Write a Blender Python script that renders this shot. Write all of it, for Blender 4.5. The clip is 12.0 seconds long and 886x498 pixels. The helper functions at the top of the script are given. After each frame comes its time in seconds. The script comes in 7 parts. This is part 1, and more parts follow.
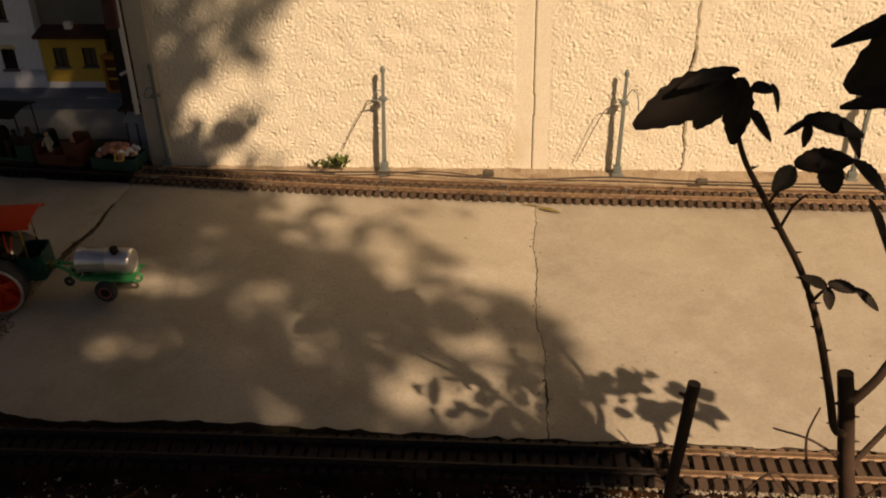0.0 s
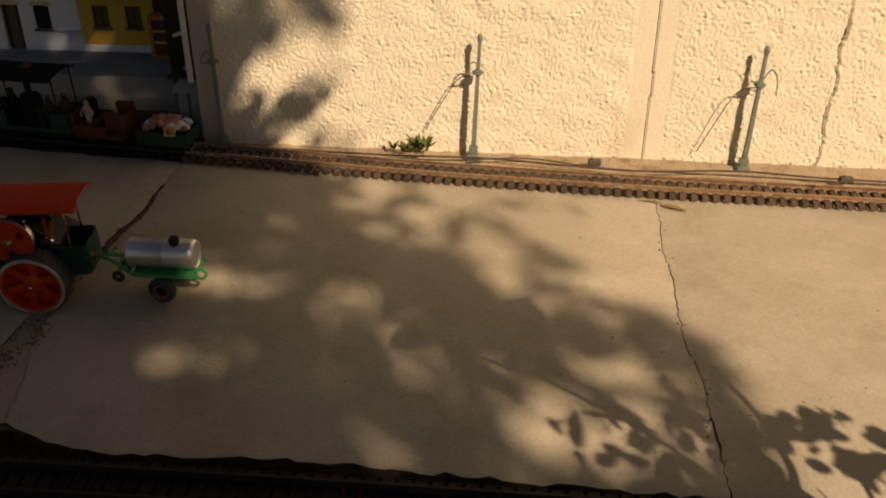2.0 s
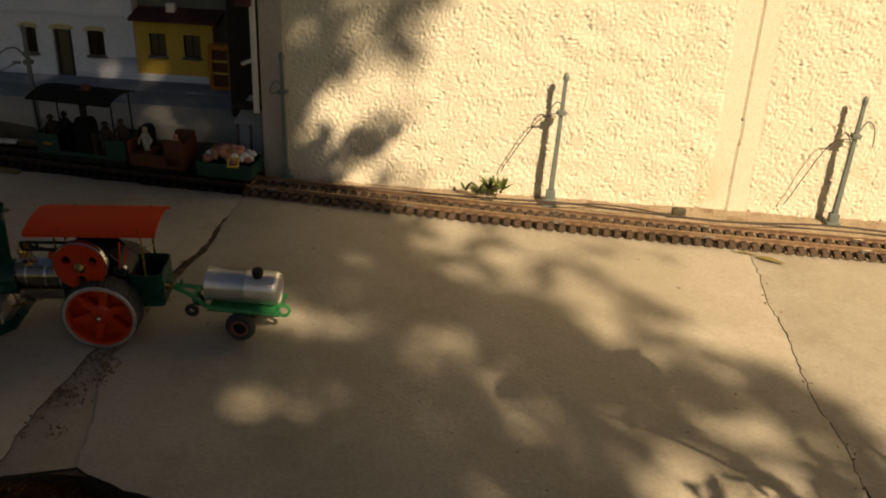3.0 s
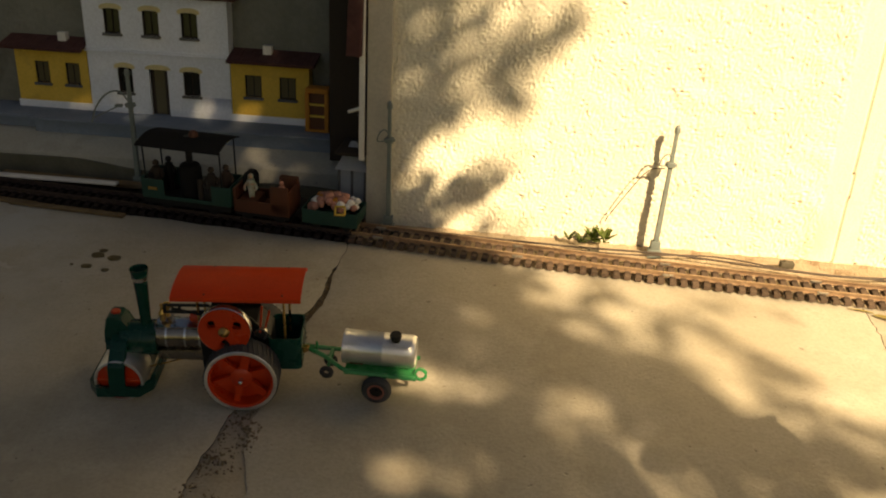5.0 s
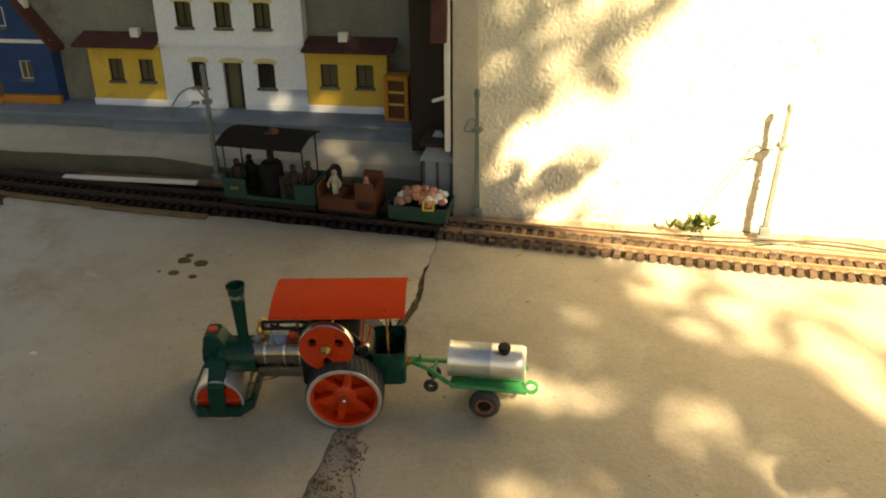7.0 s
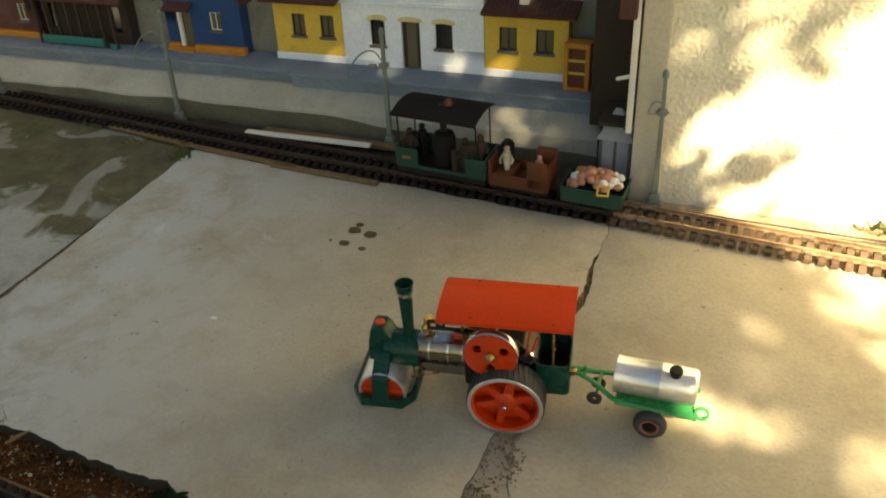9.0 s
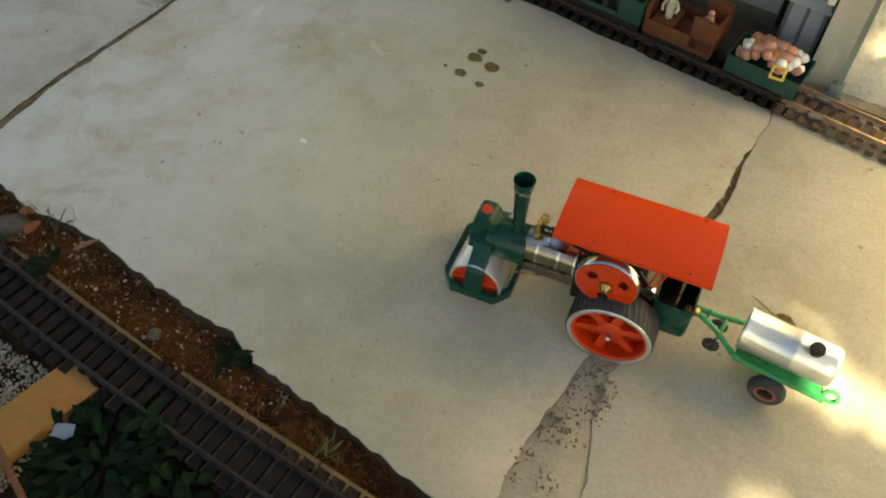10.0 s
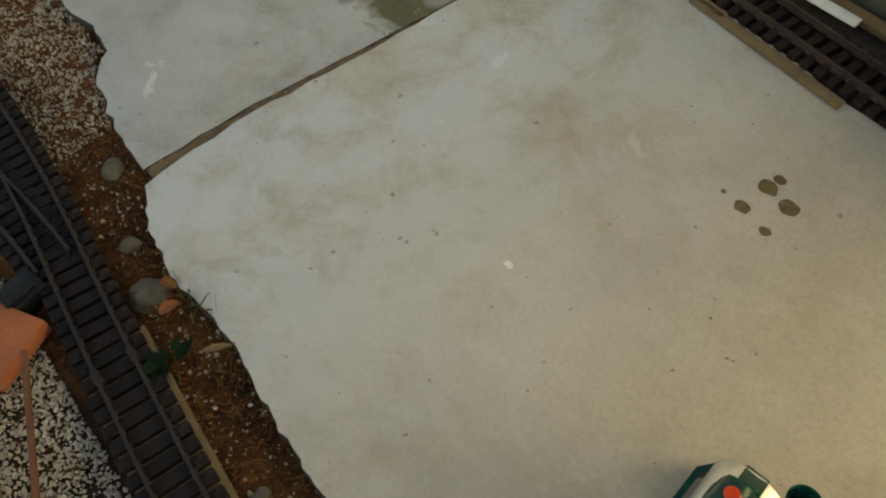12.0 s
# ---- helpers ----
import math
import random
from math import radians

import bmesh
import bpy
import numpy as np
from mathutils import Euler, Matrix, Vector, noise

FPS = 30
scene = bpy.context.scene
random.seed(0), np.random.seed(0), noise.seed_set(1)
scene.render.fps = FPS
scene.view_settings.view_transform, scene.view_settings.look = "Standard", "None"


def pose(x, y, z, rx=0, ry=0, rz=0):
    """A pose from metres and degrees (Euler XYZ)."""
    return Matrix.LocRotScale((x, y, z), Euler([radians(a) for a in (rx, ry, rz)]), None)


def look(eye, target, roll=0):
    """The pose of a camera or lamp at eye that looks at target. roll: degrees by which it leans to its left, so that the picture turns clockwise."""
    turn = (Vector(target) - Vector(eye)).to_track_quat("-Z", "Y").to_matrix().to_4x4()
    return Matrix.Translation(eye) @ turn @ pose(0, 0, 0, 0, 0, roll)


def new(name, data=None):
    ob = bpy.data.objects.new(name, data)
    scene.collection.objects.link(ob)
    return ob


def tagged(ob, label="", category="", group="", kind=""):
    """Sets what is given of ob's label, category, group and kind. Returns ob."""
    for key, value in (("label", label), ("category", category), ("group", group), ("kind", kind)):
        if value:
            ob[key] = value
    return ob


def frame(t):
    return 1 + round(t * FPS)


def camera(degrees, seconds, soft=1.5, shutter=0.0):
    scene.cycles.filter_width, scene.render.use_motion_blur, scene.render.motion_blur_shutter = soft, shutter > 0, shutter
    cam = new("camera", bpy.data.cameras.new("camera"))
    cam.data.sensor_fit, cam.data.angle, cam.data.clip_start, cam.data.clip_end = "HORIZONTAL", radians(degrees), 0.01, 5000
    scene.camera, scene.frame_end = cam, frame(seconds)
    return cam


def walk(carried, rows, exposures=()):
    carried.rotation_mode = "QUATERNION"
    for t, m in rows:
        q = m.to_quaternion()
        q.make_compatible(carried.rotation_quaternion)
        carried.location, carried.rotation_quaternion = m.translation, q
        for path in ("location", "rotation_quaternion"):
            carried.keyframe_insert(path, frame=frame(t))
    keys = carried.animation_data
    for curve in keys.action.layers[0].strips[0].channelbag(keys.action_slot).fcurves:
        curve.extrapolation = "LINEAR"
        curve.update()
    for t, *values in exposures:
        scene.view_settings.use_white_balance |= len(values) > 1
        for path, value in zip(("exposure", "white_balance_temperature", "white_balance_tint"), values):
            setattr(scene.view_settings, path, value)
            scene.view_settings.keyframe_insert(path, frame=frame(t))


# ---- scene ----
cam = camera(56, 12.0, soft=2.0)
PATH = [
    (0, (0.2945, -2.0432, 0.8120), (0.1974, -0.7135, 0.1246), -1.31),
    (0.5, (0.2498, -1.9286, 0.7929), (0.1212, -0.5976, 0.1134), 0.99),
    (1, (0.2313, -1.8909, 0.7712), (0.0840, -0.5509, 0.1135), -0.92),
    (1.5, (0.1617, -1.8286, 0.7187), (0.0923, -0.4890, 0.0474), 1.88),
    (2, (0.0713, -1.7979, 0.6971), (-0.0324, -0.4762, -0.0047), 0.27),
    (2.5, (-0.0427, -1.7596, 0.6240), (-0.1261, -0.3944, 0.0081), 1.16),
    (3, (-0.1220, -1.7341, 0.6130), (-0.2046, -0.3616, 0.0135), 2.71),
    (3.5, (-0.2002, -1.7077, 0.6242), (-0.3285, -0.3224, 0.0635), 4.36),
    (3.7, (-0.1832, -1.7164, 0.6225), (-0.3484, -0.3259, 0.0846), 3.14),
    (5.3, (-0.3521, -1.7059, 0.6868), (-0.4531, -0.3369, 0.0822), 2.98),
    (5.5, (-0.3644, -1.6768, 0.6828), (-0.4889, -0.3131, 0.0707), 2.08),
    (6, (-0.3739, -1.6428, 0.6774), (-0.5701, -0.2863, 0.0681), 1.45),
    (6.5, (-0.3832, -1.6403, 0.6769), (-0.5823, -0.2864, 0.0626), -0.24),
    (8.3, (-0.4541, -1.5706, 0.8199), (-0.7100, -0.2897, 0.0826), 1.40),
    (8.5, (-0.4263, -1.5742, 0.7781), (-0.7168, -0.2791, 0.0793), 2.44),
    (9, (-0.4448, -1.5372, 0.7938), (-0.9076, -0.3357, 0.0243), -2.39),
    (9.5, (-0.5590, -1.4009, 0.7862), (-1.0121, -0.3289, -0.1601), -0.17),
    (10, (-0.5958, -1.3217, 0.8389), (-1.0555, -0.4461, -0.2889), 4.66),
    (10.5, (-0.5686, -1.2103, 0.8829), (-1.1366, -0.4332, -0.2676), 0.78),
    (11, (-0.5633, -1.1194, 0.8967), (-1.0497, -0.4848, -0.3725), 10.89),
    (11.5, (-0.7001, -1.0727, 0.8432), (-1.3130, -0.4409, -0.3714), 7.53),
    (12, (-0.8468, -0.9879, 0.7718), (-1.5469, -0.4359, -0.4345), -0.70),
]
EXPOSURES = [(0, -0.1, 8200, 29), (0.5, -0.1, 8200, 29), (1.0, 0.05, 7900, 24), (1.5, 0.0, 8200, 28), (2.0, 0.0, 8100, 26), (2.5, 0.15, 7900, 19), (3.7, 0.5, 8300, 18), (5.3, 1.3, 9000, 14), (6.5, 2.05, 9000, 11),
             (8.3, 2.65, 8800, 8), (9.0, 2.8, 8600, 5), (9.6, 3.2, 8300, 3), (10.5, 3.3, 8100, 2), (11.2, 3.25, 7900, 1), (12.0, 3.3, 8800, 4)]
walk(cam, [(t, look(eye, target, roll)) for t, eye, target, roll in PATH], EXPOSURES)

# The paving falls gently away from the wall.
SX, SY = -0.0077, 0.0867


def slab_z(x, y):
    return SX * x + SY * y


def on_slab(x, y, turn=0.0, lift=0.0):
    """A pose that stands square on the sloping paving."""
    n = Vector((-SX, -SY, 1)).normalized()
    q = Vector((0, 0, 1)).rotation_difference(n).to_matrix().to_4x4()
    return Matrix.Translation((x, y, slab_z(x, y) + lift)) @ q @ pose(0, 0, 0, 0, 0, turn)


# Daylight: afternoon sun from the front right, through a tree behind the viewer.
SUN_WAY = Vector((-0.77, 1.0, -0.98)).normalized()
world = bpy.data.worlds.new("sky")
scene.world = world
world.use_nodes = True
wn = world.node_tree.nodes
sky = wn.new("ShaderNodeTexSky")
sky.sky_type, sky.sun_disc = "NISHITA", False
sky.sun_elevation = math.asin(-SUN_WAY.z)
sky.sun_rotation = math.atan2(-SUN_WAY.x, -SUN_WAY.y)
wn["Background"].inputs["Strength"].default_value = 0.019
world.node_tree.links.new(sky.outputs["Color"], wn["Background"].inputs["Color"])
sun = new("sun", bpy.data.lights.new("sun", "SUN"))
sun.data.energy, sun.data.angle, sun.data.color = 4.6, radians(0.53), (1.0, 0.86, 0.63)
sun.matrix_world = Matrix.Translation((1.5, -2.5, 3)) @ SUN_WAY.to_track_quat("-Z", "Y").to_matrix().to_4x4()


# ---- materials ----
def rgb(c):
    return (*c, 1.0)


class Nodes:
    """A short way to write node trees."""

    def __init__(self, name):
        self.mat = bpy.data.materials.new(name)
        self.mat.use_nodes = True
        self.tree = self.mat.node_tree
        self.bsdf = self.tree.nodes["Principled BSDF"]

    def add(self, kind, **values):
        n = self.tree.nodes.new(kind)
        for k, v in values.items():
            n.inputs[k].default_value = v
        return n

    def link(self, a, b):
        self.tree.links.new(a, b)

    def where(self, world):
        if world:
            return self.add("ShaderNodeNewGeometry").outputs["Position"]
        return self.add("ShaderNodeTexCoord").outputs["Object"]

    def noise(self, vec, scale, detail=4.0, rough=0.55, warp=0.0):
        n = self.add("ShaderNodeTexNoise", Scale=scale, Detail=detail, Roughness=rough, Distortion=warp)
        self.link(vec, n.inputs["Vector"])
        return n.outputs["Fac"]

    def span(self, fac, lo, hi, a=0.0, b=1.0):
        n = self.add("ShaderNodeMapRange")
        n.inputs[1].default_value, n.inputs[2].default_value = lo, hi
        n.inputs[3].default_value, n.inputs[4].default_value = a, b
        self.link(fac, n.inputs[0])
        return n.outputs[0]

    def mix(self, fac, a, b, mode="MIX"):
        n = self.tree.nodes.new("ShaderNodeMix")
        n.data_type, n.blend_type = "RGBA", mode
        for v, i in ((fac, 0), (a, 6), (b, 7)):
            if isinstance(v, (int, float)):
                n.inputs[i].default_value = v
            elif isinstance(v, tuple):
                n.inputs[i].default_value = rgb(v)
            else:
                self.link(v, n.inputs[i])
        return n.outputs[2]

    def math(self, op, a, b=0.0):
        n = self.tree.nodes.new("ShaderNodeMath")
        n.operation = op
        for v, i in ((a, 0), (b, 1)):
            if isinstance(v, (int, float)):
                n.inputs[i].default_value = v
            else:
                self.link(v, n.inputs[i])
        return n.outputs[0]

    def bump(self, fac, strength, dist):
        n = self.add("ShaderNodeBump", Strength=strength, Distance=dist)
        self.link(fac, n.inputs["Height"])
        self.link(n.outputs[0], self.bsdf.inputs["Normal"])

    def finish(self, colour, rough, metal=0.0, spec=0.5):
        for v, k in ((colour, "Base Color"), (rough, "Roughness"), (metal, "Metallic"), (spec, "Specular IOR Level")):
            if isinstance(v, (int, float)):
                self.bsdf.inputs[k].default_value = v
            elif isinstance(v, tuple):
                self.bsdf.inputs[k].default_value = rgb(v)
            else:
                self.link(v, self.bsdf.inputs[k])
        return self.mat


def pbr(name, a, b, scale=30.0, rough=0.6, metal=0.0, fine=250.0, bump=0.25, depth=0.001, stain=None, stain_scale=6.0,
        stain_at=(0.55, 0.7), vary=0.0, world=False, spec=0.5, island=None):
    """A surface of two mingled tones, with stains, fine relief and a small change from piece to piece."""
    n = Nodes(name)
    v = n.where(world)
    big, small = n.noise(v, scale), n.noise(v, fine, 3.0)
    col = n.mix(n.span(big, 0.3, 0.7), a, b)
    col = n.mix(n.span(small, 0.35, 0.75, 0.0, 0.35), col, tuple(x * 0.55 for x in a))
    if stain:
        col = n.mix(n.span(n.noise(v, stain_scale, 6.0, 0.65, 0.4), *stain_at, 0.0, 0.85), col, stain)
    if vary:
        r = n.add("ShaderNodeObjectInfo").outputs["Random"]
        col = n.mix(n.span(r, 0, 1, 0, vary), col, tuple(x * 0.35 for x in a))
    if island:
        r = n.add("ShaderNodeNewGeometry").outputs["Random Per Island"]
        col = n.mix(n.span(r, 0.25, 1.0, 0.0, 0.85), col, island)
    n.bump(small, bump, depth)
    return n.finish(col, n.span(big, 0.2, 0.8, max(rough - 0.1, 0.02), min(rough + 0.12, 1.0)), metal, spec)


def concrete(name, a, b, c, dark, white=0.0, mud=None):
    """Worn floated concrete: cloudy tones, trowel marks, pits, hair cracks, pale bloom and brown dirt."""
    n = Nodes(name)
    v = n.where(True)
    cloud, mid, fine, pits = n.noise(v, 3.1, 6.0, 0.6, 0.15), n.noise(v, 14.0, 6.0, 0.65), n.noise(v, 160.0, 4.0, 0.6), n.noise(v, 55.0, 2.0)
    col = n.mix(n.span(cloud, 0.35, 0.65), a, b)
    col = n.mix(n.span(mid, 0.45, 0.75, 0.0, 0.7), col, c)
    col = n.mix(n.span(fine, 0.42, 0.8, 0.0, 0.45), col, tuple(x * 0.55 for x in a))
    col = n.mix(n.span(n.noise(v, 5.3, 8.0, 0.74, 0.1), 0.52, 0.70, 0.0, 0.6), col, dark)
    col = n.mix(n.span(n.noise(v, 1.7, 3.0, 0.5, 0.6), 0.50, 0.66, 0.0, 0.35), col, dark)
    sx = n.add("ShaderNodeSeparateXYZ")
    n.link(v, sx.inputs[0])
    if white:
        near = n.span(sx.outputs[0], -1.00, -1.50)
        pale = n.span(n.noise(v, 6.5, 8.0, 0.74, 0.3), 0.36, 0.56, 0.0, white)
        col = n.mix(n.math("MULTIPLY", pale, near), col, (0.52, 0.55, 0.55))
        # greyish worn blotches with a pale lip where the skin has flaked
        flake = n.noise(v, 11.0, 5.0, 0.6, 0.5)
        col = n.mix(n.math("MULTIPLY", n.span(flake, 0.60, 0.66, 0.0, 0.4), near), col, (0.34, 0.32, 0.27))
        col = n.mix(n.math("MULTIPLY", n.span(flake, 0.33, 0.30, 0.0, 0.6), near), col, (0.64, 0.66, 0.66))
    if mud:
        # mud lies at the rear of the slab, with bare pale shapes left in it
        rear = n.span(n.math("ADD", sx.outputs[1], n.span(n.noise(v, 7.0, 5.0, 0.6, 0.5), 0.2, 0.8, -0.22, 0.22)), -0.44, -0.36)
        bare = n.span(n.noise(v, 5.0, 4.0, 0.5, 0.9), 0.60, 0.63)
        film = n.mix(n.span(mid, 0.35, 0.65), mud, tuple(x * 0.55 for x in mud))
        film = n.mix(n.span(n.noise(v, 9.0, 4.0, 0.6), 0.52, 0.66), film, (0.07, 0.075, 0.025))
        col = n.mix(n.math("MULTIPLY", rear, n.math("SUBTRACT", 0.93, n.math("MULTIPLY", bare, 0.6))), col, film)
    # dark specks and pits
    speck = n.span(n.noise(v, 75.0, 1.0), 0.78, 0.81)
    col = n.mix(n.span(pits, 0.73, 0.77, 0.0, 0.7), col, tuple(x * 0.4 for x in a))
    col = n.mix(n.math("MULTIPLY", speck, 0.6), col, (0.07, 0.055, 0.04))
    h = n.math("ADD", n.math("MULTIPLY", fine, 0.6), mid)
    h = n.math("SUBTRACT", h, n.math("MULTIPLY", n.span(pits, 0.70, 0.76), 0.6))
    n.bump(h, 0.42, 0.004)
    return n.finish(col, n.span(mid, 0.3, 0.7, 0.62, 0.9), 0.0, 0.35)


M_SLAB = concrete("slab_concrete", (0.46, 0.42, 0.335), (0.385, 0.345, 0.27), (0.515, 0.48, 0.40), (0.29, 0.25, 0.18), 0.9)
M_SLAB_OLD = concrete("old_concrete", (0.35, 0.365, 0.36), (0.27, 0.27, 0.245), (0.40, 0.42, 0.415), (0.19, 0.18, 0.115), 0.35, (0.118, 0.105, 0.050))
M_PATCH = concrete("mortar", (0.36, 0.32, 0.255), (0.265, 0.23, 0.17), (0.43, 0.39, 0.32), (0.17, 0.13, 0.085))
M_SLAB_SIDE = concrete("dark_slab_edge", (0.065, 0.052, 0.034), (0.045, 0.036, 0.024), (0.10, 0.085, 0.06), (0.03, 0.025, 0.015))
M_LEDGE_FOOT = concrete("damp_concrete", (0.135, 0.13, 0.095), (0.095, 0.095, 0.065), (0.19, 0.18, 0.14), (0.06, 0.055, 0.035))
M_LEDGE = concrete("ledge_concrete", (0.45, 0.455, 0.41), (0.35, 0.355, 0.315), (0.51, 0.515, 0.47), (0.22, 0.205, 0.16))
M_CRACK = pbr("crack_dirt", (0.10, 0.066, 0.034), (0.24, 0.17, 0.095), 70, 0.95, bump=0.6, depth=0.003, world=True)


def soil():
    """Rust-brown litter soil beside the slabs, its colour darkened for shade in the planted bed."""
    n = Nodes("soil")
    v = n.where(True)
    sx = n.add("ShaderNodeSeparateXYZ")
    n.link(v, sx.inputs[0])
    big, fine = n.noise(v, 24.0, 5.0), n.noise(v, 130.0, 3.0)
    col = n.mix(n.span(big, 0.3, 0.7), (0.055, 0.021, 0.006), (0.14, 0.052, 0.013))
    col = n.mix(n.span(n.noise(v, 10.0, 6.0, 0.65, 0.4), 0.5, 0.66), col, (0.020, 0.010, 0.005))
    col = n.mix(n.span(n.noise(v, 60.0, 2.0), 0.62, 0.70, 0.0, 0.7), col, (0.22, 0.095, 0.025))
    # shade of the plants, put into the soil colour south of the track
    bed_shade = n.span(n.math("ADD", sx.outputs[1], n.span(n.noise(v, 8.0), 0.2, 0.8, -0.04, 0.04)), -1.02, -1.06)
    col = n.mix(n.math("MULTIPLY", bed_shade, 0.9), col, n.mix(n.span(big, 0.35, 0.65), (0.008, 0.0055, 0.004), (0.028, 0.017, 0.009)))
    # unseen garden beyond the bed, grassed over to make its bounced light greener
    bounce_lawn = n.span(n.math("ADD", sx.outputs[1], n.span(n.noise(v, 2.0), 0.2, 0.8, -0.3, 0.3)), -2.0, -2.4)
    col = n.mix(bounce_lawn, col, n.mix(n.span(big, 0.3, 0.7), (0.045, 0.075, 0.022), (0.085, 0.105, 0.042)))
    n.bump(fine, 0.9, 0.006)
    return n.finish(col, 0.95, 0.0, 0.2)


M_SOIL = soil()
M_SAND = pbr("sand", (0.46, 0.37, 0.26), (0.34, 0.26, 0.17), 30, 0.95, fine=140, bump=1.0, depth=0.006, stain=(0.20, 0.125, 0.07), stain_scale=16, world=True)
M_STUCCO = pbr("stucco", (0.85, 0.805, 0.66), (0.80, 0.75, 0.60), 9, 0.92, fine=240, bump=0.5, depth=0.0015, stain=(0.62, 0.53, 0.37), stain_scale=5, stain_at=(0.6, 0.8), world=True, spec=0.2)
M_PLASTER = pbr("smooth_plaster", (0.56, 0.53, 0.45), (0.48, 0.45, 0.37), 7, 0.9, fine=160, bump=0.25, depth=0.001, stain=(0.60, 0.52, 0.38), stain_scale=8, world=True, spec=0.2)
M_GREYWALL = pbr("grey_render", (0.245, 0.25, 0.215), (0.185, 0.19, 0.16), 12, 0.95, fine=90, bump=0.9, depth=0.004, stain=(0.14, 0.125, 0.10), stain_scale=9, world=True)
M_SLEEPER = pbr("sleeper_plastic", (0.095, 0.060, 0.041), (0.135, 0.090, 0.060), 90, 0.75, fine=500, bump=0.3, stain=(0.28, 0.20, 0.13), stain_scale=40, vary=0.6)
# sleeper and rail copies with shade put into the colour
M_SLEEPER_SHADED = pbr("shaded_sleeper_plastic", (0.013, 0.009, 0.009), (0.027, 0.018, 0.016), 90, 0.7, fine=500, bump=0.3, stain=(0.075, 0.05, 0.038), stain_scale=50, stain_at=(0.6, 0.75), vary=0.5, spec=0.2)
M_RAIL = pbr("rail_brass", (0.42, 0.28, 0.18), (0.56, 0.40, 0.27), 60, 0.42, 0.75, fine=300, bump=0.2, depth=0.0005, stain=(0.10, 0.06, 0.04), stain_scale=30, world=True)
M_RAIL_DEEP_SHADE = pbr("rail_deep_shade", (0.024, 0.018, 0.016), (0.04, 0.03, 0.026), 60, 0.6, 0.2, fine=300, bump=0.2, depth=0.0005, world=True, spec=0.3)
M_RAIL_SHADED = pbr("rail_shaded", (0.045, 0.030, 0.025), (0.075, 0.05, 0.042), 60, 0.6, 0.3, fine=300, bump=0.2, depth=0.0005, world=True, spec=0.3)
M_JOINER = pbr("rail_joiner_metal", (0.62, 0.60, 0.55), (0.45, 0.42, 0.36), 200, 0.35, 0.9)
M_MAST = pbr("mast_paint", (0.145, 0.18, 0.17), (0.20, 0.235, 0.215), 50, 0.5, fine=300, bump=0.2, depth=0.0006, stain=(0.14, 0.13, 0.10), stain_scale=30)
M_WOOD = pbr("weathered_wood", (0.20, 0.135, 0.065), (0.14, 0.092, 0.045), 25, 0.85, fine=160, bump=0.5, depth=0.002, stain=(0.15, 0.11, 0.065), stain_scale=9)
M_PINE = pbr("fresh_board", (0.36, 0.18, 0.045), (0.29, 0.135, 0.034), 12, 0.7, fine=120, bump=0.3, stain=(0.40, 0.22, 0.07), stain_scale=6)
M_TERRA = pbr("terracotta", (0.40, 0.125, 0.05), (0.33, 0.10, 0.04), 20, 0.85, fine=150, bump=0.4, stain=(0.36, 0.18, 0.11), stain_scale=12)
M_RUST = pbr("rust", (0.16, 0.06, 0.028), (0.10, 0.045, 0.025), 60, 0.9, fine=300, bump=0.5)
M_GREEN = pbr("green_enamel", (0.001, 0.040, 0.029), (0.002, 0.050, 0.036), 20, 0.25, fine=400, bump=0.03, depth=0.0003, stain=(0.004, 0.06, 0.042), stain_scale=18, spec=0.28)
M_GREEN_LIGHT = pbr("light_green_enamel", (0.025, 0.26, 0.085), (0.03, 0.30, 0.10), 20, 0.28, fine=400, bump=0.03, depth=0.0003)
M_RED = pbr("red_enamel", (0.60, 0.045, 0.007), (0.54, 0.037, 0.006), 15, 0.3, fine=400, bump=0.03, depth=0.0003)
M_ROOFRED = pbr("orange_red_sheet", (0.64, 0.050, 0.007), (0.58, 0.042, 0.006), 14, 0.42, fine=300, bump=0.03, depth=0.0004, stain=(0.52, 0.042, 0.008), stain_scale=9, spec=0.25)
M_CHROME = pbr("bright_metal", (0.72, 0.72, 0.71), (0.60, 0.60, 0.59), 50, 0.2, 1.0, fine=600, bump=0.04, depth=0.0003)
M_TIN = pbr("tin", (0.82, 0.82, 0.81), (0.74, 0.74, 0.73), 30, 0.36, 0.92, fine=500, bump=0.08, depth=0.0004, stain=(0.5, 0.5, 0.49), stain_scale=12)
M_BOILER = pbr("bronzed_metal", (0.34, 0.30, 0.25), (0.26, 0.22, 0.18), 40, 0.24, 1.0, fine=500, bump=0.06, depth=0.0004, stain=(0.16, 0.12, 0.08), stain_scale=30)
M_RIM = pbr("dull_rim", (0.30, 0.10, 0.07), (0.24, 0.09, 0.065), 40, 0.6)
M_BRASS = pbr("brass", (0.58, 0.38, 0.14), (0.48, 0.30, 0.10), 60, 0.28, 1.0, fine=500, bump=0.05, depth=0.0003)
M_BLACK = pbr("black_paint", (0.007, 0.007, 0.007), (0.012, 0.0115, 0.011), 40, 0.5, fine=400, bump=0.1, spec=0.3)
M_RUBBER = pbr("tyre_rubber", (0.03, 0.03, 0.032), (0.05, 0.05, 0.052), 40, 0.75, fine=400, bump=0.3, stain=(0.10, 0.095, 0.085), stain_scale=30, stain_at=(0.58, 0.75))
M_WHITE = pbr("house_white", (0.79, 0.85, 0.93), (0.74, 0.80, 0.88), 14, 0.8, fine=200, bump=0.15, stain=(0.52, 0.52, 0.50), stain_scale=10, stain_at=(0.62, 0.8))
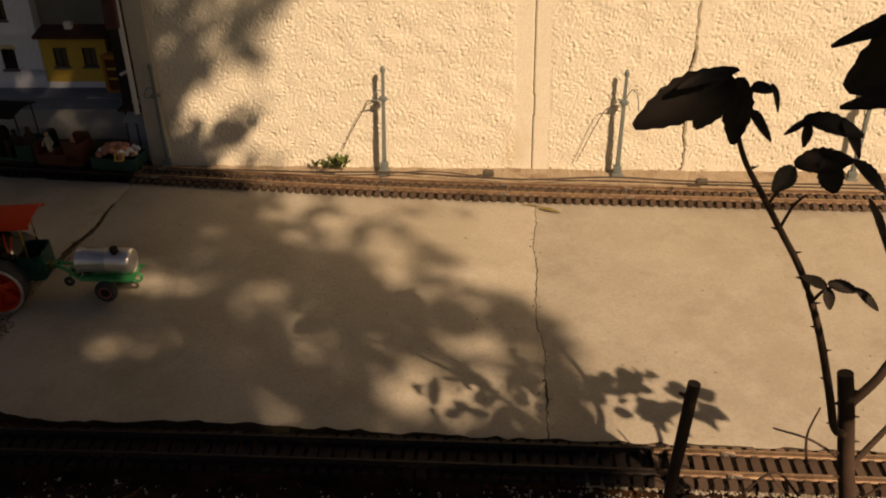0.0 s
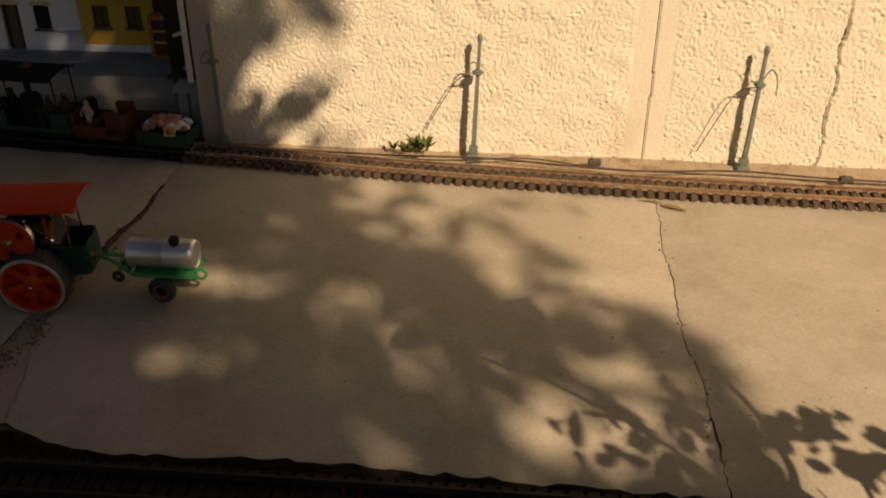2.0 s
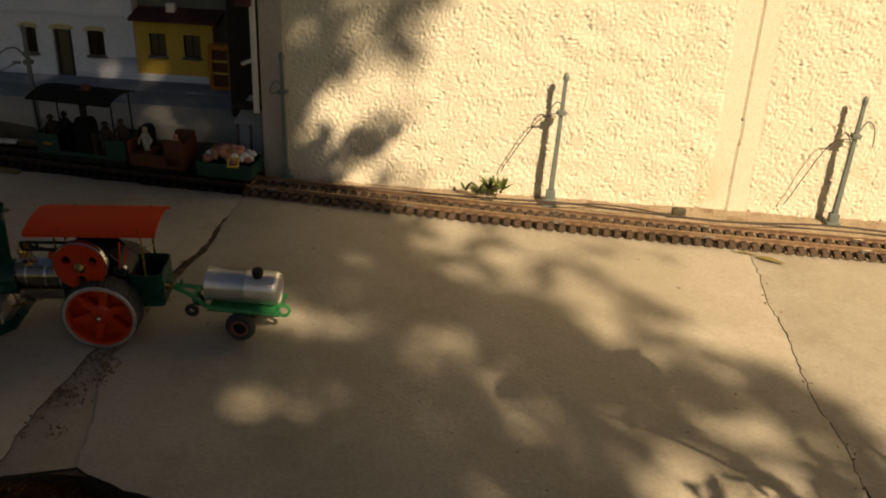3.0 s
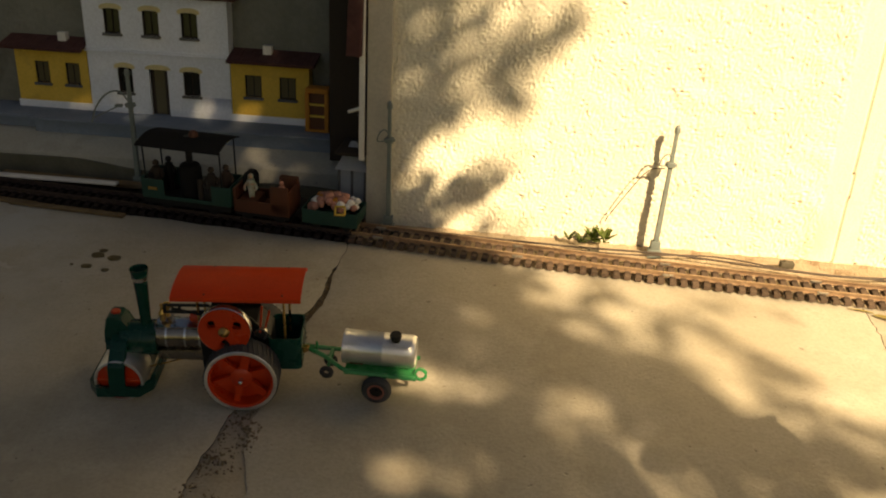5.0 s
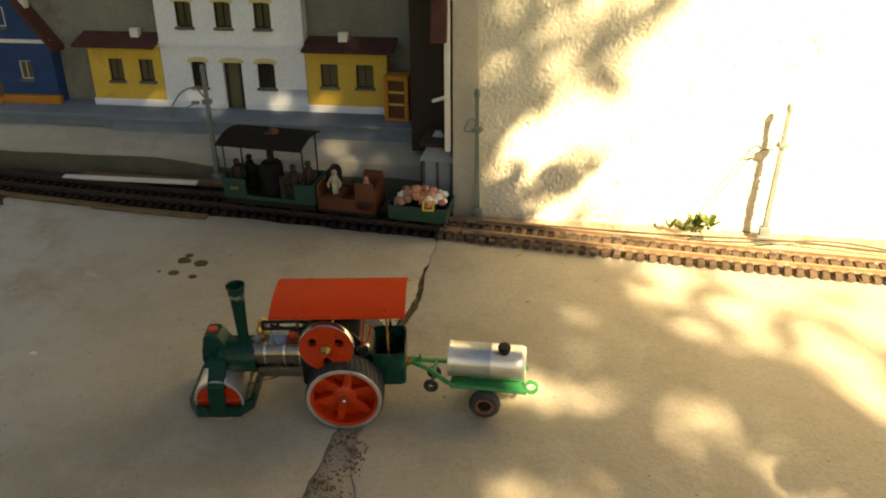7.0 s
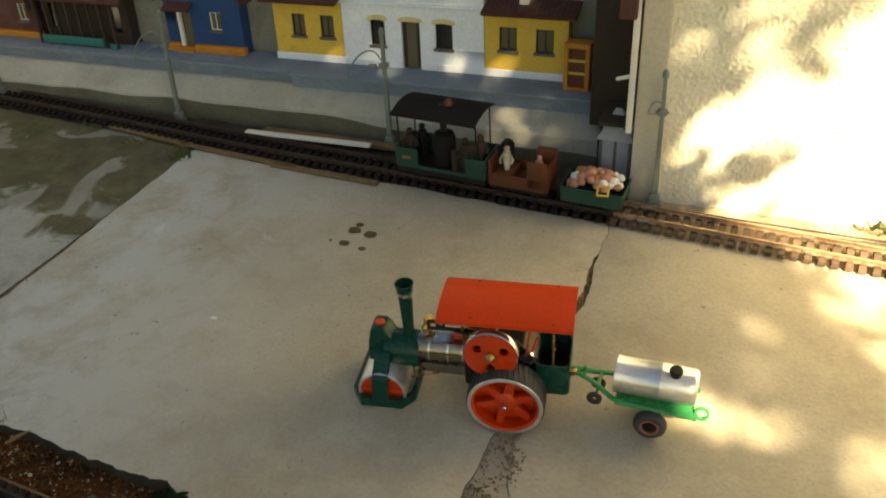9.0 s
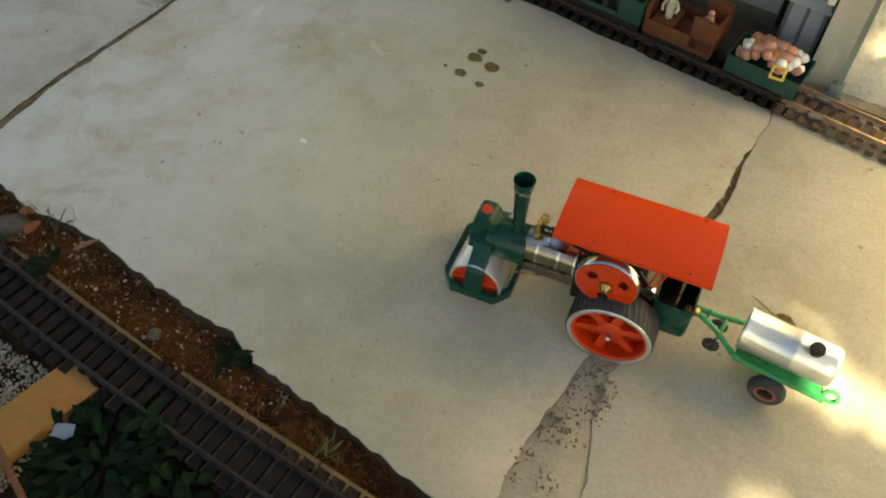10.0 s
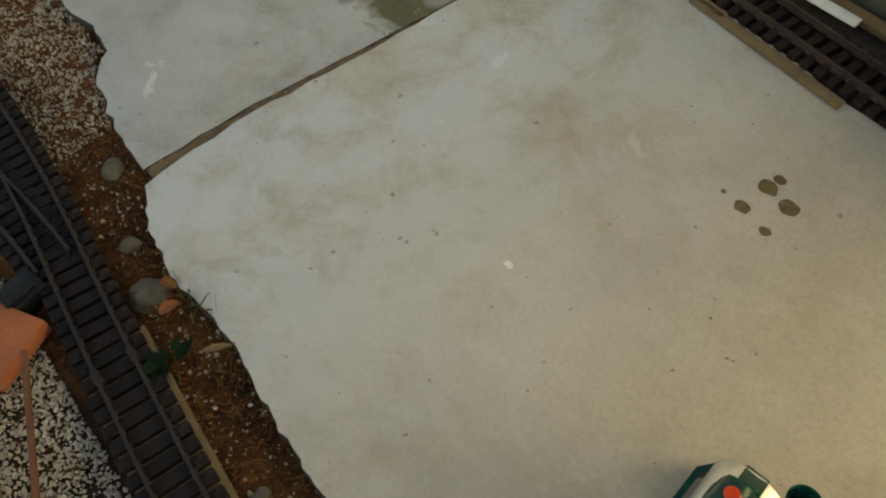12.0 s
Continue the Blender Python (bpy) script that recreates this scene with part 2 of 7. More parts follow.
M_YELLOW = pbr("house_yellow", (0.72, 0.49, 0.085), (0.65, 0.43, 0.07), 16, 0.8, fine=200, bump=0.15, stain=(0.45, 0.29, 0.06), stain_scale=12)
M_CREAM = pbr("cream_trim", (0.68, 0.60, 0.33), (0.62, 0.53, 0.28), 30, 0.8, bump=0.1)
M_BLUE = pbr("house_blue", (0.006, 0.055, 0.19), (0.005, 0.045, 0.155), 16, 0.65, fine=200, bump=0.15)
M_MAROON = pbr("maroon_roof", (0.095, 0.032, 0.028), (0.07, 0.025, 0.022), 30, 0.75, fine=150, bump=0.5, stain=(0.14, 0.07, 0.055), stain_scale=14)
M_ORANGE = pbr("orange_base", (0.55, 0.23, 0.03), (0.47, 0.18, 0.02), 20, 0.75, bump=0.15)
M_BROWN = pbr("brown_plastic", (0.125, 0.036, 0.013), (0.095, 0.027, 0.010), 20, 0.5, bump=0.1)
M_DARKBROWN = pbr("dark_brown_boards", (0.030, 0.020, 0.013), (0.042, 0.028, 0.018), 20, 0.8, bump=0.4)
M_LOCO = pbr("loco_green", (0.007, 0.050, 0.036), (0.010, 0.060, 0.043), 30, 0.42, fine=300, bump=0.05, depth=0.0003)
M_GREYBLUE = pbr("platform_grey", (0.19, 0.24, 0.31), (0.145, 0.19, 0.255), 10, 0.85, fine=150, bump=0.3, stain=(0.28, 0.29, 0.31), stain_scale=7, world=True)
M_SILL = pbr("sill_grey", (0.10, 0.10, 0.10), (0.14, 0.14, 0.135), 40, 0.8)
M_TEAL = pbr("teal_paint", (0.01, 0.14, 0.13), (0.012, 0.17, 0.155), 20, 0.6)
M_PINK = pbr("pink_plastic", (0.56, 0.27, 0.19), (0.46, 0.19, 0.13), 40, 0.5, bump=0.1, vary=0.5)
M_WHITEPL = pbr("white_plastic", (0.76, 0.76, 0.72), (0.68, 0.68, 0.65), 40, 0.45, bump=0.1)
M_FIGURE = pbr("painted_figure", (0.62, 0.60, 0.50), (0.16, 0.30, 0.17), 70, 0.5, fine=300, bump=0.1, stain=(0.50, 0.27, 0.17), stain_scale=110, stain_at=(0.5, 0.56))
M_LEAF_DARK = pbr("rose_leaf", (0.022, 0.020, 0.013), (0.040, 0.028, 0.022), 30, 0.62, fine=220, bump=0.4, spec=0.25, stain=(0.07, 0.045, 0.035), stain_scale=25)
M_STEM = pbr("rose_stem", (0.055, 0.032, 0.02), (0.085, 0.05, 0.03), 60, 0.8, fine=300, bump=0.6)
M_LEAF = pbr("leaf_green", (0.13, 0.22, 0.025), (0.19, 0.28, 0.04), 30, 0.5, fine=200, bump=0.3, vary=0.3)
M_LEAF_WEED = pbr("weed_leaf", (0.085, 0.125, 0.022), (0.13, 0.165, 0.035), 60, 0.6, fine=300, bump=0.3, vary=0.5, spec=0.3)
M_LEAF_DRY = pbr("dry_leaf", (0.26, 0.20, 0.06), (0.16, 0.13, 0.03), 40, 0.8, bump=0.5)
M_BARK = pbr("bark", (0.10, 0.07, 0.045), (0.15, 0.11, 0.075), 12, 0.95, fine=60, bump=1.0, depth=0.01)
M_GRAVEL = pbr("white_gravel", (0.52, 0.48, 0.40), (0.38, 0.33, 0.25), 25, 0.85, fine=300, bump=0.4, stain=(0.24, 0.17, 0.10), stain_scale=18, world=True, island=(0.27, 0.215, 0.14))
M_STONE = pbr("stone", (0.13, 0.115, 0.085), (0.085, 0.072, 0.05), 40, 0.95, fine=90, bump=0.9, depth=0.004, stain=(0.06, 0.035, 0.016), stain_scale=40, spec=0.2)
M_NEEDLE = pbr("dry_needles", (0.20, 0.085, 0.024), (0.10, 0.042, 0.012), 40, 0.9, world=True, spec=0.2, island=(0.035, 0.016, 0.007))
M_WIRE = pbr("dark_wire", (0.05, 0.035, 0.025), (0.08, 0.055, 0.04), 60, 0.7)


def glass(name, tint):
    n = Nodes(name)
    n.bump(n.noise(n.where(False), 60.0), 0.1, 0.001)
    return n.finish(tint, 0.12, 0.0, 0.6)


M_PANE = glass("dark_pane", (0.018, 0.018, 0.016))
M_PANE_PALE = glass("curtained_pane", (0.12, 0.105, 0.06))

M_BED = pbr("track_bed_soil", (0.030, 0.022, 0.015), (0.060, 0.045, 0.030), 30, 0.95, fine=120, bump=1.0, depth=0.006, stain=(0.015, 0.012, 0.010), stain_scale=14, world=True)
M_KIOSK = pbr("kiosk_paint", (0.34, 0.37, 0.41), (0.28, 0.31, 0.35), 20, 0.7, bump=0.2, stain=(0.2, 0.21, 0.22), stain_scale=14)
M_BLACK_MATT = pbr("matt_black_sheet", (0.012, 0.011, 0.011), (0.018, 0.017, 0.016), 30, 0.85, bump=0.2, spec=0.15)


# ---- mesh tools ----
def mesh_of(name, bm, material, smooth=None):
    me = bpy.data.meshes.new(name)
    bmesh.ops.recalc_face_normals(bm, faces=bm.faces[:])
    bm.to_mesh(me)
    bm.free()
    me.materials.append(material)
    if smooth:
        me.shade_smooth()
        me.set_sharp_from_angle(angle=radians(smooth))
    return me


def part(name, bm, material, parent, label="", smooth=40):
    ob = new(name, mesh_of(name, bm, material, smooth))
    ob.parent = parent
    return tagged(ob, label) if label else ob


def thing(name, label, category, m=None, group="", kind=""):
    ob = tagged(new(name), label, category, group, kind)
    ob.empty_display_size = 0.02
    if m is not None:
        ob.matrix_world = m
    return ob


def solid(name, bm, material, label, category, m=None, group="", kind="", smooth=40):
    ob = tagged(new(name, mesh_of(name, bm, material, smooth)), label, category, group, kind)
    if m is not None:
        ob.matrix_world = m
    return ob


def box(bm, lo, hi, bevel=0.0, m=None):
    """A box between two corners, with rounded edges."""
    c, s = [(a + b) / 2 for a, b in zip(lo, hi)], [abs(b - a) for a, b in zip(lo, hi)]
    made = bmesh.ops.create_cube(bm, size=1.0, matrix=(m or Matrix()) @ Matrix.Translation(c) @ Matrix.Diagonal((*s, 1)))["verts"]
    if bevel:
        edges = list({e for v in made for e in v.link_edges})
        bmesh.ops.bevel(bm, geom=edges, offset=min(bevel, min(s) * 0.45), segments=2, affect="EDGES", profile=0.6)
    return bm


def rod(bm, a, b, r0, r1=None, n=12, caps=True):
    """A round bar from a to b."""
    a, b = Vector(a), Vector(b)
    r1 = r0 if r1 is None else r1
    m = Matrix.Translation((a + b) / 2) @ (b - a).to_track_quat("Z", "Y").to_matrix().to_4x4()
    bmesh.ops.create_cone(bm, cap_ends=caps, segments=n, radius1=max(r0, 1e-5), radius2=max(r1, 1e-5), depth=(b - a).length, matrix=m)
    return bm


def lathe(bm, profile, m=None, n=32, close=False):
    """Turns (radius, height) pairs about the local z axis."""
    m = m or Matrix()
    rings = []
    for r, z in profile:
        rings.append([bm.verts.new(m @ Vector((r * math.cos(2 * math.pi * k / n), r * math.sin(2 * math.pi * k / n), z))) for k in range(n)])
    pairs = list(zip(rings, rings[1:])) + ([(rings[-1], rings[0])] if close else [])
    for p, q in pairs:
        for k in range(n):
            bm.faces.new((p[k], p[(k + 1) % n], q[(k + 1) % n], q[k]))
    if not close:
        bm.faces.new(rings[0][::-1])
        bm.faces.new(rings[-1])
    return bm


def tube(bm, points, r, n=8, r_end=None):
    """A bent round bar along points."""
    pts = [Vector(p) for p in points]
    rings = []
    for i, p in enumerate(pts):
        d = (pts[min(i + 1, len(pts) - 1)] - pts[max(i - 1, 0)]).normalized()
        side = d.cross(Vector((0, 0, 1)) if abs(d.z) < 0.9 else Vector((0, 1, 0))).normalized()
        up = side.cross(d)
        rr = r if r_end is None else r + (r_end - r) * i / (len(pts) - 1)
        rings.append([bm.verts.new(p + rr * (math.cos(2 * math.pi * k / n) * side + math.sin(2 * math.pi * k / n) * up)) for k in range(n)])
    for p, q in zip(rings, rings[1:]):
        for k in range(n):
            bm.faces.new((p[k], p[(k + 1) % n], q[(k + 1) % n], q[k]))
    bm.faces.new(rings[0][::-1])
    bm.faces.new(rings[-1])
    return bm


def prism(bm, outline, axis, lo, hi, bevel=0.0, m=None):
    """An outline of (u, v) pairs pushed along an axis: 'y' takes (x, z), 'z' takes (x, y), 'x' takes (y, z)."""
    m = m or Matrix()
    put = {"y": lambda u, v, w: (u, w, v), "z": lambda u, v, w: (u, v, w), "x": lambda u, v, w: (w, u, v)}[axis]
    a = [bm.verts.new(m @ Vector(put(u, v, lo))) for u, v in outline]
    b = [bm.verts.new(m @ Vector(put(u, v, hi))) for u, v in outline]
    faces = [bm.faces.new(a[::-1]), bm.faces.new(b)]
    for k in range(len(a)):
        faces.append(bm.faces.new((a[k], a[(k + 1) % len(a)], b[(k + 1) % len(a)], b[k])))
    if bevel:
        edges = list({e for v in a + b for e in v.link_edges})
        bmesh.ops.bevel(bm, geom=edges, offset=bevel, segments=2, affect="EDGES", profile=0.6)
    return bm


def smoothed(points, steps=8):
    """A Catmull-Rom line through points."""
    p = [Vector(q) for q in points]
    p = [p[0] * 2 - p[1]] + p + [p[-1] * 2 - p[-2]]
    out = []
    for a, b, c, d in zip(p, p[1:], p[2:], p[3:]):
        for k in range(steps):
            t = k / steps
            out.append(0.5 * (2 * b + (c - a) * t + (2 * a - 5 * b + 4 * c - d) * t * t + (3 * b - 3 * c + d - a) * t ** 3))
    return out + [p[-2]]


def jagged(points, step=0.02, amp=0.003, seed=0):
    """Points along a broken line, shifted at random as a worn edge is."""
    rnd = random.Random(seed)
    out = []
    for (ax, ay), (bx, by) in zip(points, points[1:]):
        n = max(1, round(math.hypot(bx - ax, by - ay) / step))
        for k in range(n):
            t = k / n
            out.append((ax + (bx - ax) * t + rnd.uniform(-amp, amp), ay + (by - ay) * t + rnd.uniform(-amp, amp)))
    return out + [points[-1]]


# ---- ground, paving, walls ----
def ground_sheet():
    xs = [-60, -20, -8, -4] + [-3 + 0.03 * k for k in range(171)] + [2.6, 4, 8, 20, 60]
    ys = [-60, -20, -8, -4] + [-2.6 + 0.03 * k for k in range(96)] + [0.6, 1.0, 2, 8, 20, 60]
    bm = bmesh.new()
    rows = []
    for y in ys:
        row = []
        for x in xs:
            z = slab_z(max(-3, min(3, x)), max(-2.6, min(0.5, y))) - 0.022
            if -3 < x < 2.4 and -2.6 < y < -0.8:
                z += 0.010 * noise.noise((x * 9, y * 9, 0)) + 0.006 * noise.noise((x * 31, y * 31, 3))
            if y > -0.8:
                z -= 0.06
            row.append(bm.verts.new((x, y, z)))
        rows.append(row)
    for p, q in zip(rows, rows[1:]):
        for k in range(len(p) - 1):
            bm.faces.new((p[k], p[k + 1], q[k + 1], q[k]))
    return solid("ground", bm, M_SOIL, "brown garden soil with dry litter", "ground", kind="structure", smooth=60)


def paving_slab(name, outline, material, label, thick=0.05, drop=0.0):
    """A cast slab with a worn, broken edge."""
    n = len(outline)
    area = sum(outline[k][0] * outline[(k + 1) % n][1] - outline[(k + 1) % n][0] * outline[k][1] for k in range(n))
    if area < 0:
        outline = outline[::-1]
    bm = bmesh.new()
    inner, outer, low = [], [], []
    for k, (x, y) in enumerate(outline):
        (px, py), (qx, qy) = outline[k - 1], outline[(k + 1) % n]
        d = Vector((qx - px, qy - py)).normalized()
        ix, iy = x - d.y * 0.0016, y + d.x * 0.0016
        inner.append(bm.verts.new((ix, iy, slab_z(ix, iy) - drop)))
        outer.append(bm.verts.new((x, y, slab_z(x, y) - 0.0005 - drop)))
        low.append(bm.verts.new((x, y, slab_z(x, y) - thick - drop)))
    bm.faces.new(inner)
    for k in range(n):
        j = (k + 1) % n
        bm.faces.new((outer[k], outer[j], inner[j], inner[k]))
        bm.faces.new((low[k], low[j], outer[j], outer[k]))
    # the side faces get a much darker concrete than the top
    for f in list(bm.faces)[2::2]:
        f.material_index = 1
    bmesh.ops.triangulate(bm, faces=[bm.faces[:][0]])
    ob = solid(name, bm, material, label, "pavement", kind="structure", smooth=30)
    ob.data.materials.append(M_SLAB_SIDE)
    return ob


CRACK_A = [(-0.648, -0.03), (-0.646, -0.147), (-0.653, -0.243), (-0.655, -0.344), (-0.674, -0.418), (-0.678, -0.489), (-0.690, -0.614), (-0.713, -0.707), (-0.714, -0.753), (-0.721, -0.826), (-0.716, -0.95)]
CRACK_A2 = [(-0.6472, -0.03), (-0.6450, -0.147), (-0.6478, -0.243), (-0.643, -0.344), (-0.656, -0.418), (-0.664, -0.489), (-0.668, -0.56), (-0.667, -0.62), (-0.672, -0.693), (-0.665, -0.752), (-0.640, -0.818), (-0.620, -0.92)]
CRACK_B = [(0.385, -0.045), (0.383, -0.281), (0.371, -0.386), (0.379, -0.442), (0.375, -0.546), (0.370, -0.659), (0.384, -0.735), (0.382, -0.81), (0.380, -0.972)]
JOINT = [(-1.63, 0.09), (-1.642, -0.12), (-1.655, -0.334), (-1.662, -0.52), (-1.674, -0.7), (-1.668, -0.80), (-1.66, -0.847)]
FRONT_M = [(-1.655, -0.852), (-1.597, -0.875), (-1.50, -0.889), (-1.387, -0.876), (-1.277, -0.891), (-1.18, -0.899), (-1.12, -0.896), (-1.067, -0.914), (-0.963, -0.925), (-0.885, -0.932), (-0.792, -0.946), (-0.716, -0.95)]
ca, ca2, cb, jt = jagged(CRACK_A, 0.015, 0.0028, 1), jagged(CRACK_A2, 0.015, 0.0028, 2), jagged(CRACK_B, 0.012, 0.0028, 3), jagged(JOINT, 0.03, 0.003, 4)
# the upper end of the long crack is only a hairline
ca = [(x, y) if y < -0.22 else (x2 - 0.0009, y) for (x, y), (x2, y2) in zip(ca, [min(ca2, key=lambda q: abs(q[1] - p[1])) for p in ca])]
fm = jagged(FRONT_M, 0.012, 0.0028, 5)
BACK = [(-2.9, 0.063), (-2.4, 0.04), (-1.9, -0.004), (-1.5, -0.044), (-1.1, -0.076), (-0.6, -0.116), (-0.1, -0.158), (0.4, -0.185), (1.0, -0.2), (1.6, -0.212), (2.2, -0.222)]


def back_edge(x0, x1, seed):
    """The rear edge of the slabs, hidden under the near end of the sleepers."""
    xs = [x0 + (x1 - x0) * k / 12 for k in range(13)]
    return jagged([(x, float(np.interp(x, [p[0] for p in BACK], [p[1] for p in BACK]))) for x in xs], 0.03, 0.004, seed)


def below(line, edge=None):
    """Keeps the part of a joint that lies in front of the rear edge."""
    return [p for p in line if p[1] < float(np.interp(p[0], [q[0] for q in BACK], [q[1] for q in BACK])) - 0.004]


ca, ca2, cb, jt = below(ca), below(ca2), below(cb), below(jt)
slab_mid = paving_slab("pavement_1", jt + fm[1:] + ca[::-1][1:] + back_edge(-0.648, -1.635, 21), M_SLAB, "pale worn concrete slab with brown stains and a bleached edge")
fr = jagged([(-0.62, -0.92), (-0.544, -0.955), (-0.46, -0.966), (-0.13, -0.955), (0.134, -0.97), (0.379, -0.972)], 0.02, 0.005, 6)
slab_right = paving_slab("pavement_2", ca2 + fr[1:] + cb[::-1][1:] + back_edge(0.382, -0.643, 22), M_SLAB, "worn beige concrete slab beside the wall")
fr2 = jagged([(0.383, -0.972), (0.8, -0.978), (1.3, -0.985), (2.2, -0.99)], 0.02, 0.005, 8)
slab_far = paving_slab("pavement_3", [(x + 0.0014 + (0.0050 if y < -0.35 else 0.0012) * max(0.0, noise.noise((x * 3, y * 11, 2))), y) for x, y in cb] + fr2[1:] + back_edge(2.2, 0.386, 23), M_SLAB, "sunlit beige concrete slab with fine cracks")
jl = jagged([(-1.636, 0.08), (-1.6455, -0.12), (-1.6605, -0.334), (-1.6755, -0.52), (-1.690, -0.66), (-1.690, -0.835)], 0.03, 0.002, 10)
fl = jagged([(-1.690, -0.835), (-1.76, -0.834), (-1.80, -0.826), (-1.845, -0.820), (-1.895, -0.802), (-1.935, -0.772), (-1.985, -0.762), (-2.05, -0.770), (-2.115, -0.772), (-2.25, -0.76), (-2.6, -0.74), (-3.0, -0.74)], 0.02, 0.005, 11)
jl = below(jl)
slab_old = paving_slab("pavement_4", jl + fl[1:] + back_edge(-2.95, -1.652, 24), M_SLAB_OLD, "old stained concrete slab with mud and pale patches", drop=0.004)

# Mortar repair in the wide end of the long crack, and dirt down in all the gaps.
wedge = [p for p in ca if p[1] < -0.50] + [p for p in ca2[::-1] if p[1] < -0.50]
patch = paving_slab("pavement_5", wedge, M_PATCH, "dark crumbling mortar repair in the slab crack", drop=0.0022)


def dirt_bed():
    bm = bmesh.new()
    for x0, x1, y0, y1, z in ((-0.74, -0.60, -0.93, -0.15, -0.0062), (0.355, 0.40, -0.965, -0.21, -0.006), (-1.705, -1.63, -0.832, -0.06, -0.0065)):
        n = 60
        rows = []
        for k in range(n + 1):
            y = y0 + (y1 - y0) * k / n
            rows.append([bm.verts.new((x, y, slab_z(x, y) + z + 0.003 * noise.noise((x * 60, y * 40, 5)))) for x in [x0 + (x1 - x0) * i / 6 for i in range(7)]])
        for p, q in zip(rows, rows[1:]):
            for i in range(6):
                bm.faces.new((p[i], p[i + 1], q[i + 1], q[i]))
    return solid("joint_dirt", bm, M_CRACK, "dark dirt packed in the joints between the slabs", "dirt", kind="structure", smooth=60)


dirt_bed()


def strokes_of(nx, nz, seed, long, thin):
    """A field of ragged trowel strokes that run along x: long and thin are their sizes in grid steps."""
    rng = np.random.default_rng(seed)
    f = np.fft.rfft2(rng.normal(size=(nz, nx)))
    kz, kx = np.fft.fftfreq(nz)[:, None] * thin, np.fft.rfftfreq(nx)[None] * long
    k2 = kz ** 2 + kx ** 2
    a = np.fft.irfft2(f * np.exp(-0.55 * k2) * (1 - np.exp(-3.0 * k2)), s=(nz, nx))
    return a / a.std()


def relief(nx, nz, seed, sx, sz, power=1.0):
    """A field of soft random dabs, about sx by sz grid steps in size."""
    rng = np.random.default_rng(seed)
    f = np.fft.rfft2(rng.normal(size=(nz, nx)))
    kz, kx = np.fft.fftfreq(nz)[:, None], np.fft.rfftfreq(nx)[None]
    r = np.sqrt((kx * sx) ** 2 + (kz * sz) ** 2)
    a = np.fft.irfft2(f * np.exp(-(((r - 0.5) / 0.22) ** 2)), s=(nz, nx))
    a = a / a.std()
    return np.sign(a) * np.abs(a) ** power


def stucco_wall():
    x0, x1, z0, z1, step = -0.578, 1.75, -0.06, 0.78, 0.0025
    nx, nz = int((x1 - x0) / step), int((z1 - z0) / step)
    pick = 1 / (1 + np.exp(-3.0 * relief(nx, nz, 4, 15, 15)))
    flat, tall, grit = strokes_of(nx, nz, 1, 6.0, 2.7), strokes_of(nz, nx, 2, 6.5, 2.7).T, relief(nx, nz, 3, 1.5, 1.5)
    strokes = (1 - pick) * flat + pick * tall
    bold = 0.45 + 1.1 / (1 + np.exp(-2.5 * relief(nx, nz, 6, 9, 9)))
    h = bold * (0.0010 * np.tanh(1.1 * strokes) - 0.0018 * np.clip(-strokes - 0.9, 0, 1.2)) + 0.0004 * grit + 0.0006 * relief(nx, nz, 5, 18, 13)
    xs, zs = x0 + np.arange(nx) * step, z0 + np.arange(nz) * step
    rnd = random.Random(5)
    line = {}
    for j, z in enumerate(zs):
        # the smooth band with its fine vertical joint
        wob = 0.004 * noise.noise((0, z * 9, 0))
        inside = np.clip(np.minimum((xs - 0.331 - wob) / 0.006, (0.428 + wob - xs) / 0.006), 0, 1)
        h[j] = h[j] * (1 - 0.9 * inside) - 0.0012 * inside
        # the long settlement crack
        cx = 0.766 + 0.008 * noise.noise((1, z * 14, 2)) + 0.005 * noise.noise((4, z * 45, 2))
        w = 0.0022 + 0.0022 * max(0, noise.noise((7, z * 12, 1)))
        h[j] = np.where(np.abs(xs - cx) < w, -0.024, h[j])
        h[j] = h[j] * np.where(np.abs(xs - cx - 0.012) < 0.022, 0.45 if z > 0.30 else 0.8, 1)
        h[j] = np.where(np.abs(xs - 0.383 - 0.15 * wob) < 0.00126, -0.018, h[j])
    verts = np.stack([np.repeat(xs[None], nz, 0), -h - 0.0, np.repeat(zs[:, None], nx, 1)], -1).reshape(-1, 3)
    i = (np.arange(nz - 1)[:, None] * nx + np.arange(nx - 1)[None]).ravel()
    faces = np.stack([i, i + 1, i + nx + 1, i + nx], 1)
    me = bpy.data.meshes.new("wall_north")
    me.from_pydata(verts.tolist(), [], faces.tolist())
    me.materials.append(M_STUCCO)
    me.shade_smooth()
    ob = tagged(new("wall_north", me), "cream rough-stuccoed garden wall with a settlement crack", "wall", kind="structure")
    bm = bmesh.new()
    box(bm, (-0.575, 0.011, -0.09), (1.76, 0.20, 1.17), 0.004)
    core = part("wall_core", bm, M_DARKBROWN, ob, "dark masonry behind the stucco")
    bm = bmesh.new()
    box(bm, (1.745, 0.0, -0.09), (3.2, 0.20, 1.17), 0.004), box(bm, (-0.577, 0.0, 0.775), (1.745, 0.012, 1.17))
    part("wall_rest", bm, M_STUCCO, ob)
    return ob


wall_north = stucco_wall()


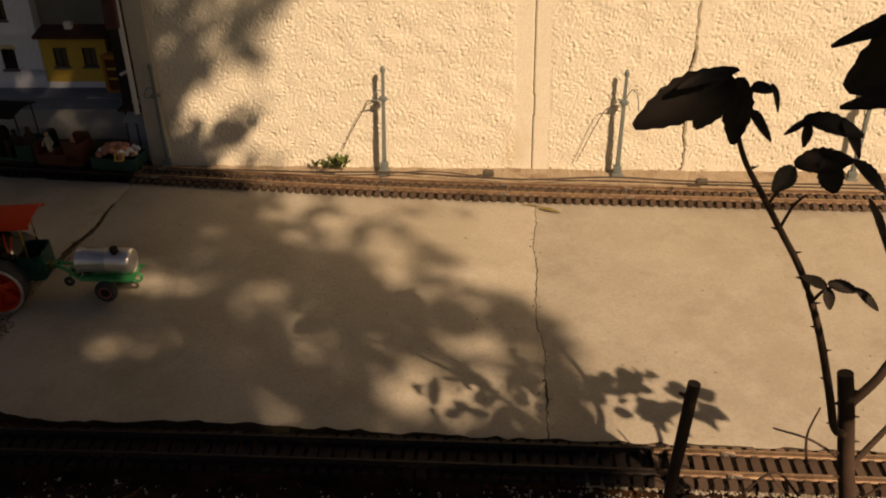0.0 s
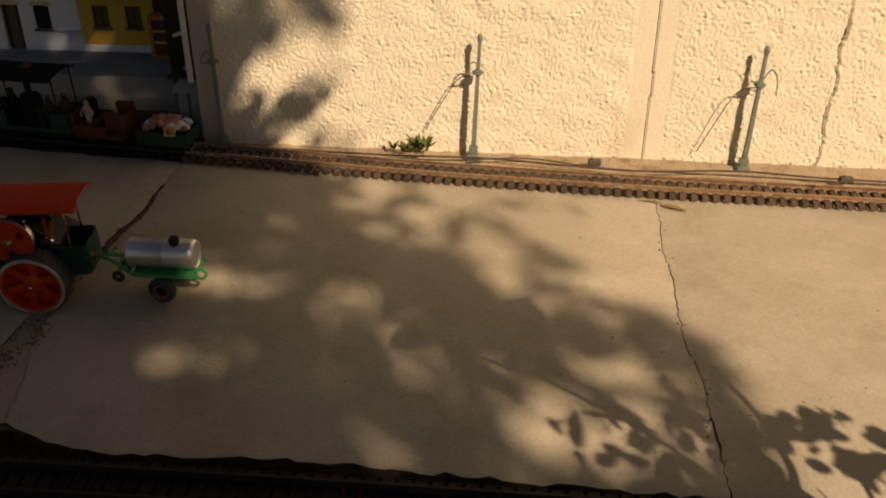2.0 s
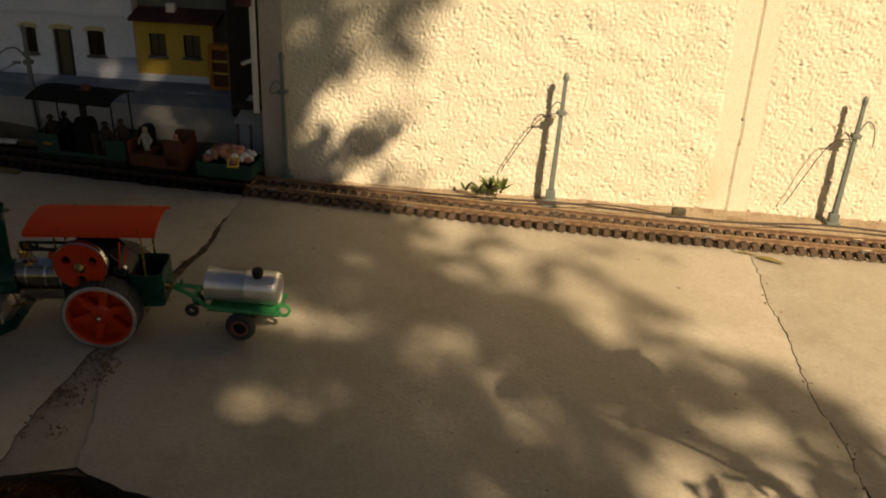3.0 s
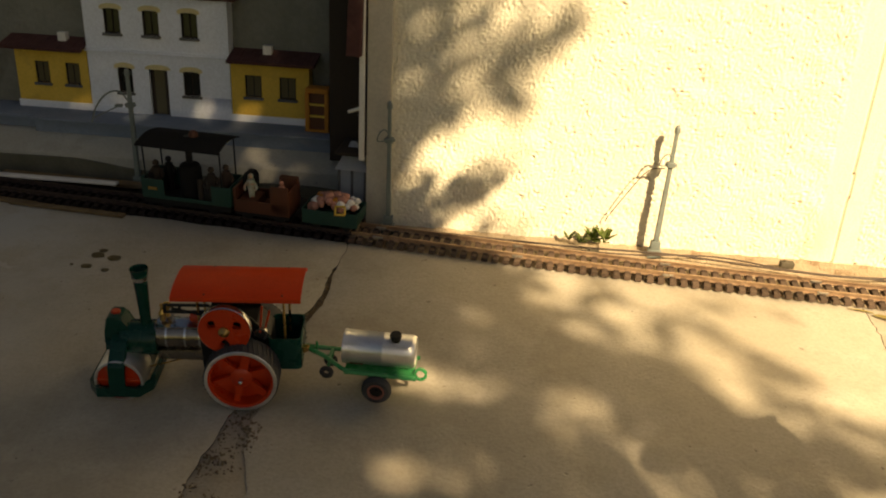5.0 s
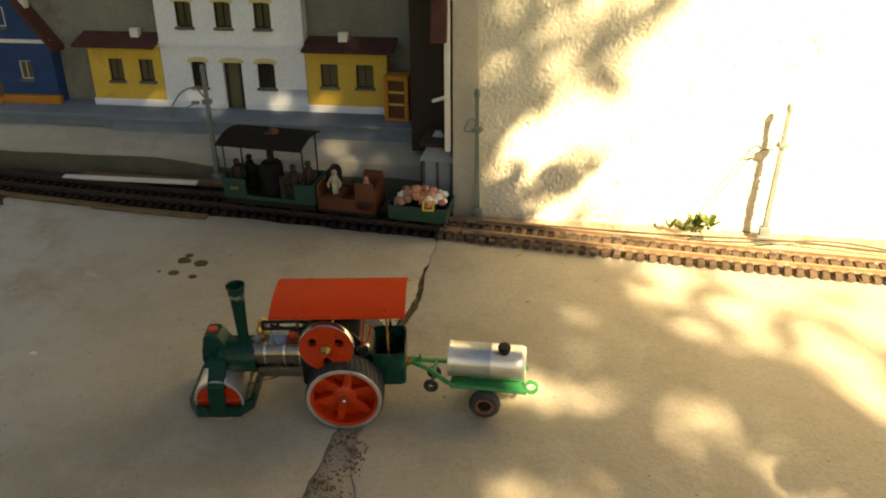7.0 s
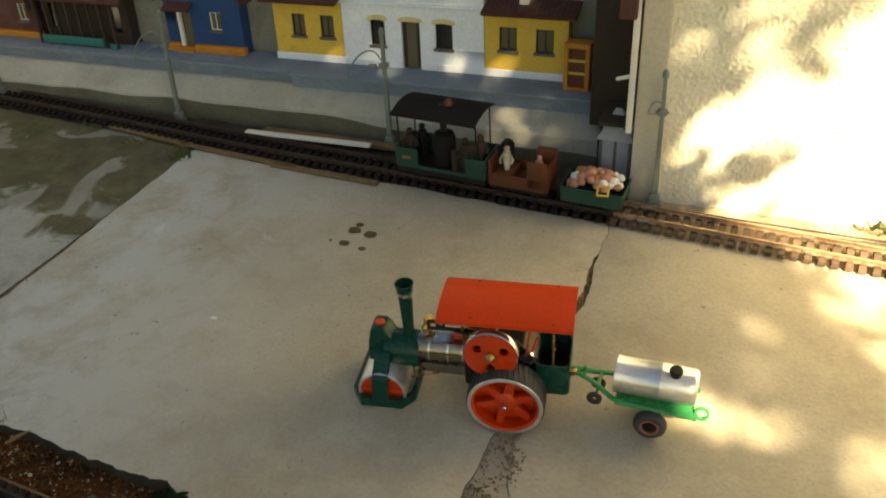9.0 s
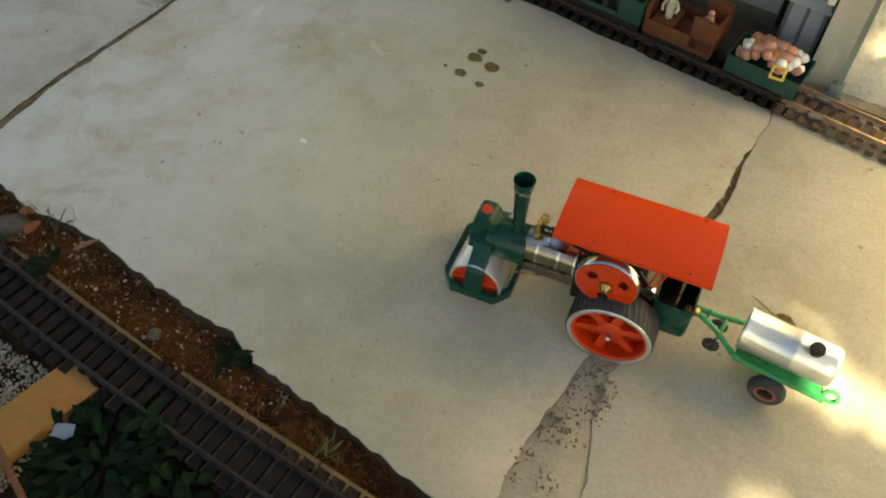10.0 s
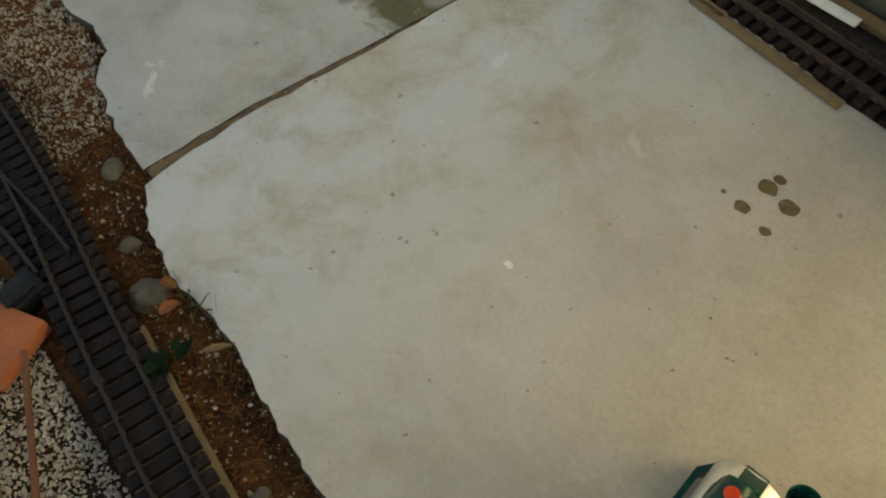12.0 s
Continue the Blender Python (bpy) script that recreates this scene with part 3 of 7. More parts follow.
def alcove():
    bm = bmesh.new()
    box(bm, (-0.628, -0.016, -0.09), (-0.577, 0.46, 1.17), 0.004)
    solid("wall_pier", bm, M_PLASTER, "smooth pale plastered wall end", "wall", kind="structure")
    bm = bmesh.new()
    box(bm, (-3.4, 0.2905, -0.08), (-0.628, 0.46, 1.17))
    solid("wall_back", bm, M_GREYWALL, "grey roughcast wall behind the model houses", "wall", kind="structure")
    # unseen end wall, added to keep sky light off the far left houses
    bm = bmesh.new()
    box(bm, (-2.95, 0.02, -0.08), (-2.82, 0.335, 1.9), 0.004)
    solid("wall_west_added", bm, M_GREYWALL, "unseen grey roughcast wall added to shade the far station end", "wall", kind="structure")
    # low concrete ledge with the painted station platform on it
    bm = bmesh.new()
    prism(bm, [(0.100, -0.08), (0.335, -0.08), (0.335, 0.108), (0.172, 0.108), (0.101, 0.073)], "x", -3.3, -0.715, 0.003)
    solid("ledge", bm, M_LEDGE, "pale sloping concrete ledge along the model railway", "ledge", kind="structure")
    bm = bmesh.new()
    n = 150
    rows = []
    for k in range(n + 1):
        x = -3.3 + (3.3 - 0.715) * k / n
        top = float(np.interp(x, (-1.35, -1.2, -1.0, -0.8), (0.064, 0.056, 0.042, 0.036))) + 0.006 * noise.noise((x * 7, 0, 4)) - 0.012 * max(0, noise.noise((x * 3, 5, 1)))
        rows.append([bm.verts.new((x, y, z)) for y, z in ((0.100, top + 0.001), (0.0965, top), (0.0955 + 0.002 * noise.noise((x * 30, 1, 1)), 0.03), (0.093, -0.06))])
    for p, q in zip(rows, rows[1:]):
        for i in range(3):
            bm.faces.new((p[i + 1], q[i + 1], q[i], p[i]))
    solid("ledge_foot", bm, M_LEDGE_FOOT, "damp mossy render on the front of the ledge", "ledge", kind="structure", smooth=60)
    bm = bmesh.new()
    box(bm, (-1.475, 0.164, 0.096), (-0.742, 0.334, 0.1355), 0.002)
    box(bm, (-3.3, 0.186, 0.096), (-1.475, 0.334, 0.1325), 0.002)
    box(bm, (-1.48, 0.150, 0.1355), (-0.738, 0.334, 0.1415), 0.001)
    box(bm, (-3.3, 0.172, 0.1325), (-1.48, 0.334, 0.1414), 0.001)
    solid("platform", bm, M_GREYBLUE, "blue-grey painted station platform on the ledge", "platform", kind="structure")


alcove()


def bed_strip(name, x0, x1, y_back, rise, material, label, rough):
    """The strip of earth that carries the wall track, from the slabs back to the wall or ledge."""
    bm = bmesh.new()
    n = round((x1 - x0) / 0.012)
    rows = []
    for j in range(17):
        row = []
        for k in range(n + 1):
            x = x0 + (x1 - x0) * k / n
            y0 = float(np.interp(x, [p[0] for p in BACK], [p[1] for p in BACK])) - 0.012
            y = y0 + (y_back - y0) * j / 16
            t = max(0.0, (j - 9) / 7)
            z = slab_z(x, y) - 0.007 + rise * t * (0.6 + 0.6 * noise.noise((x * 8, 3, 1))) + rough * noise.noise((x * 45, y * 45, 2)) + 0.6 * rough * noise.noise((x * 110, y * 110, 5))
            row.append(bm.verts.new((x, y, min(z, slab_z(x, y) + 0.03))))
        rows.append(row)
    for p, q in zip(rows, rows[1:]):
        for k in range(len(p) - 1):
            bm.faces.new((p[k], p[k + 1], q[k + 1], q[k]))
    solid(name, bm, material, label, "soil", kind="structure", smooth=70)


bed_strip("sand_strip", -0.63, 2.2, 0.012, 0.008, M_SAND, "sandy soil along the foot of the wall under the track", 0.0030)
bed_strip("track_bed", -3.0, -0.625, 0.106, 0.012, M_BED, "dark soil under the track by the ledge", 0.0035)
ground_sheet()


# ---- model railway track ----
GAUGE, PITCH = 0.0455, 0.0222
LINE_WALL = [(-2.9, 0.103), (-2.4, 0.083), (-1.9, 0.038), (-1.5, -0.006), (-1.1, -0.036), (-0.6, -0.08), (-0.1, -0.124), (0.4, -0.151), (1.0, -0.166), (1.6, -0.178), (2.2, -0.188)]
LINE_FRONT = [(-2.7, -1.02), (-2.3, -0.985), (-2.0, -0.962), (-1.75, -0.968), (-1.5, -0.992), (-1.2, -1.016), (-0.8, -1.026), (-0.2, -1.022), (0.5, -1.022), (1.2, -1.026), (1.9, -1.03)]


def sleeper_mesh(name, material, half=0.0062):
    """A tie with bolted chairs, tapered at its ends."""
    bm = bmesh.new()
    prism(bm, [(-0.0425, 0), (0.0425, 0), (0.0415, 0.008), (-0.0415, 0.008)], "y", -half, half)
    for s in (-1, 1):
        y = s * GAUGE / 2
        box(bm, (y - 0.0062, -0.0048, 0.008), (y - 0.0026, 0.0048, 0.0115))
        box(bm, (y + 0.0026, -0.0048, 0.008), (y + 0.0062, 0.0048, 0.0115))
    return mesh_of(name, bm, material)


def rail_bm(line, side, lift):
    """A rail of flanged section along the line."""
    section = [(-0.0035, 0), (0.0035, 0), (0.0035, 0.0015), (0.0010, 0.0028), (0.0010, 0.0072), (0.0019, 0.0080), (0.0019, 0.0100), (-0.0019, 0.0100), (-0.0019, 0.0080), (-0.0010, 0.0072), (-0.0010, 0.0028), (-0.0035, 0.0015)]
    bm = bmesh.new()
    rings = []
    for i, p in enumerate(line):
        d = (line[min(i + 1, len(line) - 1)] - line[max(i - 1, 0)])
        d.z = 0
        d.normalize()
        nrm = Vector((-d.y, d.x, 0))
        ring = []
        for u, w in section:
            q = p + nrm * (side * GAUGE / 2 + u)
            ring.append(bm.verts.new((q.x, q.y, slab_z(q.x, q.y) + lift + w)))
        rings.append(ring)
    for p, q in zip(rings, rings[1:]):
        for k in range(len(section)):
            bm.faces.new((p[k], p[(k + 1) % len(section)], q[(k + 1) % len(section)], q[k]))
    return bm


def railway(line2d, lift, tie, rail_mat, label, seed, pitch=PITCH):
    line = smoothed([(x, y, 0) for x, y in line2d], 16)
    track = thing("railway_track", label, "railway track")
    for s in (-1, 1):
        part("rail", rail_bm(line, s, lift + 0.0082), rail_mat, track, "tarnished metal rail", smooth=30)
    rnd = random.Random(seed)
    gone, mark = 0.0, 0.0
    for a, b in zip(line, line[1:]):
        seg = (b - a).length
        while mark <= gone + seg:
            p = a + (b - a) * ((mark - gone) / seg)
            d = math.degrees(math.atan2(b.y - a.y, b.x - a.x))
            ob = new("sleeper", tie)
            ob.parent = track
            ob.matrix_world = on_slab(p.x, p.y, d + 90 + rnd.uniform(-1.2, 1.2), lift + rnd.uniform(-0.0004, 0.0004))
            mark += pitch
        gone += seg
    return track


def joiner(track, line2d, x, lift, material=M_JOINER):
    """A bright clip that joins two rail ends."""
    y = np.interp(x, [p[0] for p in line2d], [p[1] for p in line2d])
    for s in (-1, 1):
        bm = bmesh.new()
        yy = y + s * GAUGE / 2
        box(bm, (-0.011, -0.0046, 0), (0.011, 0.0046, 0.0068), 0.001)
        for k in (-1, 1):
            rod(bm, (0.005 * k, -0.0062, 0.004), (0.005 * k, 0.0062, 0.004), 0.0015, n=8)
        ob = part("rail_joiner", bm, material, track, "metal rail joiner")
        ob.matrix_world = on_slab(x, yy, 0, lift + 0.008)


# the yard stretch takes the sleeper and rail copies coloured for shade
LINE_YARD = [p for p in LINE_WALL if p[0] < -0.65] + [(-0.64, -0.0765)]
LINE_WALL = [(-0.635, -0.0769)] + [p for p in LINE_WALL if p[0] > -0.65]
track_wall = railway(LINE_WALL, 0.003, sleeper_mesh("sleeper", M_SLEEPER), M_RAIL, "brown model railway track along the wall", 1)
track_yard = railway(LINE_YARD, 0.003, sleeper_mesh("sleeper", M_SLEEPER_SHADED), M_RAIL_SHADED, "model railway track beside the station ledge, coloured dark for shade", 3)
for x in (-0.88, -1.18, -1.48, -1.78):
    joiner(track_yard, LINE_YARD, x, 0.003, M_RAIL_SHADED)
for x in (-0.585, -0.29, 0.012, 0.31, 0.612, 0.91, 1.21):
    joiner(track_wall, LINE_WALL, x, 0.003)
# the front line is split into a sunlit and a shade-coloured stretch
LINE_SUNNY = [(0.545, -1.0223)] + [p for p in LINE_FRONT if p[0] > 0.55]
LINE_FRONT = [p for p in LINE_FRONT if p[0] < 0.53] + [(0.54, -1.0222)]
track_front = railway(LINE_FRONT, -0.004, sleeper_mesh("sleeper", M_SLEEPER_SHADED, 0.0078), M_RAIL_DEEP_SHADE, "weathered model railway track in the soil, coloured dark for shade", 2)
joiner(track_front, LINE_FRONT, -1.44, -0.004, M_RAIL_SHADED)
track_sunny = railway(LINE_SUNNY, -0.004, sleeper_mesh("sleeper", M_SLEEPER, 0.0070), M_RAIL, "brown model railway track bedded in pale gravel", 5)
joiner(track_sunny, LINE_SUNNY, 0.66, -0.004)

# a branch leaves the front track through a turnout
LINE_BRANCH = [(-1.62, -0.992), (-1.70, -0.998), (-1.80, -1.010), (-1.90, -1.026), (-2.1, -1.066), (-2.5, -1.17)]
track_branch = railway(LINE_BRANCH, -0.0052, sleeper_mesh("sleeper", M_SLEEPER_SHADED, 0.0076), M_RAIL_DEEP_SHADE, "weathered branch track leaving a turnout, coloured dark for shade", 4)


def plank(x, y, length, width, turn, lift, material, label, thick=0.008):
    bm = bmesh.new()
    box(bm, (-length / 2, -width / 2, 0), (length / 2, width / 2, thick), 0.0015)
    return solid("plank", bm, material, label, "plank", on_slab(x, y, turn, lift))


plank(-1.28, -0.079, 0.27, 0.016, -4, 0.001, M_WOOD, "narrow weathered wooden batten under the track edge", 0.006)
plank(-1.52, -0.053, 0.33, 0.016, -6, 0.001, M_WOOD, "narrow weathered wooden batten under the track edge", 0.006)
plank(-1.78, -0.017, 0.26, 0.018, -8, 0.001, M_WOOD, "narrow weathered wooden batten under the track edge", 0.006)
plank(-1.375, 0.030, 0.32, 0.016, 1, 0.018, M_WHITEPL, "slim white plastic strip lying between the rails and ledge", 0.006)
plank(-1.33, 0.062, 0.36, 0.022, -1, 0.004, M_WOOD, "grey wooden strip at the foot of the ledge", 0.01)
plank(-1.33, -1.001, 0.30, 0.088, -4.6, -0.016, M_WOOD, "weathered board bedded under the track", 0.012)
plank(-0.99, -1.0165, 0.30, 0.088, -1.5, -0.016, M_WOOD, "weathered board bedded under the track", 0.012)


# ---- catenary masts, model houses and train ----
def mast(x, y, z, lean, label, arm):
    t = thing("catenary_mast", label, "catenary mast", Matrix.Translation((x, y, z)) @ pose(0, 0, 0, lean[0], lean[1]), "catenary masts of the model railway")
    bm = bmesh.new()
    prism(bm, [(-0.014, -0.011), (0.014, -0.011), (0.014, 0.011), (-0.014, 0.011)], "z", -0.02, 0.004, 0.0015)
    prism(bm, [(-0.010, -0.008), (0.010, -0.008), (0.010, 0.008), (-0.010, 0.008)], "z", 0.004, 0.022, 0.002)
    part("foot", bm, M_MAST, t)
    bm = bmesh.new()
    lo, hi = 0.0054, 0.0036
    a = [bm.verts.new((sx * lo, sy * lo, 0.02)) for sx, sy in ((-1, -1), (1, -1), (1, 1), (-1, 1))]
    b = [bm.verts.new((sx * hi, sy * hi, 0.262)) for sx, sy in ((-1, -1), (1, -1), (1, 1), (-1, 1))]
    bm.faces.new(a[::-1]), bm.faces.new(b)
    for k in range(4):
        bm.faces.new((a[k], a[(k + 1) % 4], b[(k + 1) % 4], b[k]))
    bmesh.ops.bevel(bm, geom=bm.edges[:], offset=0.0008, segments=1, affect="EDGES")
    part("post", bm, M_MAST, t)
    bm = bmesh.new()
    lathe(bm, [(0.0062, 0.258), (0.0062, 0.266), (0.004, 0.272), (0.0015, 0.274)], n=14)
    part("cap", bm, M_MAST, t)
    bm = bmesh.new()
    box(bm, (-0.0085, -0.0085, 0.186), (0.0085, 0.0085, 0.196), 0.001)
    rod(bm, (-0.012, 0, 0.191), (0.012, 0, 0.191), 0.003, n=8)
    part("bracket", bm, M_MAST, t)
    bm = bmesh.new()
    if arm == "left":
        tube(bm, smoothed([(-0.004, 0, 0.20), (-0.022, -0.004, 0.222), (-0.050, -0.010, 0.215), (-0.075, -0.014, 0.185), (-0.088, -0.016, 0.150)], 6), 0.0019, 8)
        rod(bm, (-0.084, -0.0155, 0.160), (-0.022, -0.003, 0.190), 0.0013, n=6)
        box(bm, (-0.034, -0.008, 0.186), (-0.018, 0.002, 0.192), 0.001)
    elif arm == "right":
        tube(bm, smoothed([(0.003, 0, 0.198), (0.014, -0.003, 0.222), (0.026, -0.006, 0.218), (0.033, -0.007, 0.198), (0.035, -0.008, 0.172)], 6), 0.0014, 8)
    else:
        tube(bm, smoothed([(0.0, -0.003, 0.205), (-0.010, -0.006, 0.214), (-0.020, -0.008, 0.206), (-0.024, -0.009, 0.190), (-0.006, -0.003, 0.189)], 6), 0.0015, 8)
    part("arm", bm, M_MAST, t, "bent wire bracket arm")
    return t


mast(0.0, -0.036, 0.004, (-0.5, 2.0), "grey-green catenary mast leaning slightly by the wall", "small")
mast(0.600, -0.026, -0.008, (1, 1.0), "grey-green catenary mast with a hanging wire bracket", "right")
mast(1.185, -0.030, -0.018, (0, 2.5), "grey-green catenary mast with a hanging wire bracket", "right")
mast(-0.574, -0.034, 0.012, (0, -0.5), "grey-green catenary mast beside the plastered wall end", "small")
mast(-1.187, 0.082, 0.016, (0, -0.6), "grey-green catenary mast with a curved arm by the platform", "left")
mast(-1.757, 0.074, 0.022, (0, 0.5), "grey-green catenary mast with a curved arm by the platform", "left")
mast(-2.345, 0.092, 0.028, (0, 0.5), "grey-green catenary mast with a curved arm by the platform", "left")
# slack wires that hang from the masts against the stucco
for x0, z0, x1, z1 in ((-0.004, 0.186, -0.108, 0.052), (0.598, 0.178, 0.497, 0.022)):
    bm = bmesh.new()
    tube(bm, smoothed([(x0, -0.034, z0), (x0 - 0.028, -0.030, z0 - 0.006), (x0 - 0.05, -0.024, z0 - 0.035), (x1 + 0.008, -0.016, z1 + 0.02), (x1, -0.012, z1)], 6), 0.0011, 6)
    solid("wire", bm, M_WIRE, "thin bent wire hanging from a mast", "wire")

HY, HZ = 0.253, 0.1415


def opening_wall(bm, x0, x1, z0, z1, y0, y1, holes):
    """A wall with rectangular openings that go through it."""
    xs = sorted({x0, x1, *[h[0] for h in holes], *[h[1] for h in holes]})
    zs = sorted({z0, z1, *[h[2] for h in holes], *[h[3] for h in holes]})
    for a, b in zip(xs, xs[1:]):
        for c, d in zip(zs, zs[1:]):
            if not any(h[0] <= a and b <= h[1] and h[2] <= c and d <= h[3] for h in holes):
                box(bm, (a, y0, c), (b, y1, d))
    bmesh.ops.remove_doubles(bm, verts=bm.verts[:], dist=1e-5)
    return bm


def window(parent, x0, x1, z0, z1, y, pane, sill=True, arch=None, frame_mat=None):
    w = new("window")
    w.parent = parent
    fm_ = frame_mat or M_DARKBROWN
    bm = bmesh.new()
    t = 0.0022
    box(bm, (x0, y + 0.003, z0), (x0 + t, y + 0.007, z1)), box(bm, (x1 - t, y + 0.003, z0), (x1, y + 0.007, z1))
    box(bm, (x0, y + 0.003, z0), (x1, y + 0.007, z0 + t)), box(bm, (x0, y + 0.003, z1 - t), (x1, y + 0.007, z1))
    box(bm, ((x0 + x1) / 2 - 0.0008, y + 0.0045, z0), ((x0 + x1) / 2 + 0.0008, y + 0.0065, z1))
    part("window_frame", bm, fm_, w)
    bm = bmesh.new()
    box(bm, (x0, y + 0.008, z0), (x1, y + 0.0095, z1))
    part("pane", bm, pane, w)
    if sill:
        bm = bmesh.new()
        box(bm, (x0 - 0.004, y - 0.006, z0 - 0.006), (x1 + 0.004, y + 0.003, z0), 0.0008)
        part("window_sill", bm, M_SILL, w)
    if arch:
        bm = bmesh.new()
        n = 10
        xm, r = (x0 + x1) / 2, (x1 - x0) / 2 + 0.007
        outer = [(xm - r, z1 - 0.001)] + [(xm - r * math.cos(math.pi * k / n), z1 + 0.003 + 0.009 * math.sin(math.pi * k / n)) for k in range(n + 1)] + [(xm + r, z1 - 0.001)]
        r2 = (x1 - x0) / 2
        inner = [(xm + r2 * math.cos(math.pi * k / n), z1 - 0.003 + 0.004 * math.sin(math.pi * k / n)) for k in range(n + 1)]
        prism(bm, outer + inner, "y", y - 0.003, y + 0.002)
        part("lintel", bm, arch, w, "cream arched lintel")
    return w


def main_house():
    h = thing("model_house", "white two-storey model station house with arched windows", "model house")
    x0, x1, top = -1.369, -1.013, HZ + 0.285
    wins = [(-1.296, -1.259, HZ + 0.052, HZ + 0.113), (-1.131, -1.089, HZ + 0.054, HZ + 0.113)]
    wins += [(x, x + 0.040, HZ + 0.194, HZ + 0.252) for x in (-1.318, -1.222, -1.127)]
    door = (-1.217, -1.170, HZ, HZ + 0.113)
    bm = bmesh.new()
    opening_wall(bm, x0, x1, HZ, top, HY, HY + 0.010, wins + [door])
    box(bm, (x0, HY + 0.010, HZ), (x0 + 0.008, HY + 0.036, top)), box(bm, (x1 - 0.008, HY + 0.010, HZ), (x1, HY + 0.036, top))
    part("wall", bm, M_WHITE, h, "white painted wall", smooth=30)
    for name, lo, hi in (("string_course", (x0 - 0.004, HY - 0.005, HZ + 0.148), (x1 + 0.004, HY + 0.004, HZ + 0.152)), ("string_course", (x0 - 0.003, HY - 0.003, HZ + 0.155), (x1 + 0.003, HY + 0.004, HZ + 0.158)),
                         ("plinth", (x0 - 0.003, HY - 0.003, HZ), (-1.219, HY + 0.003, HZ + 0.016)), ("plinth", (-1.168, HY - 0.003, HZ), (x1 + 0.003, HY + 0.003, HZ + 0.016))):
        bm = bmesh.new()
        box(bm, lo, hi, 0.001)
        part(name, bm, M_WHITE, h)
    for w in wins:
        window(h, *w, HY, M_PANE, True, M_CREAM)
    bm = bmesh.new()
    box(bm, (door[0] + 0.002, HY + 0.008, HZ + 0.001), (door[1] - 0.002, HY + 0.0105, door[3] - 0.002))
    d = part("door", bm, M_PANE_PALE, h, "brown glazed door standing in shade")
    for a, b in ((0.003, 0.010), (0.037, 0.044)):
        bm = bmesh.new()
        box(bm, (door[0] + a, HY + 0.006, HZ + 0.002), (door[0] + b, HY + 0.0078, door[3] - 0.003))
        part("door_jamb", bm, M_DARKBROWN, d)
    bm = bmesh.new()
    n = 10
    xm, r, z1 = (door[0] + door[1]) / 2, 0.031, door[3]
    prism(bm, [(xm - r, z1)] + [(xm - r * math.cos(math.pi * k / n), z1 + 0.003 + 0.009 * math.sin(math.pi * k / n)) for k in range(n + 1)] + [(xm + r, z1)], "y", HY - 0.003, HY + 0.002)
    part("lintel", bm, M_CREAM, h, "cream arched lintel")
    bm = bmesh.new()
    prism(bm, [(x0 - 0.02, top), (x1 + 0.02, top), (x1 - 0.04, top + 0.07), (x0 + 0.04, top + 0.07)], "y", HY - 0.012, HY + 0.036)
    part("roof", bm, M_MAROON, h, "maroon tiled roof")


def annex(x0, x1, name_label, eaves, lights, half, flue):
    h = thing("model_house", name_label, "model house")
    wx = [(c - half, c + half) for c in lights]
    wins = [(a, b, HZ + 0.062, HZ + 0.115) for a, b in wx]
    bm = bmesh.new()
    opening_wall(bm, x0, x1, HZ, HZ + 0.150, HY, HY + 0.010, wins)
    box(bm, (x0, HY + 0.010, HZ), (x0 + 0.008, HY + 0.036, HZ + 0.15)), box(bm, (x1 - 0.008, HY + 0.010, HZ), (x1, HY + 0.036, HZ + 0.15))
    part("wall", bm, M_YELLOW, h, "yellow painted wall", smooth=30)
    bm = bmesh.new()
    box(bm, (x0 - 0.003, HY - 0.004, HZ), (x1 + 0.003, HY + 0.003, HZ + 0.017), 0.001)
    part("plinth", bm, M_WHITE, h, "dirty white plinth")
    for w in wins:
        window(h, *w, HY, M_PANE_PALE)
    roof = new("roof")
    roof.parent = h
    bm = bmesh.new()
    a, b = x0 - eaves[0], x1 + eaves[1]
    lean = [(HY - 0.030, HZ + 0.146), (HY + 0.036, HZ + 0.166), (HY + 0.036, HZ + 0.173), (HY - 0.032, HZ + 0.153)]
    prism(bm, lean, "x", a, b)
    part("roof_sheet", bm, M_MAROON, roof, "maroon lean-to roof")
    for k in range(int((b - a) / 0.011)):
        x = a + 0.006 + 0.011 * k
        bm = bmesh.new()
        rod(bm, (x, HY - 0.031, HZ + 0.1533), (x, HY + 0.035, HZ + 0.1727), 0.0013, n=6)
        part("roof_rib", bm, M_MAROON, roof)
    bm = bmesh.new()
    box(bm, (flue - 0.0105, HY + 0.008, HZ + 0.158), (flue + 0.0105, HY + 0.026, HZ + 0.186), 0.0015)
    part("chimney", bm, M_WHITEPL, h, "short white chimney")


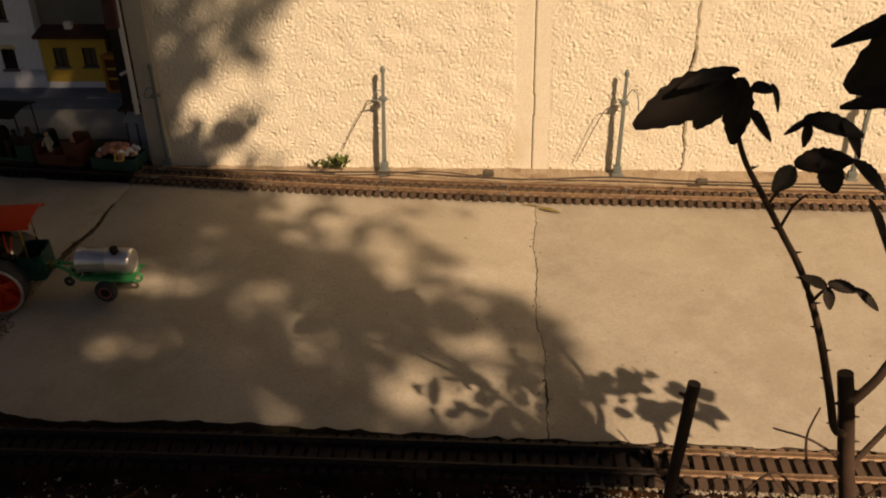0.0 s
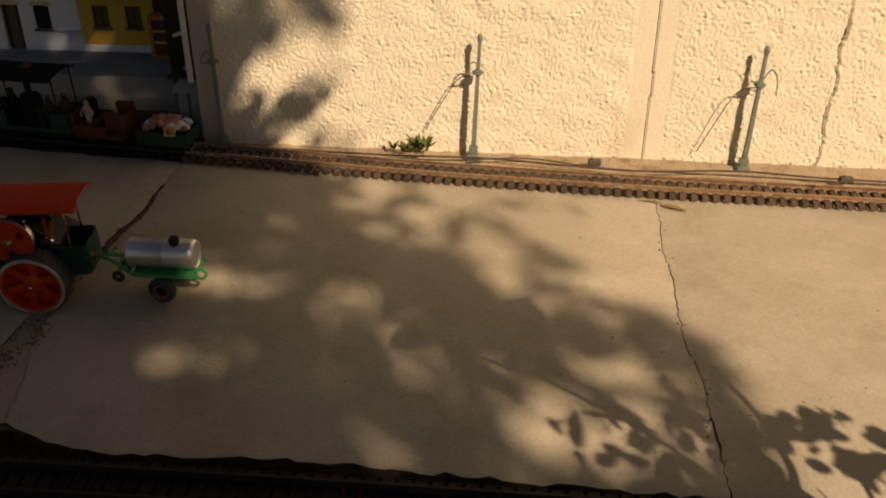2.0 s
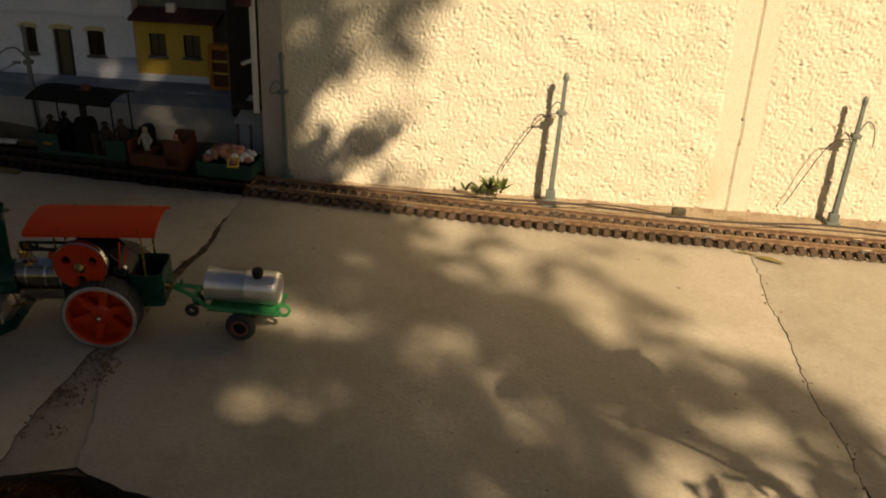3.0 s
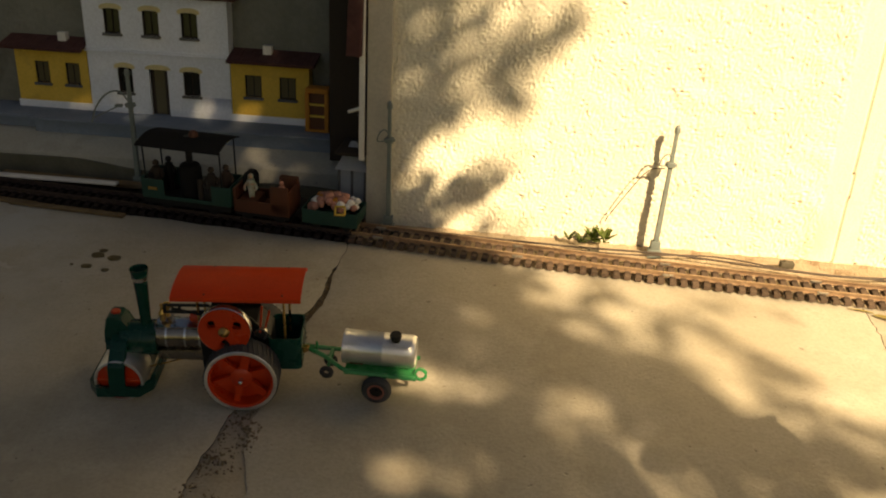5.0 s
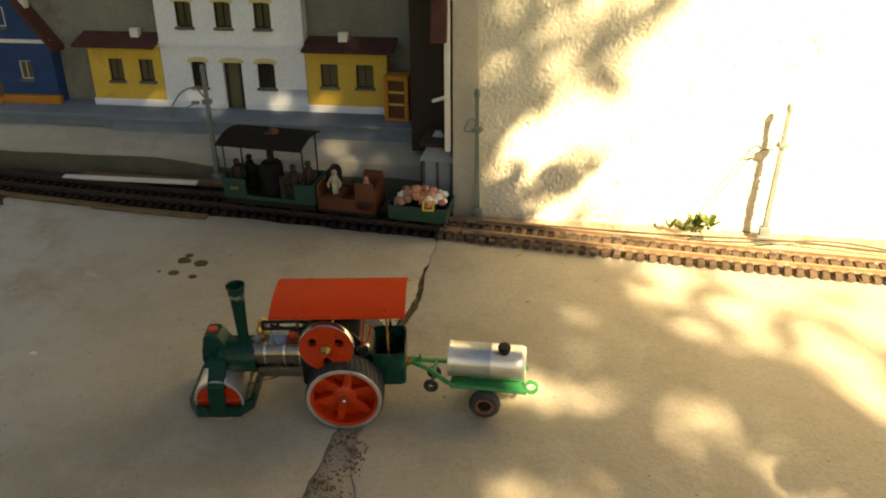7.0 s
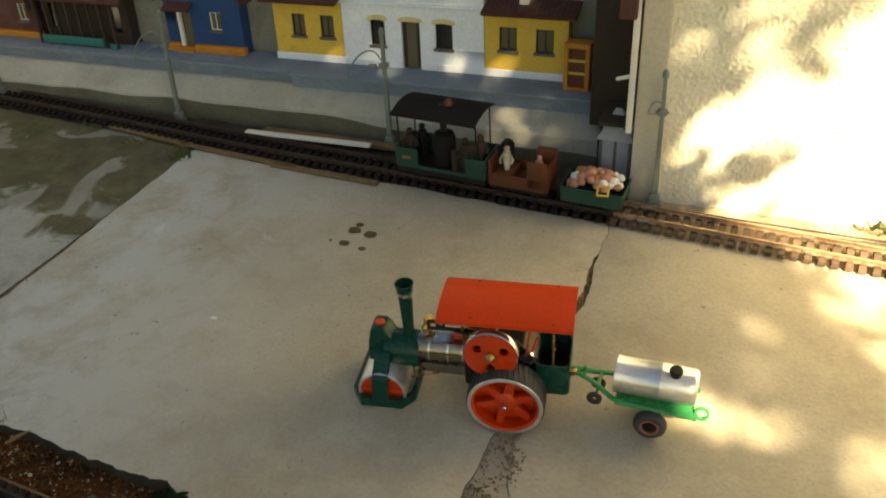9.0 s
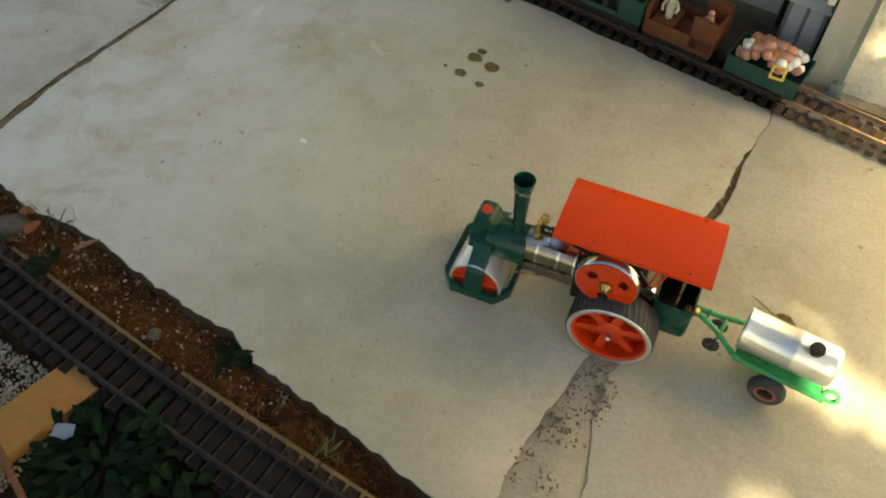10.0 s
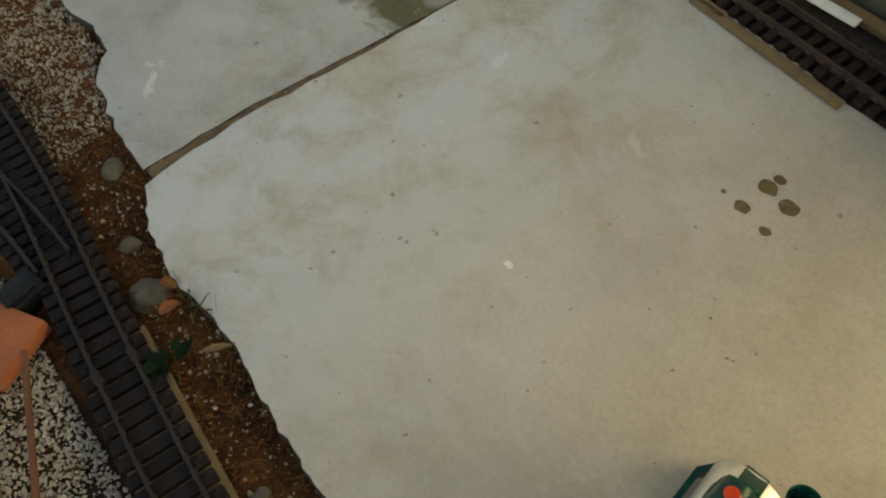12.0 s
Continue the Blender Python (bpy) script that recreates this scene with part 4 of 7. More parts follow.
def blue_house():
    h = thing("model_house", "dark blue gabled model house with an orange base", "model house")
    x0, x1 = -1.881, -1.653
    wins = [(-1.746, -1.713, HZ + 0.058, HZ + 0.104), (-1.790, -1.756, HZ + 0.186, HZ + 0.232)]
    door = (-1.837, -1.803, HZ + 0.012, HZ + 0.10)
    bm = bmesh.new()
    opening_wall(bm, x0, x1, HZ, HZ + 0.150, HY, HY + 0.010, [wins[0], door])
    box(bm, (x0, HY + 0.010, HZ), (x0 + 0.008, HY + 0.036, HZ + 0.15)), box(bm, (x1 - 0.008, HY + 0.010, HZ), (x1, HY + 0.036, HZ + 0.15))
    xm = (x0 + x1) / 2
    prism(bm, [(x0, HZ + 0.15), (x1, HZ + 0.15), (xm, HZ + 0.30)], "y", HY, HY + 0.01)
    part("wall", bm, M_BLUE, h, "dark blue painted wall", smooth=30)
    bm = bmesh.new()
    box(bm, (x0 - 0.004, HY - 0.004, HZ + 0.147), (x1 + 0.004, HY + 0.002, HZ + 0.156), 0.001)
    part("trim", bm, M_WHITEPL, h, "white trim strip")
    for a, b in ((x0 - 0.004, -1.843), (-1.797, x1 + 0.006)):
        bm = bmesh.new()
        box(bm, (a, HY - 0.014, HZ), (b, HY + 0.003, HZ + 0.020), 0.001)
        part("plinth", bm, M_ORANGE, h, "orange painted plinth")
    for k in range(2):
        bm = bmesh.new()
        box(bm, (-1.842, HY - 0.022 + 0.01 * k, HZ + 0.006 * k), (-1.798, HY + 0.003, HZ + 0.006 * k + 0.006), 0.0006)
        part("step", bm, M_ORANGE, h)
    for w in wins:
        window(h, *w, HY - (0.004 if w is wins[1] else 0.0), M_PANE_PALE, True, None, M_WHITEPL)
    bm = bmesh.new()
    box(bm, (door[0], HY + 0.006, door[2]), (door[1], HY + 0.009, door[3]))
    part("door", bm, M_PANE_PALE, h)
    bm = bmesh.new()
    box(bm, (door[0] - 0.004, HY - 0.006, door[2]), (door[0] + 0.006, HY + 0.004, door[3]), 0.001)
    part("door_jamb", bm, M_WHITEPL, h, "white door jamb")
    bm = bmesh.new()
    prism(bm, [(HY - 0.030, HZ + 0.108), (HY, HZ + 0.122), (HY, HZ + 0.127), (HY - 0.032, HZ + 0.113)], "x", -1.866, -1.790)
    part("porch_roof", bm, M_MAROON, h)
    for s, a in ((1, x1 + 0.016), (-1, x0 - 0.016)):
        bm = bmesh.new()
        prism(bm, [(a, HZ + 0.128), (a, HZ + 0.138), (xm, HZ + 0.318), (xm, HZ + 0.303)], "y", HY - 0.018, HY + 0.036)
        part("roof", bm, M_MAROON, h, "maroon gable roof slope")
    bm = bmesh.new()
    box(bm, (-1.722, HY + 0.006, HZ + 0.215), (-1.702, HY + 0.026, HZ + 0.275), 0.001)
    part("chimney", bm, M_WHITEPL, h, "white chimney")


def porch_house(x0, x1, wall, tone, label):
    h = thing("model_house", label, "model house")
    bm = bmesh.new()
    opening_wall(bm, x0, x1, HZ, HZ + 0.12, HY, HY + 0.01, [(x0 + 0.02, x0 + 0.05, HZ + 0.03, HZ + 0.10), (x1 - 0.06, x1 - 0.025, HZ + 0.03, HZ + 0.10)])
    box(bm, (x1 - 0.008, HY + 0.01, HZ), (x1, HY + 0.036, HZ + 0.12))
    part("wall", bm, wall, h, tone)
    for a, b in ((x0 + 0.02, x0 + 0.05), (x1 - 0.06, x1 - 0.025)):
        bm = bmesh.new()
        box(bm, (a, HY + 0.006, HZ + 0.03), (b, HY + 0.009, HZ + 0.10))
        part("pane", bm, M_PANE, h)
    bm = bmesh.new()
    prism(bm, [(HY - 0.045, HZ + 0.118), (HY + 0.036, HZ + 0.152), (HY + 0.036, HZ + 0.160), (HY - 0.047, HZ + 0.126)], "x", x0 - 0.02, x1 + 0.018)
    part("roof", bm, M_MAROON, h, "maroon veranda roof")
    k, x = 0, x0 + 0.004
    while x < x1:
        bm = bmesh.new()
        box(bm, (x, HY - 0.040, HZ), (x + 0.007, HY - 0.033, HZ + 0.121), 0.001)
        part("veranda_post", bm, M_DARKBROWN, h)
        x += 0.036
    bm = bmesh.new()
    box(bm, (x0 + 0.02, HY - 0.041, HZ + 0.004), (x1 - 0.06, HY - 0.0405, HZ + 0.026), 0.0002)
    box(bm, (x0 + 0.02, HY - 0.0465, HZ + 0.004), (x1 - 0.06, HY - 0.041, HZ + 0.026), 0.001), box(bm, (x1 - 0.036, HY - 0.048, HZ), (x1 - 0.016, HY - 0.041, HZ + 0.014), 0.001)
    part("veranda_rail", bm, M_TEAL, h, "teal veranda rail")


main_house()
annex(-1.011, -0.818, "yellow single-storey model annex with a maroon roof", (0.0, 0.020), (-0.956, -0.871), 0.0205, -0.922)
annex(-1.556, -1.371, "yellow single-storey model annex with a maroon roof", (0.022, 0.0), (-1.489, -1.411), 0.018, -1.434)
blue_house()
porch_house(-2.285, -2.003, M_DARKBROWN, "dark wall", "small dark model house with a teal veranda rail")


def maroon_house():
    h = thing("model_house", "maroon model house with a white-edged window and an orange base", "model house")
    x0, x1 = -2.62, -2.306
    win = (-2.378, -2.345, HZ + 0.046, HZ + 0.092)
    bm = bmesh.new()
    opening_wall(bm, x0, x1, HZ, HZ + 0.15, HY, HY + 0.010, [win])
    box(bm, (x1 - 0.008, HY + 0.010, HZ), (x1, HY + 0.036, HZ + 0.15))
    part("wall", bm, M_MAROON, h, "maroon painted wall", smooth=30)
    window(h, *win, HY, M_PANE_PALE, True, None, M_WHITEPL)
    bm = bmesh.new()
    box(bm, (x0, HY - 0.012, HZ), (x1 + 0.002, HY + 0.003, HZ + 0.018), 0.001)
    part("plinth", bm, M_ORANGE, h, "orange painted plinth")
    bm = bmesh.new()
    prism(bm, [(HY - 0.028, HZ + 0.146), (HY + 0.036, HZ + 0.172), (HY + 0.036, HZ + 0.180), (HY - 0.030, HZ + 0.154)], "x", x0 - 0.015, x1 + 0.015)
    part("roof", bm, M_MAROON, h, "maroon roof slope")


maroon_house()


def booth():
    b = thing("telephone_booth", "orange-yellow model telephone booth on the platform", "telephone booth", pose(-0.786, 0.222, HZ, 0, 0, -4))
    w, d, hgt = 0.058, 0.044, 0.105
    bm = bmesh.new()
    box(bm, (-w / 2, -d / 2, 0), (w / 2, d / 2, 0.006), 0.001)
    part("base", bm, M_ORANGE, b)
    bm = bmesh.new()
    box(bm, (-w / 2, -d / 2, hgt - 0.012), (w / 2, d / 2, hgt), 0.003)
    part("roof", bm, M_ORANGE, b)
    for sx in (-1, 1):
        for sy in (-1, 1):
            bm = bmesh.new()
            x, y = sx * (w / 2 - 0.005), sy * (d / 2 - 0.005)
            box(bm, (x - 0.005, y - 0.005, 0.006), (x + 0.005, y + 0.005, hgt - 0.012), 0.001)
            part("corner_post", bm, M_ORANGE, b)
    for z in (0.036, 0.064):
        bm = bmesh.new()
        box(bm, (-w / 2 + 0.008, -d / 2 + 0.002, z), (w / 2 - 0.008, -d / 2 + 0.006, z + 0.005))
        part("glazing_bar", bm, M_YELLOW, b)
    bm = bmesh.new()
    box(bm, (-w / 2 + 0.006, -d / 2 + 0.008, 0.006), (w / 2 - 0.006, d / 2 - 0.008, hgt - 0.012))
    part("pane", bm, M_BROWN, b, "dark amber glazing")


def tower():
    """The dark shed at the wall end, with a white corner post and a maroon eave, and the grey kiosk before it."""
    t = thing("model_shed", "tall dark brown model shed with a white corner post", "model shed")
    bm = bmesh.new()
    box(bm, (-0.738, 0.118, 0.10), (-0.640, 0.289, 0.70), 0.002)
    part("body", bm, M_DARKBROWN, t, "dark brown boarded body")
    bm = bmesh.new()
    box(bm, (-0.643, -0.024, 0.150), (-0.6315, -0.0165, 0.62), 0.001)
    part("corner_post", bm, M_WHITEPL, t, "white painted corner post")
    bm = bmesh.new()
    box(bm, (-0.7, 0.0, 0.150), (-0.640, 0.12, 0.158), 0.001)
    box(bm, (-0.647, -0.016, 0.150), (-0.634, 0.12, 0.162), 0.001)
    part("floor_beam", bm, M_DARKBROWN, t)
    bm = bmesh.new()
    prism(bm, [(-0.668, 0.372), (-0.637, 0.372), (-0.630, 0.66), (-0.655, 0.66)], "y", -0.040, 0.10, 0.001)
    part("eave", bm, M_MAROON, t, "maroon tiled eave")
    bm = bmesh.new()
    rod(bm, (-0.642, -0.020, 0.262), (-0.668, -0.006, 0.250), 0.004, n=10)
    part("bracket", bm, M_WHITEPL, t)
    k = thing("kiosk", "small grey-blue model kiosk with a pitched roof", "model kiosk", pose(-0.663, 0.052, 0, 0, 0, -6))
    bm = bmesh.new()
    box(bm, (-0.031, -0.028, 0.0), (0.031, 0.032, 0.112), 0.0015)
    part("body", bm, M_KIOSK, k)
    for x in (-0.033, -0.003, 0.027):
        bm = bmesh.new()
        box(bm, (x, -0.030, 0.0), (x + 0.006, -0.0275, 0.111))
        part("batten", bm, M_SILL, k)
    bm = bmesh.new()
    a = [bm.verts.new(p) for p in ((-0.038, -0.035, 0.112), (0.038, -0.035, 0.112), (0.038, 0.037, 0.112), (-0.038, 0.037, 0.112))]
    p, q = bm.verts.new((-0.011, 0.0, 0.170)), bm.verts.new((0.0, 0.0, 0.170))
    bm.faces.new(a[::-1])
    for f in ((a[0], a[1], q, p), (a[1], a[2], q), (a[2], a[3], p, q), (a[3], a[0], p)):
        bm.faces.new(f)
    part("roof", bm, M_KIOSK, k, "grey-blue pitched roof")


booth()
tower()


def track_pose(x, lift=0.0213):
    y, y2 = (float(np.interp(v, [p[0] for p in LINE_YARD + LINE_WALL], [p[1] for p in LINE_YARD + LINE_WALL])) for v in (x, x + 0.1))
    return on_slab(x, y, math.degrees(math.atan2(y2 - y, 0.1)), lift)


def wagon_wheels(parent, xs, r=0.0125):
    for x in xs:
        for s in (-1, 1):
            bm = bmesh.new()
            m = Matrix.Translation((x, s * GAUGE / 2, r)) @ pose(0, 0, 0, 90)
            lathe(bm, [(0.003, -0.004), (r - 0.003, -0.003), (r, -0.003), (r, 0.001), (r + 0.002, 0.0015), (r + 0.002, 0.003), (0.003, 0.003)], m, 20)
            part("wheel", bm, M_BLACK, parent)
        bm = bmesh.new()
        rod(bm, (x, -GAUGE / 2, r), (x, GAUGE / 2, r), 0.002, n=8)
        part("axle", bm, M_BLACK, parent)


def figure(m, shirt, s=1.0, sitting=False):
    """A toy figure, as one plain shape."""
    bm = bmesh.new()
    h = 0.020 if sitting else 0.034
    lathe(bm, [(0.005 * s, 0), (0.006 * s, h * 0.5 * s), (0.0075 * s, h * s), (0.0065 * s, (h + 0.012) * s), (0.002 * s, (h + 0.014) * s)], None, 10)
    bmesh.ops.create_icosphere(bm, subdivisions=2, radius=0.0052 * s, matrix=Matrix.Translation((0, 0, (h + 0.019) * s)))
    tube(bm, [(0.006 * s, 0, (h + 0.008) * s), (0.011 * s, -0.004 * s, h * s), (0.009 * s, -0.010 * s, (h - 0.004) * s)], 0.0022 * s, 6)
    tube(bm, [(-0.006 * s, 0, (h + 0.008) * s), (-0.011 * s, -0.004 * s, h * s), (-0.009 * s, -0.010 * s, (h - 0.004) * s)], 0.0022 * s, 6)
    return solid("toy_figure", bm, shirt, "small painted toy figure riding the model train", "toy figure", m)


def tram_loco():
    P = track_pose(-1.000)
    t = thing("toy_locomotive", "dark green roofed toy steam tram on the track", "toy locomotive", P)
    bm = bmesh.new()
    box(bm, (-0.100, -0.038, 0.012), (0.100, 0.038, 0.026), 0.002)
    part("chassis", bm, M_BLACK, t)
    for lo, hi in (((-0.100, -0.040, 0.026), (-0.050, -0.036, 0.070)), ((0.058, -0.040, 0.026), (0.100, -0.036, 0.070)), ((-0.100, 0.036, 0.026), (-0.050, 0.040, 0.070)), ((0.058, 0.036, 0.026), (0.100, 0.040, 0.070)), ((-0.102, -0.038, 0.026), (-0.098, 0.038, 0.072)), ((0.098, -0.038, 0.026), (0.102, 0.038, 0.072)), ((-0.05, -0.040, 0.026), (0.058, -0.036, 0.034))):
        bm = bmesh.new()
        box(bm, lo, hi, 0.0012)
        part("side_panel", bm, M_LOCO, t, "dark green side panel")
    bm = bmesh.new()
    box(bm, (-0.086, -0.0412, 0.046), (-0.064, -0.0402, 0.053), 0.0003)
    part("nameplate", bm, M_BRASS, t, "small brass plate")
    for x in (-0.090, 0.082):
        for s in (-1, 1):
            bm = bmesh.new()
            rod(bm, (x, s * 0.037, 0.070), (x, s * 0.037, 0.152), 0.0018, n=8)
            part("roof_post", bm, M_BLACK, t)
    bm = bmesh.new()
    n = 10
    prof = [(-0.055 + 0.11 * k / n, 0.152 + 0.010 * math.sin(math.pi * k / n)) for k in range(n + 1)]
    prism(bm, prof + [(y, z - 0.0025) for y, z in prof[::-1]], "x", -0.097, 0.088)
    part("roof", bm, M_BLACK_MATT, t, "black arched roof")
    bm = bmesh.new()
    lathe(bm, [(0.010, 0.163), (0.010, 0.169), (0.007, 0.174), (0.004, 0.176)], Matrix.Translation((0.01, 0, 0)), 14)
    part("vent", bm, M_BROWN, t)
    bm = bmesh.new()
    lathe(bm, [(0.024, 0.026), (0.024, 0.088), (0.020, 0.098), (0.008, 0.102)], Matrix.Translation((-0.005, 0, 0)), 20)
    part("boiler", bm, M_BLACK_MATT, t, "black upright boiler")
    bm = bmesh.new()
    rod(bm, (-0.005, 0, 0.10), (-0.005, 0, 0.162), 0.007, 0.008, 12)
    part("chimney", bm, M_BLACK, t)
    bm = bmesh.new()
    rod(bm, (0.028, -0.026, 0.030), (0.028, -0.026, 0.078), 0.006, n=12)
    part("cylinder", bm, M_DARKBROWN, t)
    wagon_wheels(t, (-0.055, 0.055), 0.014)
    t.matrix_world = P
    for x, y, mat in ((-0.078, -0.012, M_DARKBROWN), (-0.062, 0.014, M_BLACK), (0.050, -0.016, M_DARKBROWN), (0.074, 0.006, M_STEM)):
        figure(P @ pose(x, y, 0.026, 0, 0, 20), mat, 1.35)


def brown_wagon():
    P = track_pose(-0.833)
    t = thing("toy_wagon", "brown open toy wagon with raised end seats", "toy wagon", P)
    bm = bmesh.new()
    box(bm, (-0.060, -0.034, 0.010), (0.060, 0.034, 0.018), 0.0015)
    part("chassis", bm, M_BLACK, t)
    bm = bmesh.new()
    box(bm, (-0.062, -0.033, 0.018), (0.062, 0.033, 0.024))
    part("floor_board", bm, M_BROWN, t)
    for y in (-0.036, 0.033):
        bm = bmesh.new()
        box(bm, (-0.062, y, 0.018), (0.062, y + 0.003, 0.046), 0.001)
        part("side", bm, M_BROWN, t, "reddish brown side board")
    for x0, x1 in ((-0.062, -0.056), (0.056, 0.062)):
        bm = bmesh.new()
        box(bm, (x0, -0.036, 0.018), (x1, 0.036, 0.072), 0.002)
        part("end_board", bm, M_BROWN, t)
    bm = bmesh.new()
    prism(bm, [(-0.056, 0.024), (-0.030, 0.024), (-0.030, 0.082), (-0.036, 0.091), (-0.050, 0.091), (-0.056, 0.082)], "y", 0.004, 0.032, 0.001)
    part("seat_back", bm, M_BLACK, t, "dark rounded seat back")
    for y0, y1 in ((-0.036, -0.030), (0.020, 0.036)):
        bm = bmesh.new()
        box(bm, (0.020, y0, 0.024), (0.060, y1, 0.084), 0.002)
        part("seat_side", bm, M_BROWN, t)
    for x0, x1 in ((-0.052, -0.012), (0.022, 0.056)):
        bm = bmesh.new()
        box(bm, (x0, -0.030, 0.024), (x1, 0.020, 0.046), 0.002)
        part("bench", bm, M_BROWN, t)
    wagon_wheels(t, (-0.036, 0.036), 0.011)
    t.matrix_world = P
    figure(P @ pose(-0.030, -0.012, 0.046, 0, 0, 10), M_FIGURE, 1.2, True)
    figure(P @ pose(0.038, -0.012, 0.046, 0, 0, -10), M_PINK, 1.0, True)


def green_wagon():
    P = track_pose(-0.684)
    t = thing("toy_wagon", "dark green tipper toy wagon heaped with small figures", "toy wagon", P)
    bm = bmesh.new()
    prism(bm, [(-0.058, 0.012), (0.058, 0.012), (0.062, 0.044), (0.059, 0.044), (0.055, 0.016), (-0.055, 0.016), (-0.059, 0.044), (-0.062, 0.044)], "y", -0.033, 0.033)
    box(bm, (-0.060, -0.036, 0.012), (0.060, -0.033, 0.044), 0.001), box(bm, (-0.060, 0.033, 0.012), (0.060, 0.036, 0.044), 0.001)
    part("tub", bm, M_LOCO, t, "dark green tub")
    wagon_wheels(t, (-0.034, 0.034), 0.010)
    t.matrix_world = P
    rnd = random.Random(3)
    for k in range(52):
        bm = bmesh.new()
        bmesh.ops.create_icosphere(bm, subdivisions=2, radius=1.0)
        for v in bm.verts:
            v.co *= 1 + 0.25 * noise.noise(v.co * 1.7 + Vector((k, 0, 0)))
        x, y = rnd.uniform(-0.052, 0.050), rnd.uniform(-0.027, 0.027)
        z = 0.034 + 0.030 * (1 - (x / 0.06) ** 2) * (1 - (y / 0.045) ** 2) + rnd.uniform(-0.004, 0.004)
        s = rnd.uniform(0.006, 0.0095)
        mat = M_WHITEPL if (x > 0.022 and rnd.random() < 0.7) or rnd.random() < 0.1 else (M_ORANGE if rnd.random() < 0.12 else M_PINK)
        solid("toy_ball", bm, mat, "small rounded plastic toy heaped in the wagon", "toy", P @ pose(x, y, z, rnd.uniform(0, 90), 0, rnd.uniform(0, 180)) @ Matrix.Diagonal((s * 1.2, s, s * 0.9, 1)), "toys heaped in the wagon", smooth=80)
    bm = bmesh.new()
    for a, b in (((-0.012, -0.011), (0.012, -0.007)), ((-0.012, 0.007), (0.012, 0.011)), ((-0.012, -0.011), (-0.008, 0.011)), ((0.008, -0.011), (0.012, 0.011))):
        box(bm, (*a, 0), (*b, 0.004), 0.0008)
    solid("photo_frame", bm, M_YELLOW, "yellow square plastic frame on the wagon load", "toy", P @ pose(0.024, -0.037, 0.050, 48, 0, 8))


tram_loco()
brown_wagon()
green_wagon()


# ---- toy steam roller and its water trailer ----
ROLLER = on_slab(-0.722, -0.607, 8.3)


def spoked_wheel(name, parent, x, y, z, r, width, side, tyre_mat, rim_mat, hub_mat, spokes, label):
    """A wheel whose open face looks towards side (-1 or 1) along y."""
    w = new(name)
    w.parent = parent
    m = Matrix.Translation((x, y, z)) @ pose(0, 0, 0, -90 * side)
    bm = bmesh.new()
    h = width
    lathe(bm, [(r * 0.90, 0.0), (r * 0.985, 0.0), (r, -0.0015), (r, -h + 0.0015), (r * 0.985, -h), (r * 0.90, -h)], m, 64, True)
    part("tyre", bm, tyre_mat, w, "black ribbed tyre")
    bm = bmesh.new()
    lathe(bm, [(r * 0.885, 0.0012), (r * 0.970, 0.0012), (r * 0.985, 0.0004), (r * 0.985, -0.002), (r * 0.90, -0.002)], m, 64, True)
    part("rim_ring", bm, M_TIN, w, "bright metal rim ring")
    bm = bmesh.new()
    lathe(bm, [(r * 0.82, -0.0015), (r * 0.905, -0.0005), (r * 0.905, -h * 0.9), (r * 0.82, -h * 0.9)], m, 64, True)
    part("rim", bm, rim_mat, w)
    for k in range(spokes):
        a = 2 * math.pi * k / spokes + 0.3
        ca_, sa_ = math.cos(a), math.sin(a)
        ta, tb = r * 0.125, r * 0.085
        pts = [(r * 0.16, -ta), (r * 0.86, -tb), (r * 0.86, tb), (r * 0.16, ta)]
        bm = bmesh.new()
        prism(bm, [(ca_ * u - sa_ * v, sa_ * u + ca_ * v) for u, v in pts], "z", -h * 0.48, -h * 0.26, 0.0, m)
        part("spoke", bm, rim_mat, w)
    bm = bmesh.new()
    lathe(bm, [(r * 0.30, -h * 0.5), (r * 0.30, -h * 0.24), (r * 0.22, -h * 0.16), (0.002, -h * 0.14)], m, 24)
    part("hub", bm, rim_mat, w)
    bm = bmesh.new()
    rod(bm, m @ Vector((0, 0, -h * 0.2)), m @ Vector((0, 0, 0.0025)), 0.0040, 0.0030, 12)
    bmesh.ops.create_icosphere(bm, subdivisions=2, radius=0.0036, matrix=m @ Matrix.Translation((0, 0, 0.002)))
    part("axle_nut", bm, hub_mat, w, "bright domed axle nut")
    bm = bmesh.new()
    lathe(bm, [(r * 0.86, -h * 0.62), (r * 0.86, -h * 0.70), (0.003, -h * 0.70), (0.003, -h * 0.62)], m, 40, True)
    part("back_disc", bm, M_RED, w)
    return w


def tyre_ribs(parent, x, y, z, r, width, side):
    bm = bmesh.new()
    n = 44
    for k in range(n):
        a = 2 * math.pi * k / n
        p = Vector((x + r * math.cos(a), y, z + r * math.sin(a)))
        a2 = a + 0.16
        q = Vector((x + r * math.cos(a2), y - side * width, z + r * math.sin(a2)))
        tube(bm, [p, (p + q) / 2 + Vector((math.cos(a + 0.08), 0, math.sin(a + 0.08))) * 0.0006, q], 0.0011, 4)
    return part("tread_rib", bm, M_RUBBER, parent)


